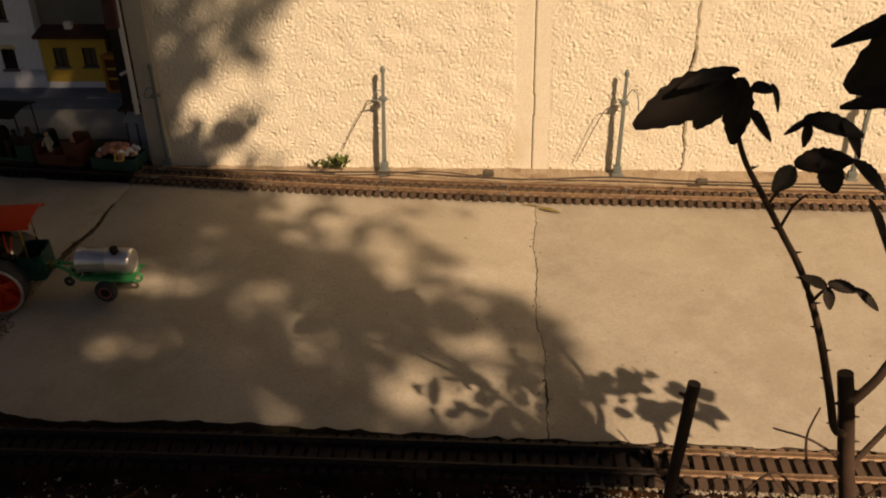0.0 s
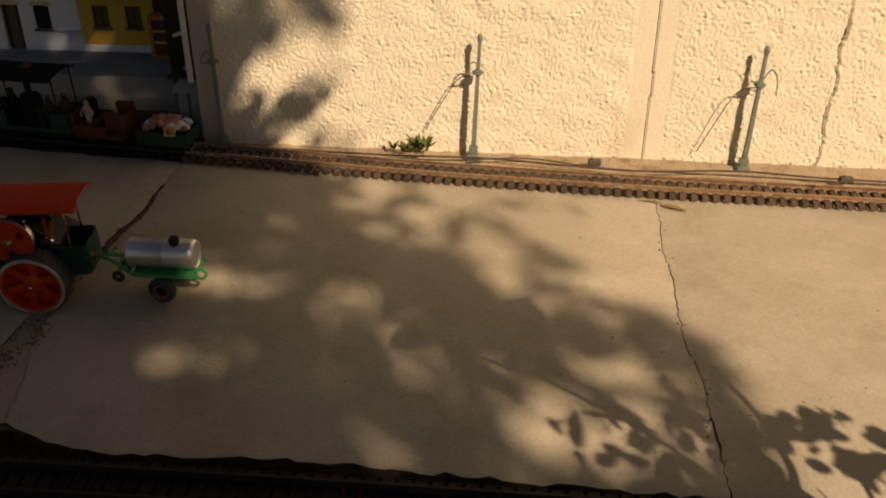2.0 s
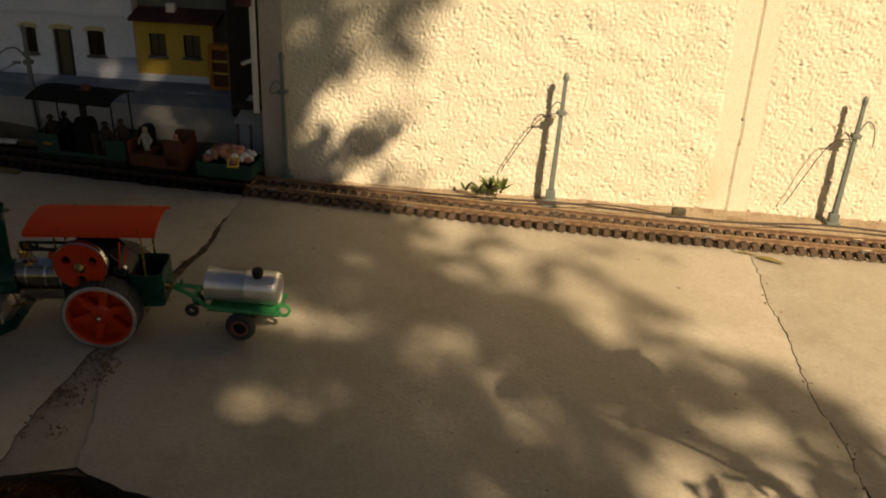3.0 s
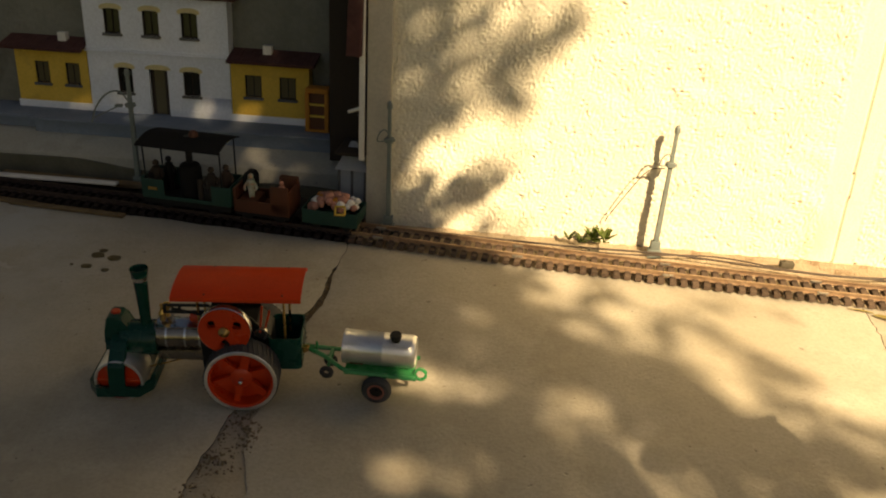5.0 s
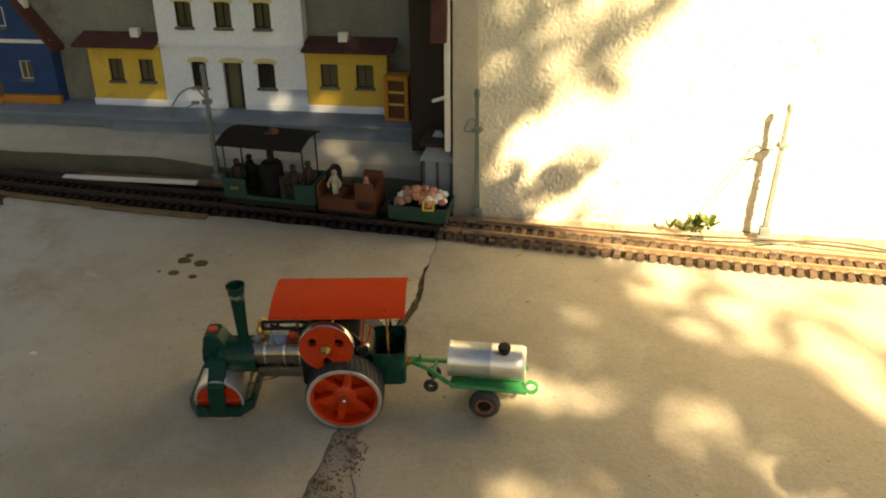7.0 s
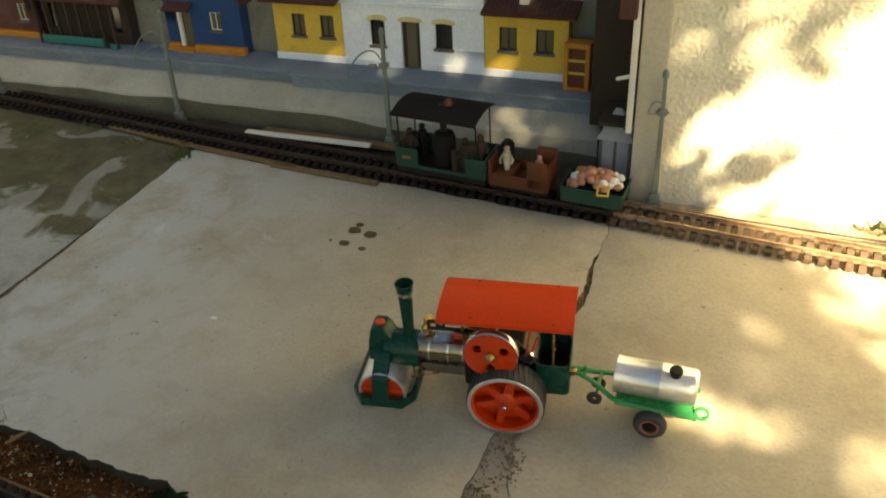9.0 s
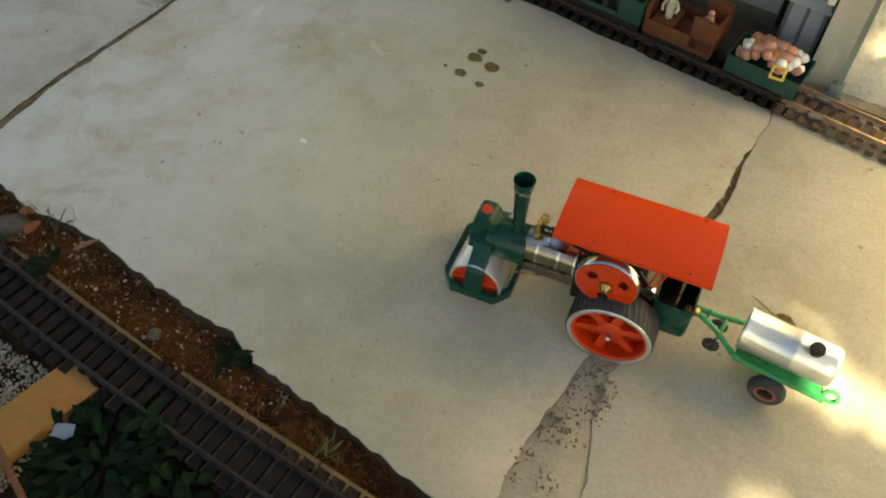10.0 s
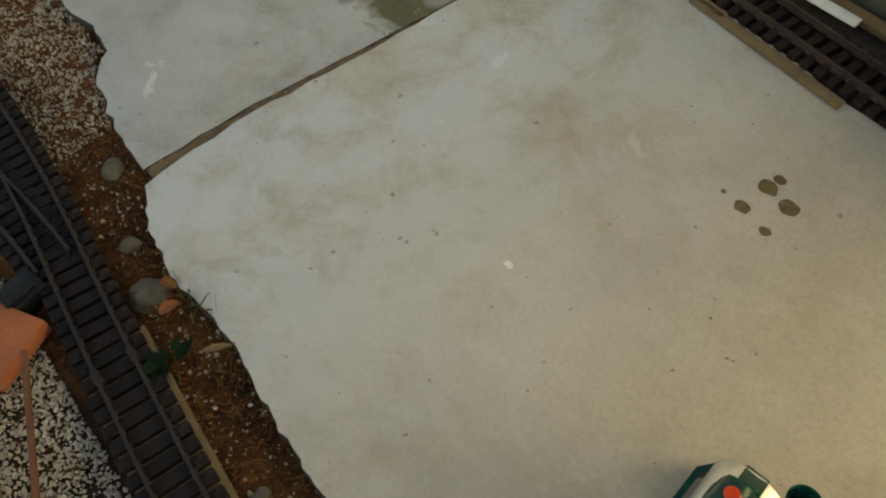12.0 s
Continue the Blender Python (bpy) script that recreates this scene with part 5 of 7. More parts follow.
def steam_roller():
    t = thing("toy_steam_roller", "green and red toy steam roller with an orange canopy", "toy steam roller", ROLLER)
    # rear wheels
    for s in (-1, 1):
        w = spoked_wheel("rear_wheel", t, 0.0195, s * 0.0735, 0.0552, 0.0545, 0.037, s, M_RUBBER, M_RED, M_CHROME, 6, "red spoked rear wheel")
        tyre_ribs(w, 0.0195, s * 0.0735, 0.0552, 0.0545, 0.037, s)
    bm = bmesh.new()
    rod(bm, (0.0195, -0.070, 0.0552), (0.0195, 0.070, 0.0552), 0.003, n=12)
    part("axle", bm, M_CHROME, t)
    # boiler, firebox and smokebox
    bm = bmesh.new()
    lathe(bm, [(0.0205, -0.118), (0.0215, -0.117), (0.0215, -0.045), (0.0205, -0.044)], Matrix.Translation((0, 0, 0.0895)) @ pose(0, 0, 0, 0, 90), 40)
    boiler = part("boiler", bm, M_BOILER, t, "dull bronzed metal boiler barrel")
    # bright strip added in place of the highlight along the boiler top
    bm = bmesh.new()
    prism(bm, [(-0.014, 0.1085), (0.004, 0.1125), (0.012, 0.1110), (0.012, 0.1130), (0.004, 0.1150), (-0.015, 0.1105)], "x", -0.114, -0.050, 0.0006)
    part("highlight_strip", bm, M_CHROME, boiler, "bright metal strip standing for the highlight on the boiler")
    for x in (-0.100, -0.072, -0.050):
        bm = bmesh.new()
        lathe(bm, [(0.0215, x), (0.0224, x), (0.0224, x + 0.003), (0.0215, x + 0.003)], Matrix.Translation((0, 0, 0.0895)) @ pose(0, 0, 0, 0, 90), 36, True)
        part("boiler_band", bm, M_CHROME, boiler)
    bm = bmesh.new()
    prism(bm, [(-0.115, 0.054), (-0.040, 0.052), (-0.040, 0.071), (-0.115, 0.071)], "y", -0.018, 0.018, 0.003)
    part("burner_tray", bm, M_BOILER, t, "dull brass burner tray")
    bm = bmesh.new()
    prism(bm, [(-0.046, 0.045), (0.060, 0.045), (0.060, 0.105), (0.040, 0.128), (-0.040, 0.128), (-0.046, 0.115)], "y", -0.024, 0.024, 0.003)
    part("firebox", bm, M_BLACK, t, "black firebox between the wheels")
    for s in (-1, 1):
        bm = bmesh.new()
        prism(bm, [(-0.044, 0.046), (0.056, 0.046), (0.056, 0.108), (0.030, 0.140), (-0.030, 0.140), (-0.044, 0.116)], "y", s * 0.0255 - 0.001, s * 0.0255 + 0.001)
        part("side_plate", bm, M_BLACK, t)
    bm = bmesh.new()
    lathe(bm, [(0.019, -0.168), (0.0260, -0.166), (0.0272, -0.161), (0.0272, -0.116), (0.0260, -0.113)], Matrix.Translation((0, 0, 0.083)) @ pose(0, 0, 0, 0, 90), 40)
    smokebox = part("smokebox", bm, M_GREEN, t, "dark green enamelled smokebox")
    for z in (0.083,):
        for s in (-1, 1):
            for x in (-0.156, -0.146):
                bm = bmesh.new()
                bmesh.ops.create_icosphere(bm, subdivisions=2, radius=0.0022, matrix=Matrix.Translation((x - 0.012, s * 0.0255, z + 0.008)))
                part("rivet", bm, M_CHROME, smokebox)
    # steering head over the front drum
    bm = bmesh.new()
    prism(bm, [(-0.193, 0.080), (-0.140, 0.080), (-0.152, 0.103), (-0.161, 0.121), (-0.165, 0.1275), (-0.181, 0.1275), (-0.186, 0.123), (-0.189, 0.104)], "y", -0.0165, 0.0165, 0.004)
    head = part("steering_head", bm, M_GREEN, t, "green saddle over the front drum")
    bm = bmesh.new()
    prism(bm, [(-0.026, 0.076), (-0.023, 0.083), (-0.016, 0.088), (0.016, 0.088), (0.023, 0.083), (0.026, 0.076), (0.022, 0.076), (0.014, 0.083), (-0.014, 0.083), (-0.022, 0.076)], "x", -0.188, -0.130, 0.001)
    part("saddle_plate", bm, M_GREEN, head)
    bm = bmesh.new()
    lathe(bm, [(0.0072, 0.1265), (0.0072, 0.1290), (0.006, 0.1300)], Matrix.Translation((-0.174, 0, 0)), 20)
    part("head_cap", bm, M_RED, head, "red cap disc")
    # front drum in two halves, inside an eight-sided guard
    for s in (-1, 1):
        m = Matrix.Translation((-0.166, s * 0.053, 0.0368)) @ pose(0, 0, 0, -90 * s)
        bm = bmesh.new()
        lathe(bm, [(0.0325, 0.0), (0.0358, 0.0), (0.0364, -0.001), (0.0364, -0.0502), (0.0325, -0.0502)], m, 56, True)
        d = part("front_drum", bm, M_TIN, t, "smooth tin front drum")
        bm = bmesh.new()
        lathe(bm, [(0.0327, -0.006), (0.0327, -0.009), (0.003, -0.009), (0.003, -0.006)], m, 40, True)
        part("drum_disc", bm, M_RED, d, "red drum disc")
        for k in range(6):
            a = math.pi * k / 3
            bm = bmesh.new()
            rod(bm, m @ Vector((0.004 * math.cos(a), 0.004 * math.sin(a), -0.005)), m @ Vector((0.0325 * math.cos(a), 0.0325 * math.sin(a), -0.005)), 0.0022, n=8)
            part("drum_spoke", bm, M_RED, d)
    frame_line = [(-0.214, -0.040), (-0.198, -0.061), (-0.136, -0.061), (-0.119, -0.040), (-0.119, 0.040), (-0.136, 0.061), (-0.198, 0.061), (-0.214, 0.040)]
    bm = bmesh.new()
    inner = [(-0.166 + (x + 0.166) * 0.87, y * 0.905) for x, y in frame_line]
    n = len(frame_line)
    lo_z, hi_z = 0.014, 0.030
    vs = [[bm.verts.new((x, y, z)) for x, y in loop] for loop, z in ((frame_line, lo_z), (frame_line, hi_z), (inner, hi_z), (inner, lo_z))]
    for a, b in zip(vs, vs[1:] + vs[:1]):
        for k in range(n):
            bm.faces.new((a[k], a[(k + 1) % n], b[(k + 1) % n], b[k]))
    part("drum_frame", bm, M_GREEN, t, "green eight-sided drum frame")
    for s in (-1, 1):
        bm = bmesh.new()
        prism(bm, [(s * 0.010, 0.100), (s * 0.030, 0.093), (s * 0.0580, 0.066), (s * 0.0620, 0.040), (s * 0.0625, 0.016), (s * 0.0585, 0.016), (s * 0.0580, 0.040), (s * 0.0540, 0.061), (s * 0.028, 0.086), (s * 0.010, 0.090)], "x", -0.178, -0.154, 0.0012)
        part("fork_arm", bm, M_GREEN, t)
    # chimney
    bm = bmesh.new()
    lathe(bm, [(0.0110, 0.102), (0.0082, 0.110), (0.0080, 0.118), (0.0094, 0.160), (0.0106, 0.186), (0.0128, 0.199), (0.0136, 0.2035), (0.0126, 0.2035), (0.0098, 0.190), (0.0080, 0.150)], Matrix.Translation((-0.131, 0, 0)), 32)
    ch = part("chimney", bm, M_GREEN, t, "dark green flared chimney")
    bm = bmesh.new()
    lathe(bm, [(0.0107, 0.184), (0.0114, 0.185), (0.0121, 0.191), (0.0110, 0.191)], Matrix.Translation((-0.131, 0, 0)), 32, True)
    part("chimney_band", bm, M_CHROME, ch, "bright metal band")
    bm = bmesh.new()
    lathe(bm, [(0.0079, 0.1995), (0.0005, 0.1945)], Matrix.Translation((-0.131, 0, 0)), 24)
    bmesh.ops.delete(bm, geom=bm.faces[:], context="FACES")
    lathe(bm, [(0.0078, 0.1515), (0.0078, 0.1525), (0.0005, 0.1525)], Matrix.Translation((-0.131, 0, 0)), 24)
    part("flue", bm, M_BLACK, ch)
    # engine on top of the boiler
    eng = new("engine")
    eng.parent = t
    bm = bmesh.new()
    rod(bm, (-0.060, -0.010, 0.128), (-0.028, -0.010, 0.128), 0.0085, n=16)
    part("cylinder", bm, M_RED, eng, "red cylinder jacket")
    bm = bmesh.new()
    for z in (0.139, 0.151):
        rod(bm, (-0.096, -0.016, z), (-0.030, -0.016, z), 0.0024, n=8)
    rod(bm, (-0.096, -0.016, 0.138), (-0.096, -0.016, 0.152), 0.0026, n=8), rod(bm, (-0.074, -0.016, 0.138), (-0.074, -0.016, 0.152), 0.0022, n=8)
    part("crosshead_guide", bm, M_BLACK, eng, "black slide bars")
    for a, b, k in (((-0.085, -0.016, 0.145), (0.0, -0.030, 0.135), 0.0022), ((-0.080, -0.010, 0.136), (0.014, -0.022, 0.146), 0.0018)):
        bm = bmesh.new()
        rod(bm, a, b, k, n=8)
        part("connecting_rod", bm, M_BLACK, eng)
    bm = bmesh.new()
    lathe(bm, [(0.0045, 0.117), (0.0045, 0.124), (0.0060, 0.126), (0.0060, 0.130), (0.0030, 0.134), (0.0018, 0.141), (0.0030, 0.143), (0.001, 0.146)], Matrix.Translation((-0.104, -0.004, 0)), 14)
    part("safety_valve", bm, M_BRASS, eng, "brass safety valve")
    bm = bmesh.new()
    tube(bm, [(-0.088, -0.008, 0.117), (-0.087, -0.010, 0.136), (-0.084, -0.012, 0.150)], 0.0018, 8)
    part("steam_pipe", bm, M_CHROME, eng, "bright steam pipe")
    bm = bmesh.new()
    rod(bm, (-0.1, 0.008, 0.116), (-0.1, 0.008, 0.132), 0.004, n=12), rod(bm, (-0.1, 0.008, 0.132), (-0.1, 0.008, 0.138), 0.0065, n=14)
    part("whistle", bm, M_BRASS, eng)
    for s in (-1, 1):
        bm = bmesh.new()
        prism(bm, [(-0.012, 0.118), (0.016, 0.118), (0.010, 0.142), (-0.008, 0.142)], "y", s * 0.022 - 0.002, s * 0.022 + 0.002)
        part("bearing_block", bm, M_BLACK, eng)
    bm = bmesh.new()
    rod(bm, (0.0, -0.056, 0.132), (0.0, 0.050, 0.132), 0.0026, n=12)
    part("crankshaft", bm, M_CHROME, eng)
    bm = bmesh.new()
    lathe(bm, [(0.020, 0.040), (0.022, 0.041), (0.022, 0.049), (0.020, 0.050)], Matrix.Translation((0, 0, 0.132)) @ pose(0, 0, 0, -90), 28)
    part("pulley", bm, M_RED, eng)
    # flywheel
    fw = new("flywheel")
    fw.parent = t
    m = Matrix.Translation((-0.002, -0.050, 0.132)) @ pose(0, 0, 0, 90) @ Matrix.Diagonal((1.06, 1.06, 1.15, 1))
    bm = bmesh.new()
    lathe(bm, [(0.0315, 0.0045), (0.0362, 0.0045), (0.0370, 0.0035), (0.0370, -0.0055), (0.0362, -0.0065), (0.0315, -0.0065)], m, 56, True)
    part("flywheel_rim", bm, M_CHROME, fw, "bright machined flywheel rim")
    bm = bmesh.new()
    hole = 0.0068
    ring, per = [], 8
    outer = [(0.0355 * math.cos(2 * math.pi * k / 48), 0.0355 * math.sin(2 * math.pi * k / 48)) for k in range(48)]
    # web with three round lightening holes, built as ring sectors
    for s_ in range(3):
        a0 = 2 * math.pi * s_ / 3 + 0.5
        c = (0.0195 * math.cos(a0), 0.0195 * math.sin(a0))
        sect = [(0.0355 * math.cos(a0 - math.pi / 3 + 2 * math.pi / 3 * k / 16), 0.0355 * math.sin(a0 - math.pi / 3 + 2 * math.pi / 3 * k / 16)) for k in range(17)]
        for z, flip in ((0.0050, False), (-0.0015, True)):
            rim_v = [bm.verts.new(m @ Vector((*p, z))) for p in sect]
            mid = bm.verts.new(m @ Vector((0, 0, z)))
            loop = rim_v + [mid]
            hv = []
            for p in sect + [(0.0, 0.0)]:
                d = Vector((p[0] - c[0], p[1] - c[1])).normalized() * hole
                hv.append(bm.verts.new(m @ Vector((c[0] + d.x, c[1] + d.y, z))))
            for k in range(len(loop)):
                j = (k + 1) % len(loop)
                bm.faces.new((loop[k], loop[j], hv[j], hv[k]))
    bmesh.ops.remove_doubles(bm, verts=bm.verts[:], dist=1e-6)
    part("flywheel_web", bm, M_RED, fw, "orange-red web with three round holes")
    bm = bmesh.new()
    lathe(bm, [(0.0075, 0.004), (0.0075, 0.009), (0.0050, 0.011), (0.0030, 0.014), (0.0005, 0.0145)], m, 20)
    part("flywheel_hub", bm, M_BRASS, fw, "brass hub")
    # tender and footplate
    bm = bmesh.new()
    def shell(bm, x0, x1, y, z0, z1, r, th):
        o = []
        for cx, cy, a0 in ((x1 - r, y - r, 0), (x0 + r, y - r, 90), (x0 + r, -y + r, 180), (x1 - r, -y + r, 270)):
            for k in range(5):
                a = math.radians(a0 + 90 * k / 4)
                o.append((cx + r * math.cos(a), cy + r * math.sin(a)))
        i = [((x0 + x1) / 2 + (px - (x0 + x1) / 2) * (1 - 2 * th / (x1 - x0)), py * (1 - th / y)) for px, py in o]
        loops = [[bm.verts.new((px, py, z)) for px, py in lp] for lp, z in ((o, z0), (o, z1), (i, z1), (i, z0 + th))]
        for a, b in zip(loops, loops[1:]):
            for k in range(len(a)):
                bm.faces.new((a[k], a[(k + 1) % len(a)], b[(k + 1) % len(a)], b[k]))
        bm.faces.new(loops[0][::-1]), bm.faces.new(loops[3])
    shell(bm, 0.056, 0.106, 0.036, 0.052, 0.106, 0.008, 0.0018)
    part("tender", bm, M_GREEN, t, "green open tender box")
    bm = bmesh.new()
    box(bm, (0.060, -0.033, 0.0545), (0.102, 0.033, 0.062), 0.001)
    part("tender_floor", bm, M_BLACK, t)
    bm = bmesh.new()
    prism(bm, [(0.096, 0.066), (0.106, 0.070), (0.114, 0.070), (0.114, 0.064), (0.100, 0.056)], "y", -0.005, 0.005, 0.001)
    part("hitch", bm, M_BRASS, t)
    # controls by the driver
    for a, b in (((0.044, -0.026, 0.112), (0.050, -0.030, 0.160)), ((0.050, -0.024, 0.110), (0.060, -0.026, 0.150))):
        bm = bmesh.new()
        rod(bm, a, b, 0.0016, n=8)
        part("lever", bm, M_RED, t, "red control lever")
    bm = bmesh.new()
    lathe(bm, [(0.0075, -0.003), (0.0105, -0.003), (0.0105, 0.003), (0.0075, 0.003)], Matrix.Translation((0.046, -0.030, 0.112)) @ pose(0, 0, 0, 90), 20, True)
    lathe(bm, [(0.0055, -0.008), (0.0055, 0.008)], Matrix.Translation((0.050, -0.020, 0.104)), 16)
    part("regulator", bm, M_CHROME, t, "bright regulator fitting")
    for k in (-1, 1):
        bm = bmesh.new()
        rod(bm, (-0.044, k * 0.012, 0.062), (-0.166, k * 0.020, 0.030), 0.0012, n=6)
        part("steering_rod", bm, M_BRASS, t, "thin brass steering rod")
    # canopy on four posts
    posts = ((-0.046, 0.020, 0.128), (0.082, 0.030, 0.108))
    for x, y, z in posts:
        for s in (-1, 1):
            bm = bmesh.new()
            rod(bm, (x, s * y, z - 0.03), (x, s * y, 0.186), 0.0019, n=8)
            part("canopy_post", bm, M_BRASS, t, "thin brass canopy post")
    bm = bmesh.new()
    k_n = 14
    prof = [(-0.0480 + 0.096 * k / k_n, 0.1830 + 0.0080 * (1 - abs(2 * k / k_n - 1) ** 2.6)) for k in range(k_n + 1)]
    prof = [(-0.0490, 0.1785)] + prof + [(0.0490, 0.1785)]
    x0, x1 = -0.0775, 0.1095
    prism(bm, prof + [(y * 0.985, z - 0.0014) for y, z in prof[::-1]], "x", x0, x1)
    canopy = part("canopy", bm, M_ROOFRED, t, "orange-red sheet metal canopy", smooth=25)
    for x, y in ((-0.030, -0.041), (0.082, -0.041), (-0.030, 0.041), (0.082, 0.041)):
        bm = bmesh.new()
        zz = 0.1830 + 0.0080 * (1 - abs(y / 0.0480) ** 2.6)
        bmesh.ops.create_icosphere(bm, subdivisions=2, radius=0.0016, matrix=Matrix.Translation((x, y, zz)))
        part("canopy_screw", bm, M_RUST, canopy)
    t.matrix_world = ROLLER
    return t


def water_trailer():
    P = ROLLER @ pose(0.112, 0.002, 0.0, 0, 0, -8.0)
    t = thing("toy_water_trailer", "green toy trailer with a silver water tank", "toy trailer", P)
    X = -0.114
    for s in (-1, 1):
        w = new("trailer_wheel")
        w.parent = t
        m = Matrix.Translation((0.228 + X, s * 0.041, 0.0235)) @ pose(0, 0, 0, -90 * s)
        bm = bmesh.new()
        lathe(bm, [(0.013, 0.0), (0.0195, 0.001), (0.0228, -0.003), (0.0235, -0.007), (0.0228, -0.011), (0.0195, -0.015), (0.013, -0.014)], m, 40, True)
        part("tyre", bm, M_RUBBER, w, "black rubber tyre")
        bm = bmesh.new()
        lathe(bm, [(0.0105, 0.0006), (0.0135, 0.0010), (0.0135, -0.014), (0.0105, -0.014)], m, 32, True)
        part("rim", bm, M_RIM, w, "dull reddish grey rim")
        bm = bmesh.new()
        lathe(bm, [(0.0108, -0.003), (0.0108, -0.006), (0.0005, -0.006)], m, 28)
        lathe(bm, [(0.0035, -0.004), (0.0030, -0.001), (0.0005, -0.0005)], m, 12)
        part("wheel_disc", bm, M_BLACK, w)
    bm = bmesh.new()
    rod(bm, (0.228 + X, -0.038, 0.0235), (0.228 + X, 0.038, 0.0235), 0.0025, n=10)
    part("axle", bm, M_BLACK, t)
    for s in (-1, 1):
        bm = bmesh.new()
        prism(bm, [(0.212 + X, 0.046), (0.244 + X, 0.046), (0.232 + X, 0.022), (0.224 + X, 0.022)], "y", s * 0.026 - 0.0012, s * 0.026 + 0.0012)
        part("axle_bracket", bm, M_GREEN_LIGHT, t)
        bm = bmesh.new()
        tube(bm, smoothed([(0.118 + X, s * 0.004, 0.066), (0.145 + X, s * 0.012, 0.060), (0.175 + X, s * 0.026, 0.050), (0.200 + X, s * 0.028, 0.048), (0.288 + X, s * 0.028, 0.046)], 6), 0.0036, 8)
        part("frame_rail", bm, M_GREEN_LIGHT, t, "light green frame rail")
        bm = bmesh.new()
        m = Matrix.Translation((0.146 + X, s * 0.016, 0.034)) @ pose(0, 0, 0, 90)
        lathe(bm, [(0.0045, -0.003), (0.0095, -0.003), (0.0110, -0.0015), (0.0110, 0.0015), (0.0095, 0.003), (0.0045, 0.003)], m, 24, True)
        part("jockey_wheel", bm, M_RUBBER, t, "small black jockey wheel")
        bm = bmesh.new()
        rod(bm, (0.146 + X, s * 0.012, 0.034), (0.152 + X, s * 0.012, 0.058), 0.0022, n=8)
        part("jockey_stay", bm, M_GREEN_LIGHT, t)
    bm = bmesh.new()
    box(bm, (0.176 + X, -0.030, 0.044), (0.284 + X, 0.030, 0.049), 0.001)
    part("deck", bm, M_GREEN_LIGHT, t, "light green deck plate")
    bm = bmesh.new()
    rod(bm, (0.150 + X, -0.014, 0.058), (0.150 + X, 0.014, 0.058), 0.003, n=8), rod(bm, (0.128 + X, 0, 0.058), (0.128 + X, 0, 0.078), 0.002, n=8)
    part("cross_bar", bm, M_GREEN_LIGHT, t)
    bm = bmesh.new()
    lathe(bm, [(0.0035, -0.002), (0.0065, -0.002), (0.0065, 0.002), (0.0035, 0.002)], Matrix.Translation((0.114 + X, 0, 0.067)), 18, True)
    part("drawbar_eye", bm, M_GREEN_LIGHT, t)
    bm = bmesh.new()
    lathe(bm, [(0.0065, -0.0025), (0.0105, -0.0025), (0.0105, 0.0025), (0.0065, 0.0025)], Matrix.Translation((0.294 + X, -0.020, 0.050)) @ pose(0, 0, 0, 78), 24, True)
    part("tow_ring", bm, M_GREEN_LIGHT, t, "light green tow ring")
    m = Matrix.Translation((0, 0, 0.0765)) @ pose(0, 0, 0, 0, 90)
    bm = bmesh.new()
    a, b = 0.172 + X, 0.284 + X
    lathe(bm, [(0.002, a + 0.0025), (0.0225, a + 0.0025), (0.0245, a), (0.0268, a), (0.0268, a + 0.003), (0.0262, a + 0.004), (0.0262, a + 0.060), (0.0266, a + 0.061), (0.0266, a + 0.063), (0.0262, a + 0.064), (0.0262, b - 0.006), (0.0258, b - 0.005), (0.0240, b - 0.001), (0.0225, b), (0.0205, b - 0.002), (0.002, b - 0.002)], m, 56)
    tank = part("tank", bm, M_TIN, t, "silver tin water tank")
    bm = bmesh.new()
    mm = Matrix.Translation((0.253 + X, -0.004, 0.0765)) @ pose(0, 0, 0, 8)
    lathe(bm, [(0.0075, 0.024), (0.0075, 0.030), (0.0092, 0.0305), (0.0092, 0.0345), (0.0078, 0.0365), (0.001, 0.0368)], mm, 12)
    part("filler_cap", bm, M_BLACK, tank, "black filler cap")
    bm = bmesh.new()
    for k in range(5):
        x = 0.184 + X + k * 0.0042
        ang = math.radians(-38)
        y, z = 0.0265 * -math.cos(ang), 0.0765 + 0.0265 * math.sin(ang)
        box(bm, (x, y - 0.0004, z - 0.0016), (x + 0.0034, y + 0.0006, z + 0.0016))
    part("lettering_bar", bm, M_BROWN, tank, "small dark lettering bars")
    t.matrix_world = P
    return t


steam_roller()
water_trailer()


# ---- plants, litter and small things ----
def leaf_blade(bm, base, tip, width, normal, fold=0.35, curl=0.25, n=7):
    """A pointed leaf with a folded midrib and a drooping tip."""
    base, tip = Vector(base), Vector(tip)
    d = tip - base
    side = d.cross(Vector(normal)).normalized()
    up = side.cross(d).normalized()
    rows = []
    for k in range(n + 1):
        t = k / n
        w = width * 0.5 * (math.sin(math.pi * min(1, t * 0.92 + 0.04)) ** 0.75) * (1.12 - 0.35 * t)
        w *= 1 + (0.07 if k % 2 else -0.05)
        c = base + d * t + up * (-curl * d.length * t * t)
        rows.append([bm.verts.new(c + side * (s * w) + up * (abs(s) * w * fold)) for s in (-1, -0.55, 0, 0.55, 1)])
    for p, q in zip(rows, rows[1:]):
        for k in range(4):
            bm.faces.new((p[k], p[k + 1], q[k + 1], q[k]))


def thorn(bm, p, way, size):
    rod(bm, p, Vector(p) + Vector(way).normalized() * size, size * 0.32, size * 0.03, 6)


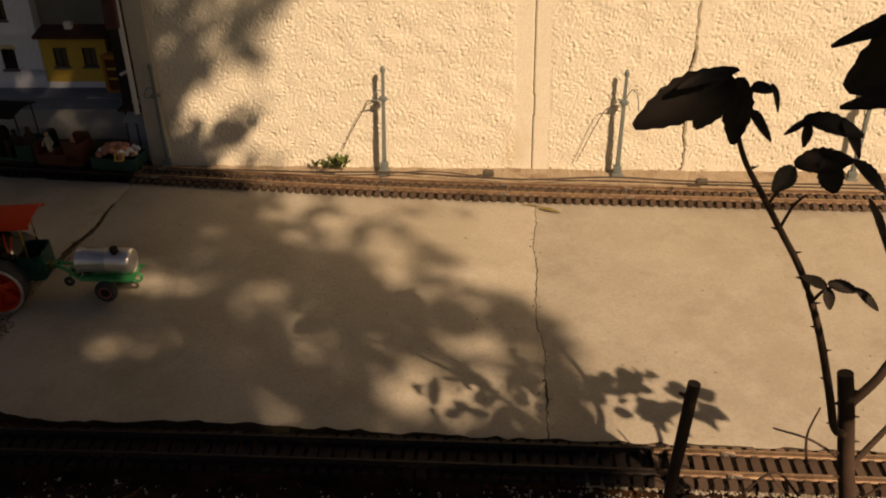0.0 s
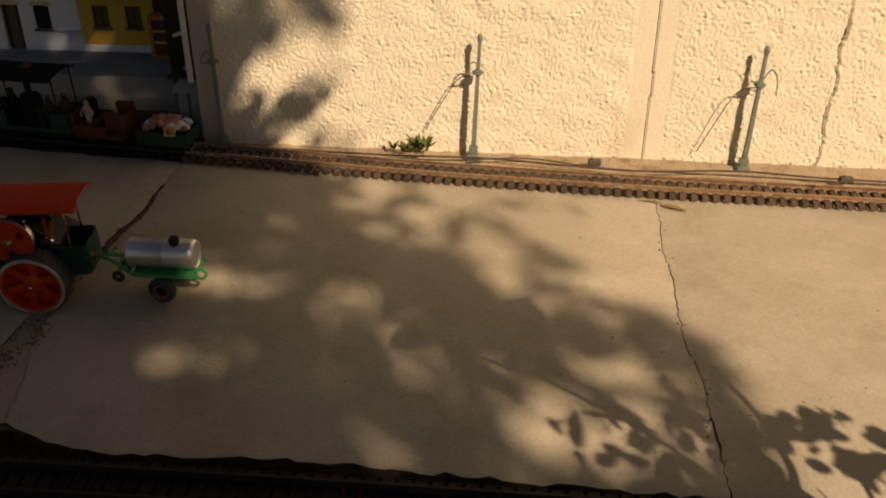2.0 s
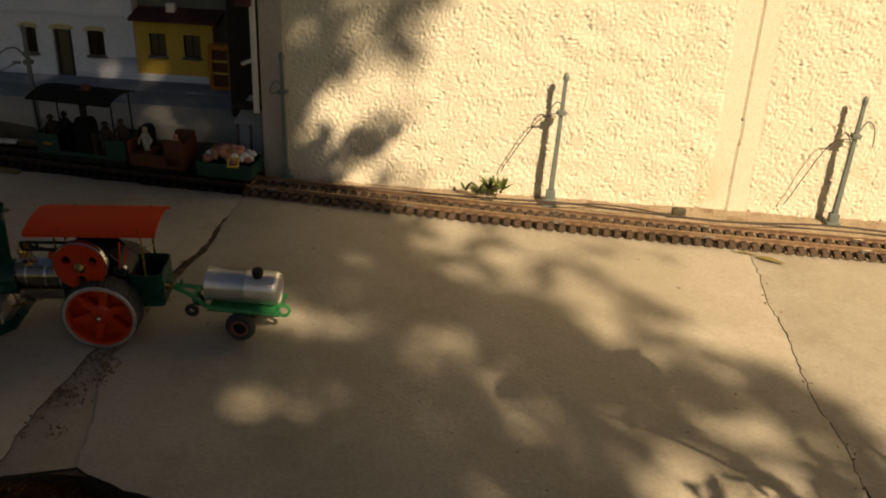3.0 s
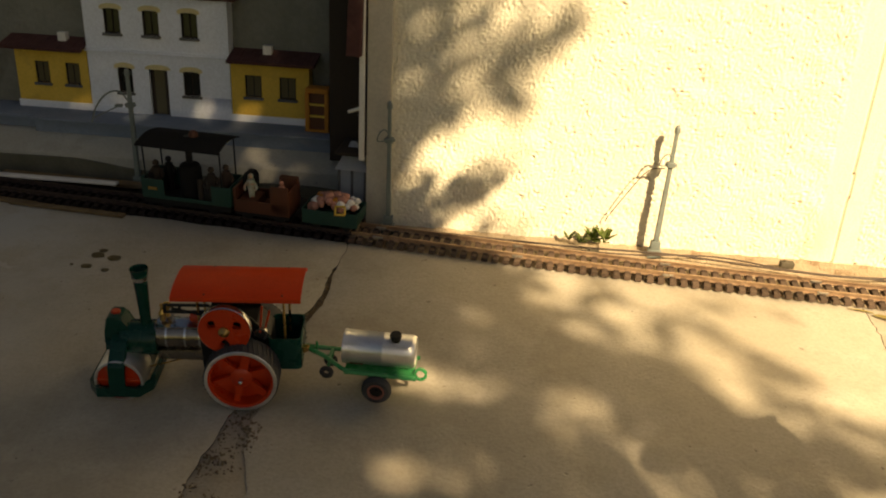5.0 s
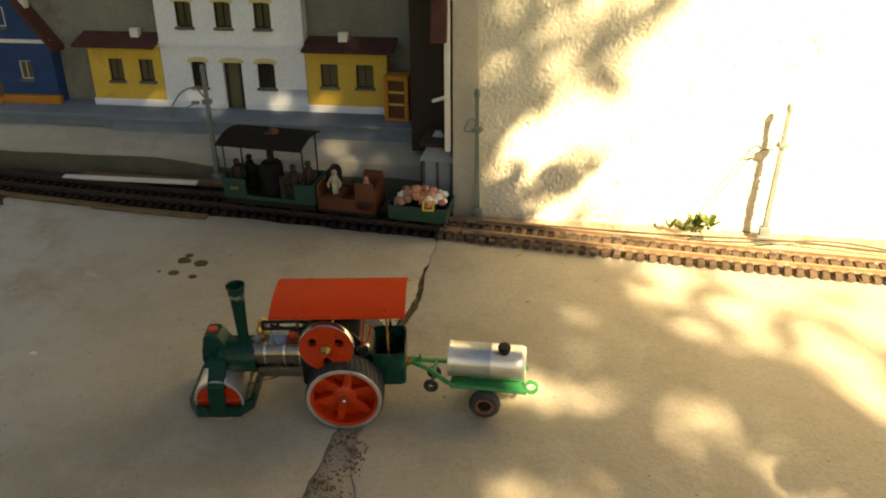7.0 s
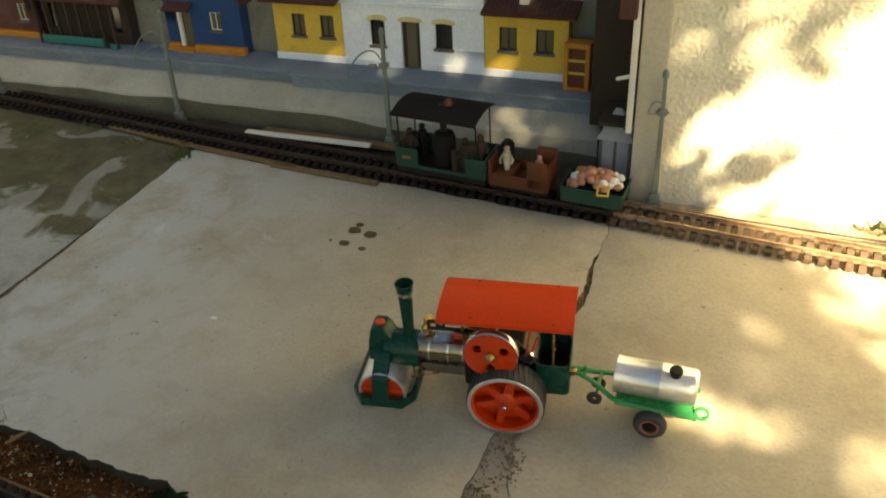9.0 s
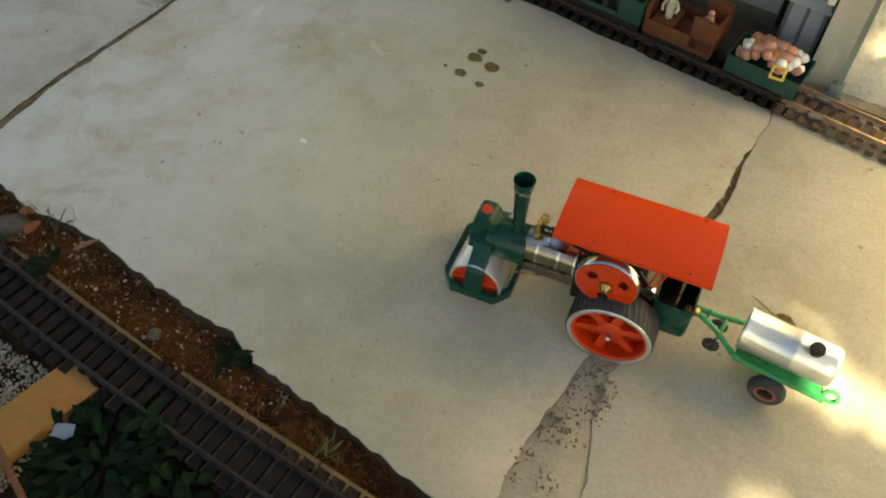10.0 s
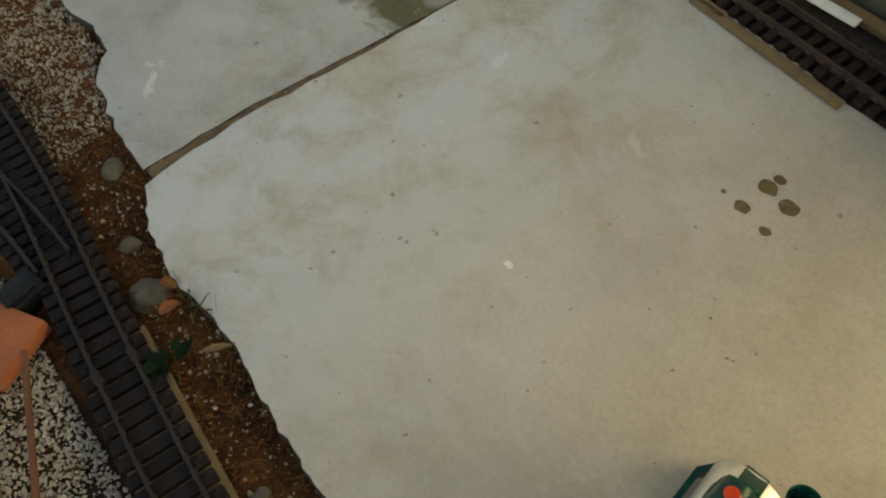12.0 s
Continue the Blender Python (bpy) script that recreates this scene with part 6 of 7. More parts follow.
def rose_bush():
    t = thing("rose_bush", "dark pruned rose bush with thorny stems and drooping leaves", "rose bush")
    bm = bmesh.new()
    tube(bm, smoothed([(0.745, -1.255, -0.16), (0.732, -1.25, 0.02), (0.712, -1.25, 0.12), (0.697, -1.25, 0.20), (0.686, -1.25, 0.250)], 5), 0.0105, 12, 0.0090)
    for k in range(12):
        z = 0.03 + 0.018 * k
        x = 0.728 - 0.19 * (z - 0.03)
        s = 1 if k % 2 else -1
        thorn(bm, (x + s * 0.008, -1.252, z), (s, -0.3, 0.1), 0.008)
    part("stump", bm, M_STEM, t, "thick cut rose stem")
    bm = bmesh.new()
    line = smoothed([(0.700, -1.252, 0.165), (0.674, -1.28, 0.197), (0.651, -1.30, 0.256), (0.633, -1.30, 0.314), (0.616, -1.30, 0.361), (0.592, -1.305, 0.412), (0.563, -1.31, 0.459), (0.537, -1.32, 0.500), (0.515, -1.33, 0.535), (0.497, -1.345, 0.575)], 5)
    tube(bm, line, 0.0050, 9, 0.0022)
    for k in range(3, len(line) - 4, 3):
        s = 1 if (k // 3) % 2 else -1
        thorn(bm, line[k] + Vector((s * 0.003, 0, 0)), (s, -0.2, 0.25), 0.006)
    part("stem", bm, M_STEM, t, "long thorny stem")
    bm = bmesh.new()
    tube(bm, smoothed([(0.697, -1.25, 0.205), (0.724, -1.245, 0.238), (0.742, -1.24, 0.270), (0.79, -1.25, 0.36), (0.83, -1.27, 0.47)], 5), 0.0058, 9, 0.0035)
    tube(bm, smoothed([(0.72, -1.25, 0.12), (0.765, -1.23, 0.17), (0.80, -1.22, 0.23)], 5), 0.0040, 8, 0.0028)
    part("stem", bm, M_STEM, t, "side stem")
    for pts in ([(0.735, -1.21, 0.085), (0.69, -1.2, 0.112), (0.642, -1.195, 0.126)], [(0.690, -1.2, 0.075), (0.683, -1.2, 0.12), (0.691, -1.2, 0.163)], [(0.69, -1.2, 0.02), (0.65, -1.2, 0.058), (0.60, -1.2, -0.01), (0.585, -1.2, -0.05)], [(0.73, -1.2, -0.02), (0.688, -1.2, 0.008), (0.644, -1.2, 0.058)], [(0.75, -1.2, 0.0), (0.80, -1.2, 0.05)], [(0.63, -1.2, -0.05), (0.625, -1.2, 0.0), (0.62, -1.2, 0.03)]):
        bm = bmesh.new()
        tube(bm, smoothed([Vector(p) for p in pts], 5), 0.0020, 6, 0.0012)
        part("twig", bm, M_STEM, t)
    leaves = [((0.476, -1.352, 0.606), (0.396, -1.368, 0.570), 0.040, (0.05, -0.8, 0.6)), ((0.480, -1.352, 0.612), (0.428, -1.372, 0.606), 0.016, (0, -0.4, 0.9)),
              ((0.474, -1.352, 0.606), (0.447, -1.366, 0.566), 0.028, (-0.2, -0.95, 0.2)), ((0.484, -1.346, 0.604), (0.481, -1.362, 0.550), 0.026, (-0.2, -0.97, 0.1)),
              ((0.496, -1.338, 0.590), (0.520, -1.328, 0.590), 0.016, (0.2, -0.5, 0.85)), ((0.514, -1.332, 0.594), (0.529, -1.325, 0.566), 0.011, (0.5, -0.7, 0.5)),
              ((0.496, -1.335, 0.574), (0.526, -1.33, 0.541), 0.011, (0.3, -0.8, 0.4)), ((0.500, -1.335, 0.572), (0.513, -1.335, 0.562), 0.006, (0, -0.9, 0.3)),
              ((0.547, -1.330, 0.562), (0.600, -1.338, 0.552), 0.024, (0.1, -0.6, 0.8)), ((0.580, -1.332, 0.560), (0.600, -1.34, 0.530), 0.018, (0.6, -0.7, 0.3)), ((0.552, -1.33, 0.562), (0.530, -1.34, 0.552), 0.007, (0, -0.8, 0.6)), ((0.552, -1.33, 0.560), (0.550, -1.336, 0.538), 0.010, (0, -0.95, 0.1)),
              ((0.548, -1.325, 0.516), (0.529, -1.34, 0.498), 0.020, (0, -0.85, 0.5)), ((0.548, -1.325, 0.518), (0.598, -1.33, 0.526), 0.026, (0.05, -0.7, 0.7)), ((0.596, -1.33, 0.524), (0.634, -1.333, 0.494), 0.017, (0.4, -0.7, 0.55)), ((0.628, -1.333, 0.500), (0.661, -1.338, 0.444), 0.014, (0.6, -0.7, 0.3)), ((0.572, -1.33, 0.524), (0.584, -1.34, 0.496), 0.024, (0, -1, 0.1)),
              ((0.612, -1.325, 0.404), (0.584, -1.335, 0.421), 0.012, (0, -0.8, 0.6)), ((0.612, -1.325, 0.408), (0.640, -1.332, 0.404), 0.014, (0.1, -0.7, 0.7)), ((0.636, -1.33, 0.406), (0.663, -1.335, 0.384), 0.011, (0.3, -0.8, 0.5)), ((0.612, -1.325, 0.404), (0.616, -1.335, 0.384), 0.012, (0, -0.95, 0.2)),
              ((0.690, -1.30, 0.66), (0.603, -1.305, 0.592), 0.072, (0, -0.98, 0.2)), ((0.700, -1.30, 0.675), (0.580, -1.31, 0.638), 0.022, (0, -0.7, 0.7)), ((0.700, -1.30, 0.60), (0.600, -1.31, 0.578), 0.022, (0, -0.95, 0.3))]
    rnd = random.Random(8)
    for k in range(165):
        cx, cy, cz, hx, hv = ((0.995, -1.425, 0.46, 0.085, 0.062), (0.93, -1.585, 0.62, 0.060, 0.085), (0.785, -1.595, 0.61, 0.070, 0.070))[(0, 0, 1, 1, 2)[k % 5]]
        while True:
            u, v = rnd.uniform(-1, 1), rnd.uniform(-1, 1)
            if u * u + v * v < 1 and noise.noise((u * 2.2, v * 2.2, cx * 9)) > -0.22:
                break
        c = Vector((cx + hx * u, cy + 0.35 * hv * v, cz + hv * v))
        leaves.append((c, c + Vector((rnd.uniform(-0.04, 0.04), rnd.uniform(-0.02, 0.02), rnd.uniform(-0.03, 0.01))), rnd.uniform(0.018, 0.030), (rnd.uniform(-0.4, 0.4), -0.6, 0.7)))
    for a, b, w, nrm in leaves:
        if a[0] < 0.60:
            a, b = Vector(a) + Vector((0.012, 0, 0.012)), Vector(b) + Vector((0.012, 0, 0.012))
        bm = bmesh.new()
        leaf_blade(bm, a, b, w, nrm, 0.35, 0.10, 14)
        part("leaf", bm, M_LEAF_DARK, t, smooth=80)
    for a, b in (((0.546, -1.315, 0.485), (0.560, -1.325, 0.508)), ((0.611, -1.30, 0.372), (0.622, -1.325, 0.404)), ((0.563, -1.31, 0.459), (0.575, -1.325, 0.50)), ((0.79, -1.25, 0.36), (1.0, -1.44, 0.46)), ((0.83, -1.27, 0.47), (0.70, -1.30, 0.63))):
        bm = bmesh.new()
        tube(bm, smoothed([Vector(a), (Vector(a) + Vector(b)) / 2 + Vector((0, 0, 0.006)), Vector(b)], 4), 0.0018, 6, 0.0012)
        part("leaf_stalk", bm, M_STEM, t)
    return t


rose_bush()


def cut_stick():
    bm = bmesh.new()
    tube(bm, [(0.508, -1.232, -0.18), (0.518, -1.226, 0.06), (0.529, -1.224, 0.213)], 0.0072, 12, 0.0078)
    tube(bm, [(0.526, -1.226, 0.188), (0.518, -1.228, 0.199), (0.512, -1.230, 0.203)], 0.003, 8, 0.0022)
    solid("plant_stick", bm, M_STEM, "short dark cut branch standing in the soil", "stick")


cut_stick()


def wall_weed():
    """Several low rosettes of short blunt leaves."""
    t = thing("weed", "small olive-green weed with blunt leaves at the foot of the wall", "weed", Matrix.Translation((-0.142, -0.030, 0.004)))
    rnd = random.Random(4)
    for cx, cy, n_leaves, size in ((-0.040, 0.004, 12, 0.8), (-0.012, -0.004, 14, 0.85), (0.012, 0.006, 18, 1.15), (0.036, 0.0, 16, 1.2)):
        for k in range(n_leaves):
            a = 2 * math.pi * k / n_leaves + rnd.uniform(-0.3, 0.3)
            out, up = size * rnd.uniform(0.010, 0.022), size * rnd.uniform(0.008, 0.036)
            b = Vector((cx + 0.003 * math.cos(a), cy + 0.002 * math.sin(a), up * 0.35))
            bm = bmesh.new()
            leaf_blade(bm, b, (cx + out * math.cos(a), cy + 0.6 * out * math.sin(a) - 0.003, up), size * rnd.uniform(0.006, 0.0095), (0, -0.4, 1), 0.25, 0.12, 5)
            part("leaf", bm, M_LEAF_WEED, t, smooth=80)


wall_weed()


def droplets():
    """Oil spots on the paving, thin films with an uneven outline."""
    n_ = Nodes("oil_film")
    v = n_.where(True)
    col = n_.mix(n_.span(n_.noise(v, 130.0), 0.35, 0.65), (0.065, 0.042, 0.010), (0.12, 0.088, 0.034))
    oil = n_.finish(col, 0.35, 0.0, 0.5)
    rnd = random.Random(6)
    for x, y, r in ((-1.122, -0.258, 0.014), (-1.120, -0.238, 0.009), (-1.087, -0.264, 0.015), (-1.124, -0.304, 0.0115), (-1.083, -0.312, 0.0085), (-1.155, -0.302, 0.004)):
        bm = bmesh.new()
        pts = []
        for k in range(22):
            a = 2 * math.pi * k / 22
            rr = 0.85 * r * (1 + 0.22 * noise.noise((math.cos(a) * 1.3 + x * 40, math.sin(a) * 1.3, y * 30)))
            pts.append((rr * math.cos(a) * 1.1, rr * math.sin(a) * 0.9))
        prism(bm, pts, "z", 0.0002, 0.0010)
        solid("oil_spot", bm, oil, "brown oil spot on the concrete", "stain", on_slab(x, y), "oil spots on the slab")


droplets()


def scatter_field(name, label, category, count, spots, size, material, seed):
    """Many small stones as one mesh, from plain vertex lists."""
    rnd = random.Random(seed)
    ico = bmesh.new()
    bmesh.ops.create_icosphere(ico, subdivisions=1, radius=1.0)
    base = np.array([v.co[:] for v in ico.verts])
    tris = np.array([[v.index for v in f.verts] for f in ico.faces])
    ico.free()
    V, F = [], []
    for k in range(count):
        x0, x1, y0, y1, w, *up = rnd.choices(spots, [s[4] for s in spots])[0]
        x, y = rnd.uniform(x0, x1), rnd.uniform(y0, y1)
        r = size * rnd.uniform(0.45, 1.25)
        rot = np.array(Euler((rnd.uniform(0, 3), rnd.uniform(0, 3), rnd.uniform(0, 3))).to_matrix())
        jig = np.random.default_rng(k).uniform(0.75, 1.2, (len(base), 1))
        p = (base * jig * [r * rnd.uniform(0.9, 1.4), r * rnd.uniform(0.6, 1.0), r * rnd.uniform(0.4, 0.75)]) @ rot.T
        g = slab_z(x, y) - 0.022 + 0.010 * noise.noise((x * 9, y * 9, 0)) + 0.006 * noise.noise((x * 31, y * 31, 3))
        V.append(p + [x, y, g + r * 0.35 + (up[0] if up else 0.0)])
        F.append(tris + k * len(base))
    me = bpy.data.meshes.new(name)
    me.from_pydata(np.concatenate(V).tolist(), [], np.concatenate(F).tolist())
    me.materials.append(material)
    return tagged(new(name, me), label, category, kind="stuff")


M_GRIT = pbr("grit", (0.26, 0.20, 0.125), (0.11, 0.07, 0.035), 60, 0.9, fine=300, bump=0.4, world=True)
scatter_field("gravel", "scattered white gravel beside the front track", "gravel", 30000,
              [(-1.75, -1.22, -1.26, -1.055, 6), (-2.25, -1.80, -0.93, -0.77, 2.6), (-2.6, -1.6, -1.35, -1.05, 3), (0.3, 1.4, -1.30, -1.06, 2.5), (0.42, 1.3, -1.065, -0.985, 4, 0.011), (-1.9, -1.0, -0.97, -0.86, 0.35), (-0.9, 0.3, -1.3, -1.07, 0.4), (-1.71, -1.66, -0.85, -0.35, 0.10)], 0.0029, M_GRAVEL, 11)

# crumbs of mortar and soil along the broken edges
crumb_spots = [(-0.665 - 0.05 * max(0, k - 3) / 11 - 0.012, -0.650 - 0.012 * max(0, k - 6) / 8 + 0.004, -0.30 - 0.045 * k, -0.25 - 0.045 * k, 1.0 + 0.25 * k, 0.0185) for k in range(14)]
crumb_spots += [(0.368, 0.392, -0.96, -0.3, 2.0, 0.0195), (-1.69, -1.655, -0.84, -0.3, 3.0, 0.0165), (-1.70, -1.0, -0.965, -0.87, 14.0), (-1.80, -1.66, -0.93, -0.84, 4.0), (-1.0, -0.3, -0.985, -0.93, 2.0)]
scatter_field("crumbs", "pale crumbs of mortar and grit along the slab edges", "grit", 1900, crumb_spots, 0.0024, M_GRIT, 15)


def needles():
    """Dry needles and straw lying on the soil."""
    rnd = random.Random(12)
    V, F = [], []
    for k in range(9000):
        if rnd.random() < 0.75:
            x, y = rnd.uniform(-2.3, 0.2), rnd.uniform(-0.985, -0.86)
            if x < -1.66:
                y = rnd.uniform(-0.93, -0.72)
        else:
            x, y = rnd.uniform(-2.2, 1.2), rnd.uniform(-1.5, -1.06)
        a, L, w = rnd.uniform(0, math.pi), rnd.uniform(0.005, 0.026), rnd.uniform(0.0004, 0.0011)
        g = slab_z(x, y) - 0.022 + 0.010 * noise.noise((x * 9, y * 9, 0)) + 0.006 * noise.noise((x * 31, y * 31, 3)) + rnd.uniform(0.001, 0.006)
        dx, dy, tilt = math.cos(a) * L / 2, math.sin(a) * L / 2, rnd.uniform(-0.003, 0.003)
        px, py = -math.sin(a) * w, math.cos(a) * w
        i = len(V)
        for sx, zz in ((-1, -tilt), (1, tilt)):
            V += [(x + sx * dx + px, y + sx * dy + py, g + zz), (x + sx * dx - px, y + sx * dy - py, g + zz), (x + sx * dx, y + sx * dy, g + zz + 1.4 * w)]
        F += [(i, i + 1, i + 4, i + 3), (i + 1, i + 2, i + 5, i + 4), (i + 2, i, i + 3, i + 5)]
    me = bpy.data.meshes.new("needles")
    me.from_pydata(V, [], F)
    me.materials.append(M_NEEDLE)
    tagged(new("needles", me), "dry brown needles and straw on the soil", "plant litter", kind="stuff")


needles()


def rock(x, y, r, label, seed, mat=None, flat=0.6):
    bm = bmesh.new()
    bmesh.ops.create_icosphere(bm, subdivisions=3, radius=1.0)
    for v in bm.verts:
        n_ = v.co * (1 + 0.30 * noise.noise(v.co * 1.4 + Vector((seed, 0, 0))) + 0.08 * noise.noise(v.co * 5))
        v.co = Vector((n_.x * r * 1.2, n_.y * r, n_.z * r * flat))
    solid("stone", bm, mat or M_STONE, label, "stone", on_slab(x, y, seed * 37, -0.016), "stones beside the slab", smooth=50)


for k, (x, y, r) in enumerate(((-1.515, -0.922, 0.023), (-1.60, -0.905, 0.012), (-1.215, -0.945, 0.009), (-1.73, -0.865, 0.016))):
    rock(x, y, r, "rough grey-brown stone in the soil strip", k + 1)


M_LEAF_RUST = pbr("rusty_leaf", (0.26, 0.075, 0.015), (0.16, 0.045, 0.010), 60, 0.8, bump=0.5)
M_SCRAP = pbr("pale_blue_paper", (0.42, 0.50, 0.62), (0.35, 0.42, 0.55), 60, 0.7)
M_LEAF_BROWN = pbr("brown_leaf", (0.20, 0.115, 0.04), (0.12, 0.065, 0.022), 60, 0.75, bump=0.5)


def loose_things():
    bm = bmesh.new()
    box(bm, (-0.032, -0.115, 0.0), (0.032, 0.115, 0.020), 0.003)
    solid("timber_board", bm, M_PINE, "yellow wooden board on the soil beside the track", "board", on_slab(-1.262, -1.150, -12, -0.016))
    bm = bmesh.new()
    tube(bm, [(-1.52, -1.07, -0.062), (-1.30, -1.145, -0.066), (-1.05, -1.24, -0.085)], 0.0042, 8)
    solid("rusty_rod", bm, M_RUST, "thin rusty iron rod across the board", "rod")
    bm = bmesh.new()
    tube(bm, [(-1.60, -1.135, -0.085), (-1.44, -1.15, -0.090), (-1.28, -1.19, -0.094)], 0.0032, 8)
    solid("grey_pipe", bm, M_STONE, "thin grey pipe lying in the gravel", "pipe")
    bm = bmesh.new()
    box(bm, (-0.055, -0.045, 0.0), (0.055, 0.045, 0.024), 0.004)
    solid("terracotta_tile", bm, M_TERRA, "terracotta tile half bedded in white gravel", "tile", on_slab(-1.578, -1.098, 28, -0.014))
    bm = bmesh.new()
    box(bm, (-0.022, -0.030, 0.0), (0.022, 0.030, 0.020), 0.002), box(bm, (-0.014, -0.02, 0.02), (0.014, 0.02, 0.026), 0.001)
    solid("track_switch_box", bm, M_BLACK, "small black box beside the track", "switch box", on_slab(-1.612, -1.045, 12, -0.012))
    # sprig and dry leaves on the slabs
    for x, y, L, w, turn, mat, label in ((0.418, -0.228, 0.055, 0.014, -25, M_LEAF_DRY, "curled greenish dry leaf on the slab"), (0.375, -0.205, 0.05, 0.006, 170, M_LEAF_DRY, "thin dry leaf stalk on the slab"), (-0.505, -0.497, 0.030, 0.016, -20, M_LEAF_BROWN, "curled brown dry leaf lying on the slab"), (-0.535, -0.490, 0.05, 0.003, -25, M_LEAF_BROWN, "thin dry twig lying on the slab"), (-1.385, -0.895, 0.036, 0.010, 60, M_LEAF_BROWN, "dry leaf caught at the slab edge"), (-1.50, -0.896, 0.026, 0.016, 20, M_LEAF_RUST, "curled orange-brown dead leaf at the slab edge"), (-1.47, -0.912, 0.026, 0.018, 80, M_LEAF_RUST, "curled orange-brown dead leaf at the slab edge")):
        bm = bmesh.new()
        leaf_blade(bm, (-L / 2, 0, 0.002), (L / 2, 0, 0.006), w, (0, 0, 1), 0.5, 0.05, 6)
        solid("dry_leaf", bm, mat, label, "leaf", on_slab(x, y, turn), smooth=80)
    bm = bmesh.new()
    prism(bm, [(-0.006, -0.004), (0.005, -0.005), (0.007, 0.001), (0.002, 0.004), (-0.005, 0.003)], "z", 0.0002, 0.0018, 0.0004)
    solid("paint_fleck", bm, M_WHITEPL, "small white fleck on the slab", "fleck", on_slab(-1.25, -0.57))
    bm = bmesh.new()
    rnd = random.Random(3)
    grid = [[bm.verts.new((0.008 * (i - 1.5) + rnd.uniform(-0.002, 0.002), 0.006 * (j - 1.5), 0.004 + rnd.uniform(0, 0.008))) for i in range(4)] for j in range(4)]
    for p, q in zip(grid, grid[1:]):
        for i in range(3):
            bm.faces.new((p[i], p[i + 1], q[i + 1], q[i]))
    bmesh.ops.solidify(bm, geom=bm.faces[:], thickness=0.0012)
    solid("paper_scrap", bm, M_SCRAP, "crumpled pale blue paper scrap among the leaves", "scrap", on_slab(-1.185, -1.115, 20, 0.022))
    # cables behind the track
    for pts, r in (([(-0.55, -0.047), (-0.2, -0.059), (0.0, -0.055), (0.1, -0.062), (0.35, -0.087), (0.58, -0.069), (0.8, -0.087), (1.3, -0.097), (2.1, -0.107)], 0.0022), ([(-0.5, -0.062), (-0.1, -0.075), (0.12, -0.049), (0.3, -0.082), (0.6, -0.092), (1.2, -0.112), (2.1, -0.117)], 0.0017)):
        bm = bmesh.new()
        tube(bm, smoothed([(x, y, slab_z(x, y) + 0.011) for x, y in pts], 8), r, 6)
        solid("cable", bm, M_WIRE, "thin dark cable along the track", "cable")
    for x, y in ((0.80, -0.092), (-0.135, -0.085), (0.27, -0.058)):
        bm = bmesh.new()
        box(bm, (-0.014, -0.007, 0), (0.014, 0.007, 0.014), 0.002), rod(bm, (-0.006, 0, 0.014), (-0.006, 0, 0.017), 0.003, n=10)
        solid("terminal_block", bm, M_STONE, "small grey cable terminal by the track", "terminal block", on_slab(x, y, 3, 0.006))


loose_things()


def ground_plant(x, y, seed, count, spread):
    t = thing("garden_plant", "low dark green leafy plant beside the front track", "plant", on_slab(x, y, 0, -0.02))
    rnd = random.Random(seed)
    for k in range(count):
        a = rnd.uniform(0, 6.28)
        r0, r1 = spread * 0.75 * rnd.random() ** 0.6, rnd.uniform(0.012, 0.030)
        b = Vector((r0 * math.cos(a), r0 * math.sin(a), rnd.uniform(0.005, 0.035)))
        a2 = a + rnd.uniform(-1, 1)
        bm = bmesh.new()
        leaf_blade(bm, b, b + Vector((r1 * math.cos(a2), r1 * math.sin(a2), rnd.uniform(-0.004, 0.012))), rnd.uniform(0.009, 0.017), (rnd.uniform(-0.6, 0.6), rnd.uniform(-0.6, 0.6), 1), 0.3, 0.2, 4)
        part("leaf", bm, M_LEAF_DEEP, t, smooth=80)


M_LEAF_DEEP = pbr("deep_leaf", (0.004, 0.013, 0.005), (0.009, 0.028, 0.008), 30, 0.85, fine=200, bump=0.5, vary=0.5, spec=0.12)
ground_plant(-1.135, -1.115, 21, 230, 0.105)
ground_plant(-1.02, -1.14, 26, 150, 0.09)
ground_plant(-1.405, -0.940, 24, 12, 0.018)
ground_plant(-1.097, -0.925, 25, 14, 0.020)
ground_plant(-0.94, -1.17, 22, 170, 0.10)
ground_plant(-1.20, -1.30, 23, 110, 0.10)


def grass_tuft(x, y, seed, count, high, label):
    t = thing("grass_tuft", label, "grass", on_slab(x, y, 0, -0.004))
    rnd = random.Random(seed)
    for k in range(count):
        a, r0 = rnd.uniform(0, 6.28), rnd.uniform(0, 0.025)
        b = Vector((r0 * math.cos(a) * 1.6, r0 * math.sin(a), 0))
        bm = bmesh.new()
        leaf_blade(bm, b, b + Vector((rnd.uniform(-0.02, 0.02), rnd.uniform(-0.015, 0.015), rnd.uniform(0.4, 1.0) * high)), rnd.uniform(0.002, 0.005), (rnd.uniform(-1, 1), -1, 0.2), 0.3, 0.25, 4)
        part("blade", bm, M_GRASS, t, smooth=80)


M_GRASS = pbr("grass_blade", (0.06, 0.085, 0.012), (0.11, 0.10, 0.03), 40, 0.6, vary=0.4)
grass_tuft(-1.650, -0.085, 41, 34, 0.030, "small green grass tuft in the slab joint")
grass_tuft(-1.80, -0.045, 42, 16, 0.018, "low mossy grass tuft by the track")
grass_tuft(-1.96, -0.01, 43, 18, 0.016, "low mossy grass tuft by the track")
grass_tuft(-1.455, -0.885, 44, 16, 0.030, "withered grass tuft at the slab edge")
grass_tuft(-0.915, -0.962, 45, 22, 0.016, "small pale grass tuft in the soil strip")


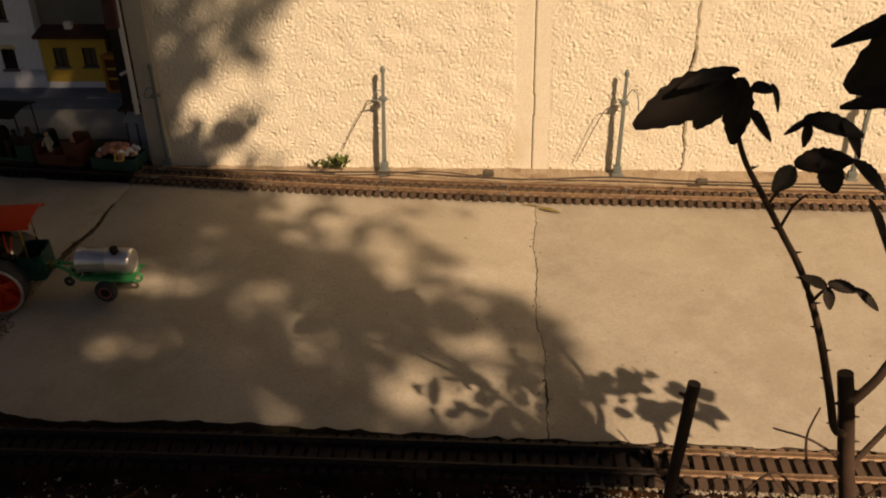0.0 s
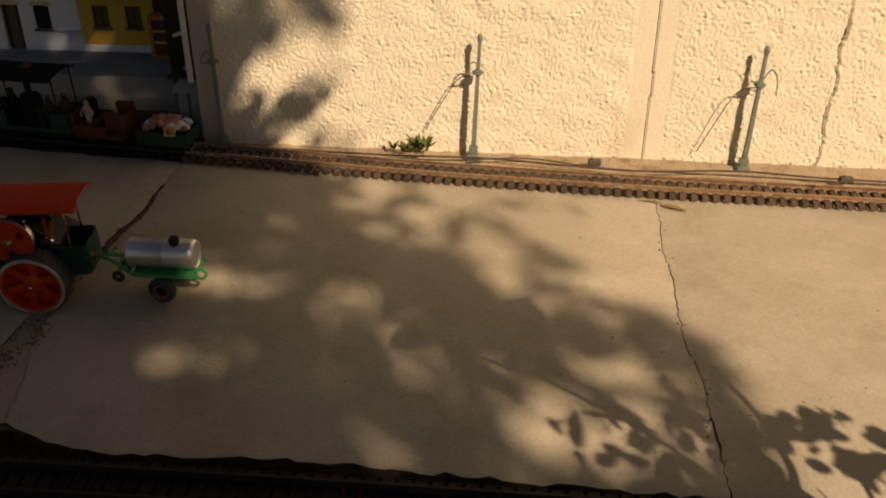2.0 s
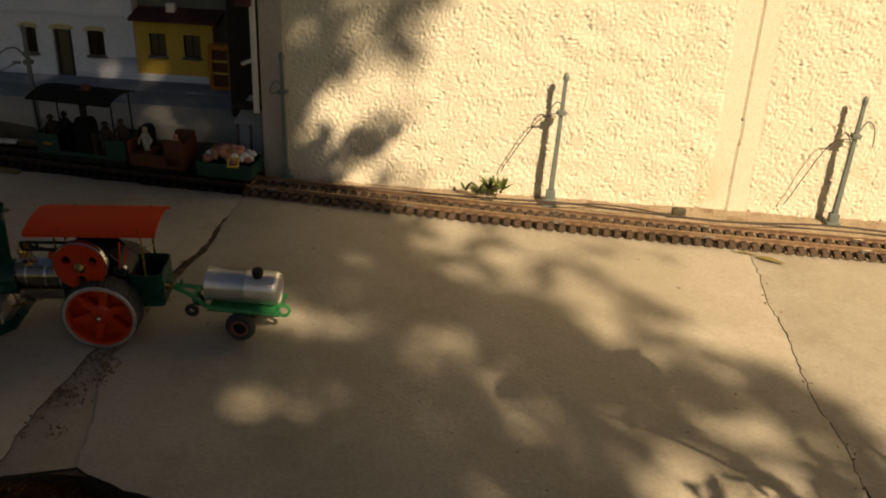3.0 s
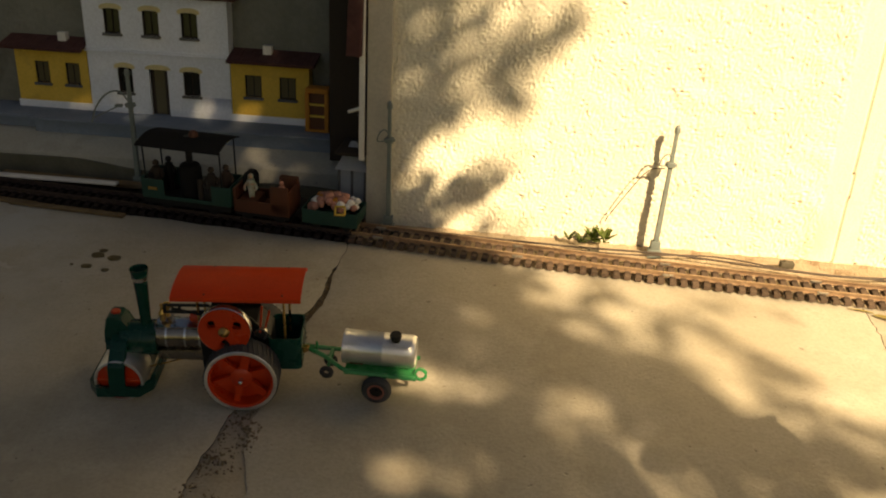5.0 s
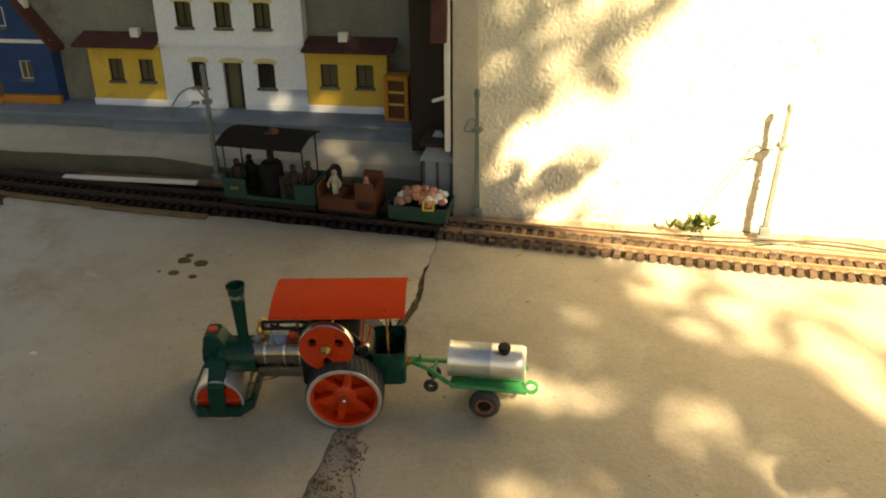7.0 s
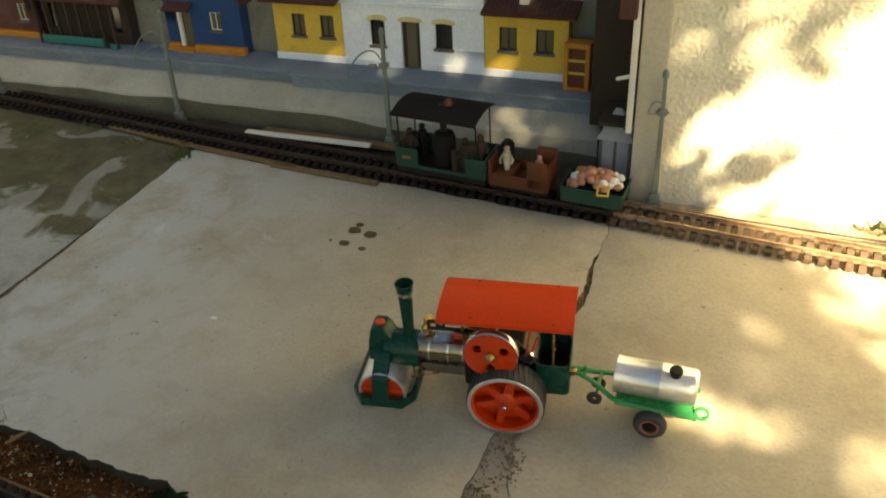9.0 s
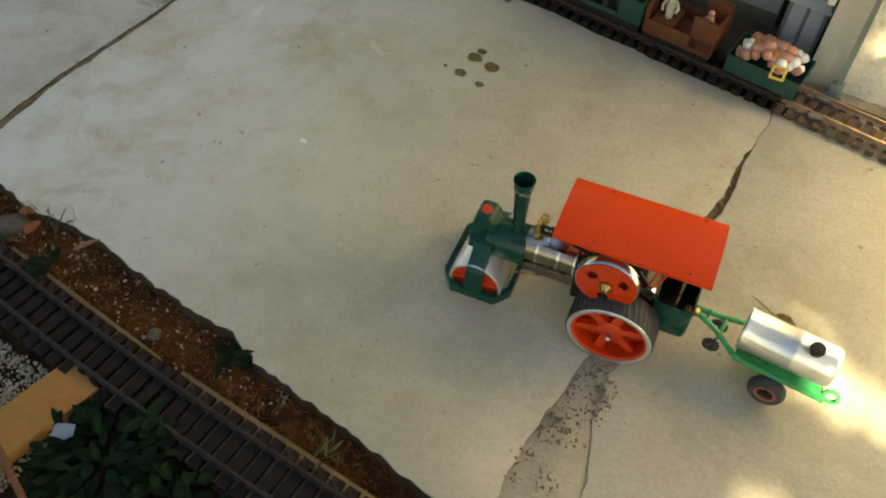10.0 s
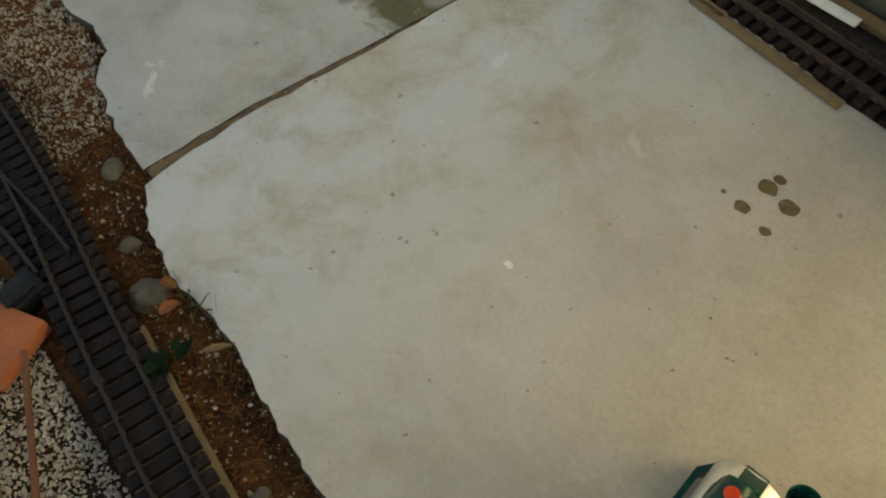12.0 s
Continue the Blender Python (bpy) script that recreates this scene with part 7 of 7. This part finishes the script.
def shade_tree():
    """The garden tree behind the viewer, whose crown lets flecks of sun through."""
    t = thing("tree", "leafy garden tree that shades the paving", "tree")
    way = SUN_WAY
    rnd = random.Random(31)
    trunk_top = Vector((1.95, -4.45, 2.3))
    bm = bmesh.new()
    tube(bm, smoothed([(2.2, -4.75, -0.6), (2.14, -4.7, 0.4), (2.05, -4.6, 1.4), trunk_top], 6), 0.11, 14, 0.07)
    part("trunk", bm, M_BARK, t, "rough brown trunk")
    # gaps in the crown, as the spots of sun that they let down: place, half sizes, share of light
    gaps = [(-0.42, -0.542, 0.065, 0.045, 0.85), (-0.34, -0.55, 0.03, 0.03, 0.5), (-0.56, -0.52, 0.032, 0.028, 0.6), (-0.38, -0.765, 0.085, 0.034, 0.42), (-0.185, -0.615, 0.050, 0.045, 1.0), (-0.35, -0.40, 0.035, 0.05, 0.35), (-0.045, -0.705, 0.036, 0.030, 0.75), (-0.055, -0.785, 0.036, 0.028, 0.6), (-0.10, -0.655, 0.030, 0.024, 0.45),
            (0.10, -0.50, 0.085, 0.030, 0.9), (0.11, -0.725, 0.035, 0.025, 0.35), (0.32, -0.74, 0.04, 0.04, 0.8), (0.25, -0.765, 0.04, 0.03, 0.55), (-0.09, -0.936, 0.045, 0.025, 0.5), (0.108, -0.935, 0.035, 0.028, 0.45),
            (0.33, -0.94, 0.03, 0.03, 0.4), (0.26, -0.60, 0.04, 0.03, 0.5), (0.22, -0.86, 0.12, 0.06, 1.5), (0.16, -0.545, 0.06, 0.025, 0.8)]
    station_gaps = [(-0.86, 0.030, 0.14, 0.05, 0.34), (-1.04, 0.25, 0.20, 0.16, 0.055), (-0.85, 0.19, 0.11, 0.07, 0.20), (-1.24, 0.17, 0.035, 0.05, 0.36), (-1.28, 0.22, 0.10, 0.08, 0.13), (-0.94, 0.09, 0.10, 0.035, 0.14), (-0.775, 0.18, 0.03, 0.06, 0.42)]
    rim = [(-0.50, 0.0), (-0.42, -0.06), (-0.36, -0.10), (-0.29, -0.16), (-0.26, -0.27), (-0.24, -0.33), (-0.17, -0.385), (-0.09, -0.43), (-0.02, -0.475), (0.04, -0.51), (0.17, -0.54), (0.27, -0.55), (0.35, -0.58), (0.40, -0.64), (0.43, -0.71), (0.45, -0.80), (0.46, -0.92), (0.50, -1.2)]
    # twigs and clumps of leaves whose shade falls on the wall
    fingers = [((-0.558, 0.010), (-0.488, 0.130), 0.014, 0.93), ((-0.515, 0.008), (-0.350, 0.150), 0.030, 0.975), ((-0.36, 0.012), (-0.255, 0.014), 0.014, 0.6)]
    clumps = [(-0.50, 0.37, 0.065, 0.035, 0.9), (-0.43, 0.405, 0.07, 0.035, 0.9), (-0.27, 0.415, 0.05, 0.04, 0.8), (-0.49, 0.27, 0.06, 0.05, 0.92), (-0.540, 0.195, 0.045, 0.026, 0.85), (-0.325, 0.30, 0.04, 0.05, 0.65), (-0.42, 0.32, 0.06, 0.05, 0.82), (-0.34, 0.37, 0.05, 0.05, 0.75), (-0.50, 0.42, 0.05, 0.03, 0.75),
              (-0.45, 0.215, 0.03, 0.025, 0.5), (-0.588, 0.12, 0.018, 0.12, 0.9), (-0.59, 0.35, 0.018, 0.20, 0.8), (-0.36, 0.46, 0.08, 0.03, 0.75), (-0.24, 0.46, 0.06, 0.03, 0.6), (-0.50, 0.50, 0.09, 0.04, 0.75), (-0.45, 0.60, 0.14, 0.05, 0.7), (-0.30, 0.55, 0.08, 0.05, 0.5), (-0.45, 0.75, 0.2, 0.08, 0.8)]
    leaves = []

    def spot(x, y, a, b, ra, rb):
        d = math.hypot((x - a) / ra, (y - b) / rb)
        return max(0.0, min(1.0, 1.6 - d))

    def along(p, q, x, z):
        d, w = Vector(q) - Vector(p), Vector((x, z)) - Vector(p)
        return (w - d * max(0.0, min(1.0, w.dot(d) / d.dot(d)))).length

    def light_on_paving(x, y):
        if x < -0.62:
            return 0.0
        edge = float(np.interp(x, [p[0] for p in rim], [p[1] for p in rim])) + 0.035 * noise.noise((x * 9, y * 9, 1))
        open_sky = max(0.0, min(1.0, 0.5 + (y - edge) / 0.09)) if x > -0.5 else 0.0
        open_sky = 1.0 if x > (0.49 if y > -0.97 else 0.57) else open_sky
        open_sky *= max(0.62, min(1.0, 0.62 + 1.9 * (x + 0.12))) if y < -0.16 else 1.0
        # a leafy spray veils the middle of the slab
        open_sky *= 1 - 0.35 * max(0.0, min(1.0, (-0.36 - y) / 0.07)) * max(0.0, min(1.0, (0.24 - x) / 0.08))
        # thin boughs across the open part
        open_sky *= 1 - 0.7 * max(0.0, 1 - along((-0.16, -0.30), (-0.02, -0.42), x, y) / 0.050)
        open_sky *= 1 - 0.6 * max(0.0, 1 - along((0.07, -0.30), (0.20, -0.45), x, y) / 0.048)
        open_sky *= 1 - 0.5 * max(0.0, 1 - along((-0.02, -0.25), (-0.02, -0.40), x, y) / 0.045)
        open_sky *= 1 - 0.3 * max(0.0, min(1.0, 2.6 * noise.noise((x * 7 + y * 5, y * 15 - x * 9, 3)) - 0.1)) if x < 0.3 else 1.0
        return max([open_sky] + [0.48 * k * spot(x, y, a, b, ra, rb) for a, b, ra, rb, k in gaps])

    def light_on_wall(x, z):
        if x < -0.60:
            return max([0.0] + [k * spot(x, z, a, b, ra, rb) for a, b, ra, rb, k in station_gaps])
        veil = 1.0
        for a, b, ra, rb, k in clumps:
            veil *= 1 - k * spot(x, z, a, b, ra, rb)
        for p, q, w, k in fingers:
            veil *= 1 - k * max(0.0, min(1.0, 1.6 - along(p, q, x, z) / w))
        if x < -0.555:
            veil = min(veil, 0.05)
        return veil

    for tries in range(52000):
        r, depth = rnd.uniform(0.022, 0.050), 11.0
        u = rnd.random()
        if u < 0.10:
            x, y, z = rnd.uniform(-2.6, -0.60), rnd.uniform(-0.06, 0.16), 0.06
            share, s = (0.55 if -0.98 < x < -0.70 and y > 0.075 else 0.0), Vector((x, y, z))
            depth = 5.8
            if x + 0.77 * y > -0.61:
                continue
        elif u < 0.66:
            x, y = (rnd.uniform(-2.6, -0.55) if u < 0.30 else rnd.uniform(-0.66, 0.60)), rnd.uniform(-1.7, -0.02)
            r, depth = (r * 1.9, 5.8) if x < -0.60 else (r, depth)
            share, s = light_on_paving(x, y), Vector((x, y, slab_z(x, y)))
        else:
            x, z = (rnd.uniform(-2.6, -0.60) if u < 0.83 else rnd.uniform(-0.62, -0.08)), rnd.uniform(0.0, 0.9)
            r, depth = (r * 1.5, 8.0) if x < -0.62 else (r, 20.0)
            share, s = (light_on_wall(x + 0.154, z + 0.196) if -0.764 < x < -0.62 else light_on_wall(x, z)), Vector((x, 0.0 if x > -0.62 else 0.2, z))
        if share < 1 and rnd.random() < min(1.0, -math.log(share + 0.003) / depth):
            leaves.append((s - way * rnd.uniform(4.6, 6.6), r))
    # the dense heart of the crown
    for i in range(38):
        for j in range(32):
            x, y = -2.52 + 0.05 * i + rnd.uniform(-0.02, 0.02), -1.62 + 0.05 * j + rnd.uniform(-0.02, 0.02)
            leaves.append((Vector((x, y, slab_z(x, y))) - way * rnd.uniform(4.6, 6.6), 0.085))
    # a low hanging spray, nearer to the wall, whose shade is sharper
    spray = random.Random(7)
    for p, q, w, k in fingers[:2]:
        for i in range(85):
            f, g = spray.random(), spray.uniform(-1.0, 1.3)
            x, z = p[0] + (q[0] - p[0]) * f + 0.64 * g * w, p[1] + (q[1] - p[1]) * f - 0.75 * g * w
            leaves.append((Vector((x, 0, z)) - way * spray.uniform(2.3, 2.8), spray.uniform(0.012, 0.022)))
    bm = bmesh.new()
    tube(bm, smoothed([trunk_top - Vector((0, 0, 0.06)), Vector((1.55, -3.2, 2.35)), leaves[-1][0]], 8), 0.010, 7, 0.002)
    part("limb", bm, M_BARK, t, "thin drooping limb")
    V, F = [], []
    for c, r in leaves:
        q = Euler((rnd.uniform(-0.9, 0.9), rnd.uniform(-0.9, 0.9), rnd.uniform(0, 6.28))).to_matrix()
        i = len(V)
        for p in ((-1, 0, 0), (-0.3, 0.42, 0.10), (0.45, 0.36, 0.08), (1, 0, -0.15), (0.45, -0.36, 0.08), (-0.3, -0.42, 0.10)):
            V.append(tuple(c + q @ (Vector(p) * r)))
        F += [(i, i + 1, i + 2, i + 3), (i, i + 3, i + 4, i + 5)]
    me = bpy.data.meshes.new("crown")
    me.from_pydata(V, [], F)
    me.materials.append(M_LEAF)
    crown = new("crown", me)
    crown.parent = t
    tagged(crown, "open crown of many small green leaves")
    # limbs that reach into the crown
    for k in range(26):
        c = leaves[(k * 197) % len(leaves)][0]
        mid = trunk_top.lerp(c, 0.5) + Vector((rnd.uniform(-0.15, 0.15), rnd.uniform(-0.15, 0.15), 0.18))
        bm = bmesh.new()
        tube(bm, smoothed([trunk_top - Vector((0, 0, 0.08)), mid, c], 6), 0.022, 7, 0.004)
        part("limb", bm, M_BARK, t)


shade_tree()
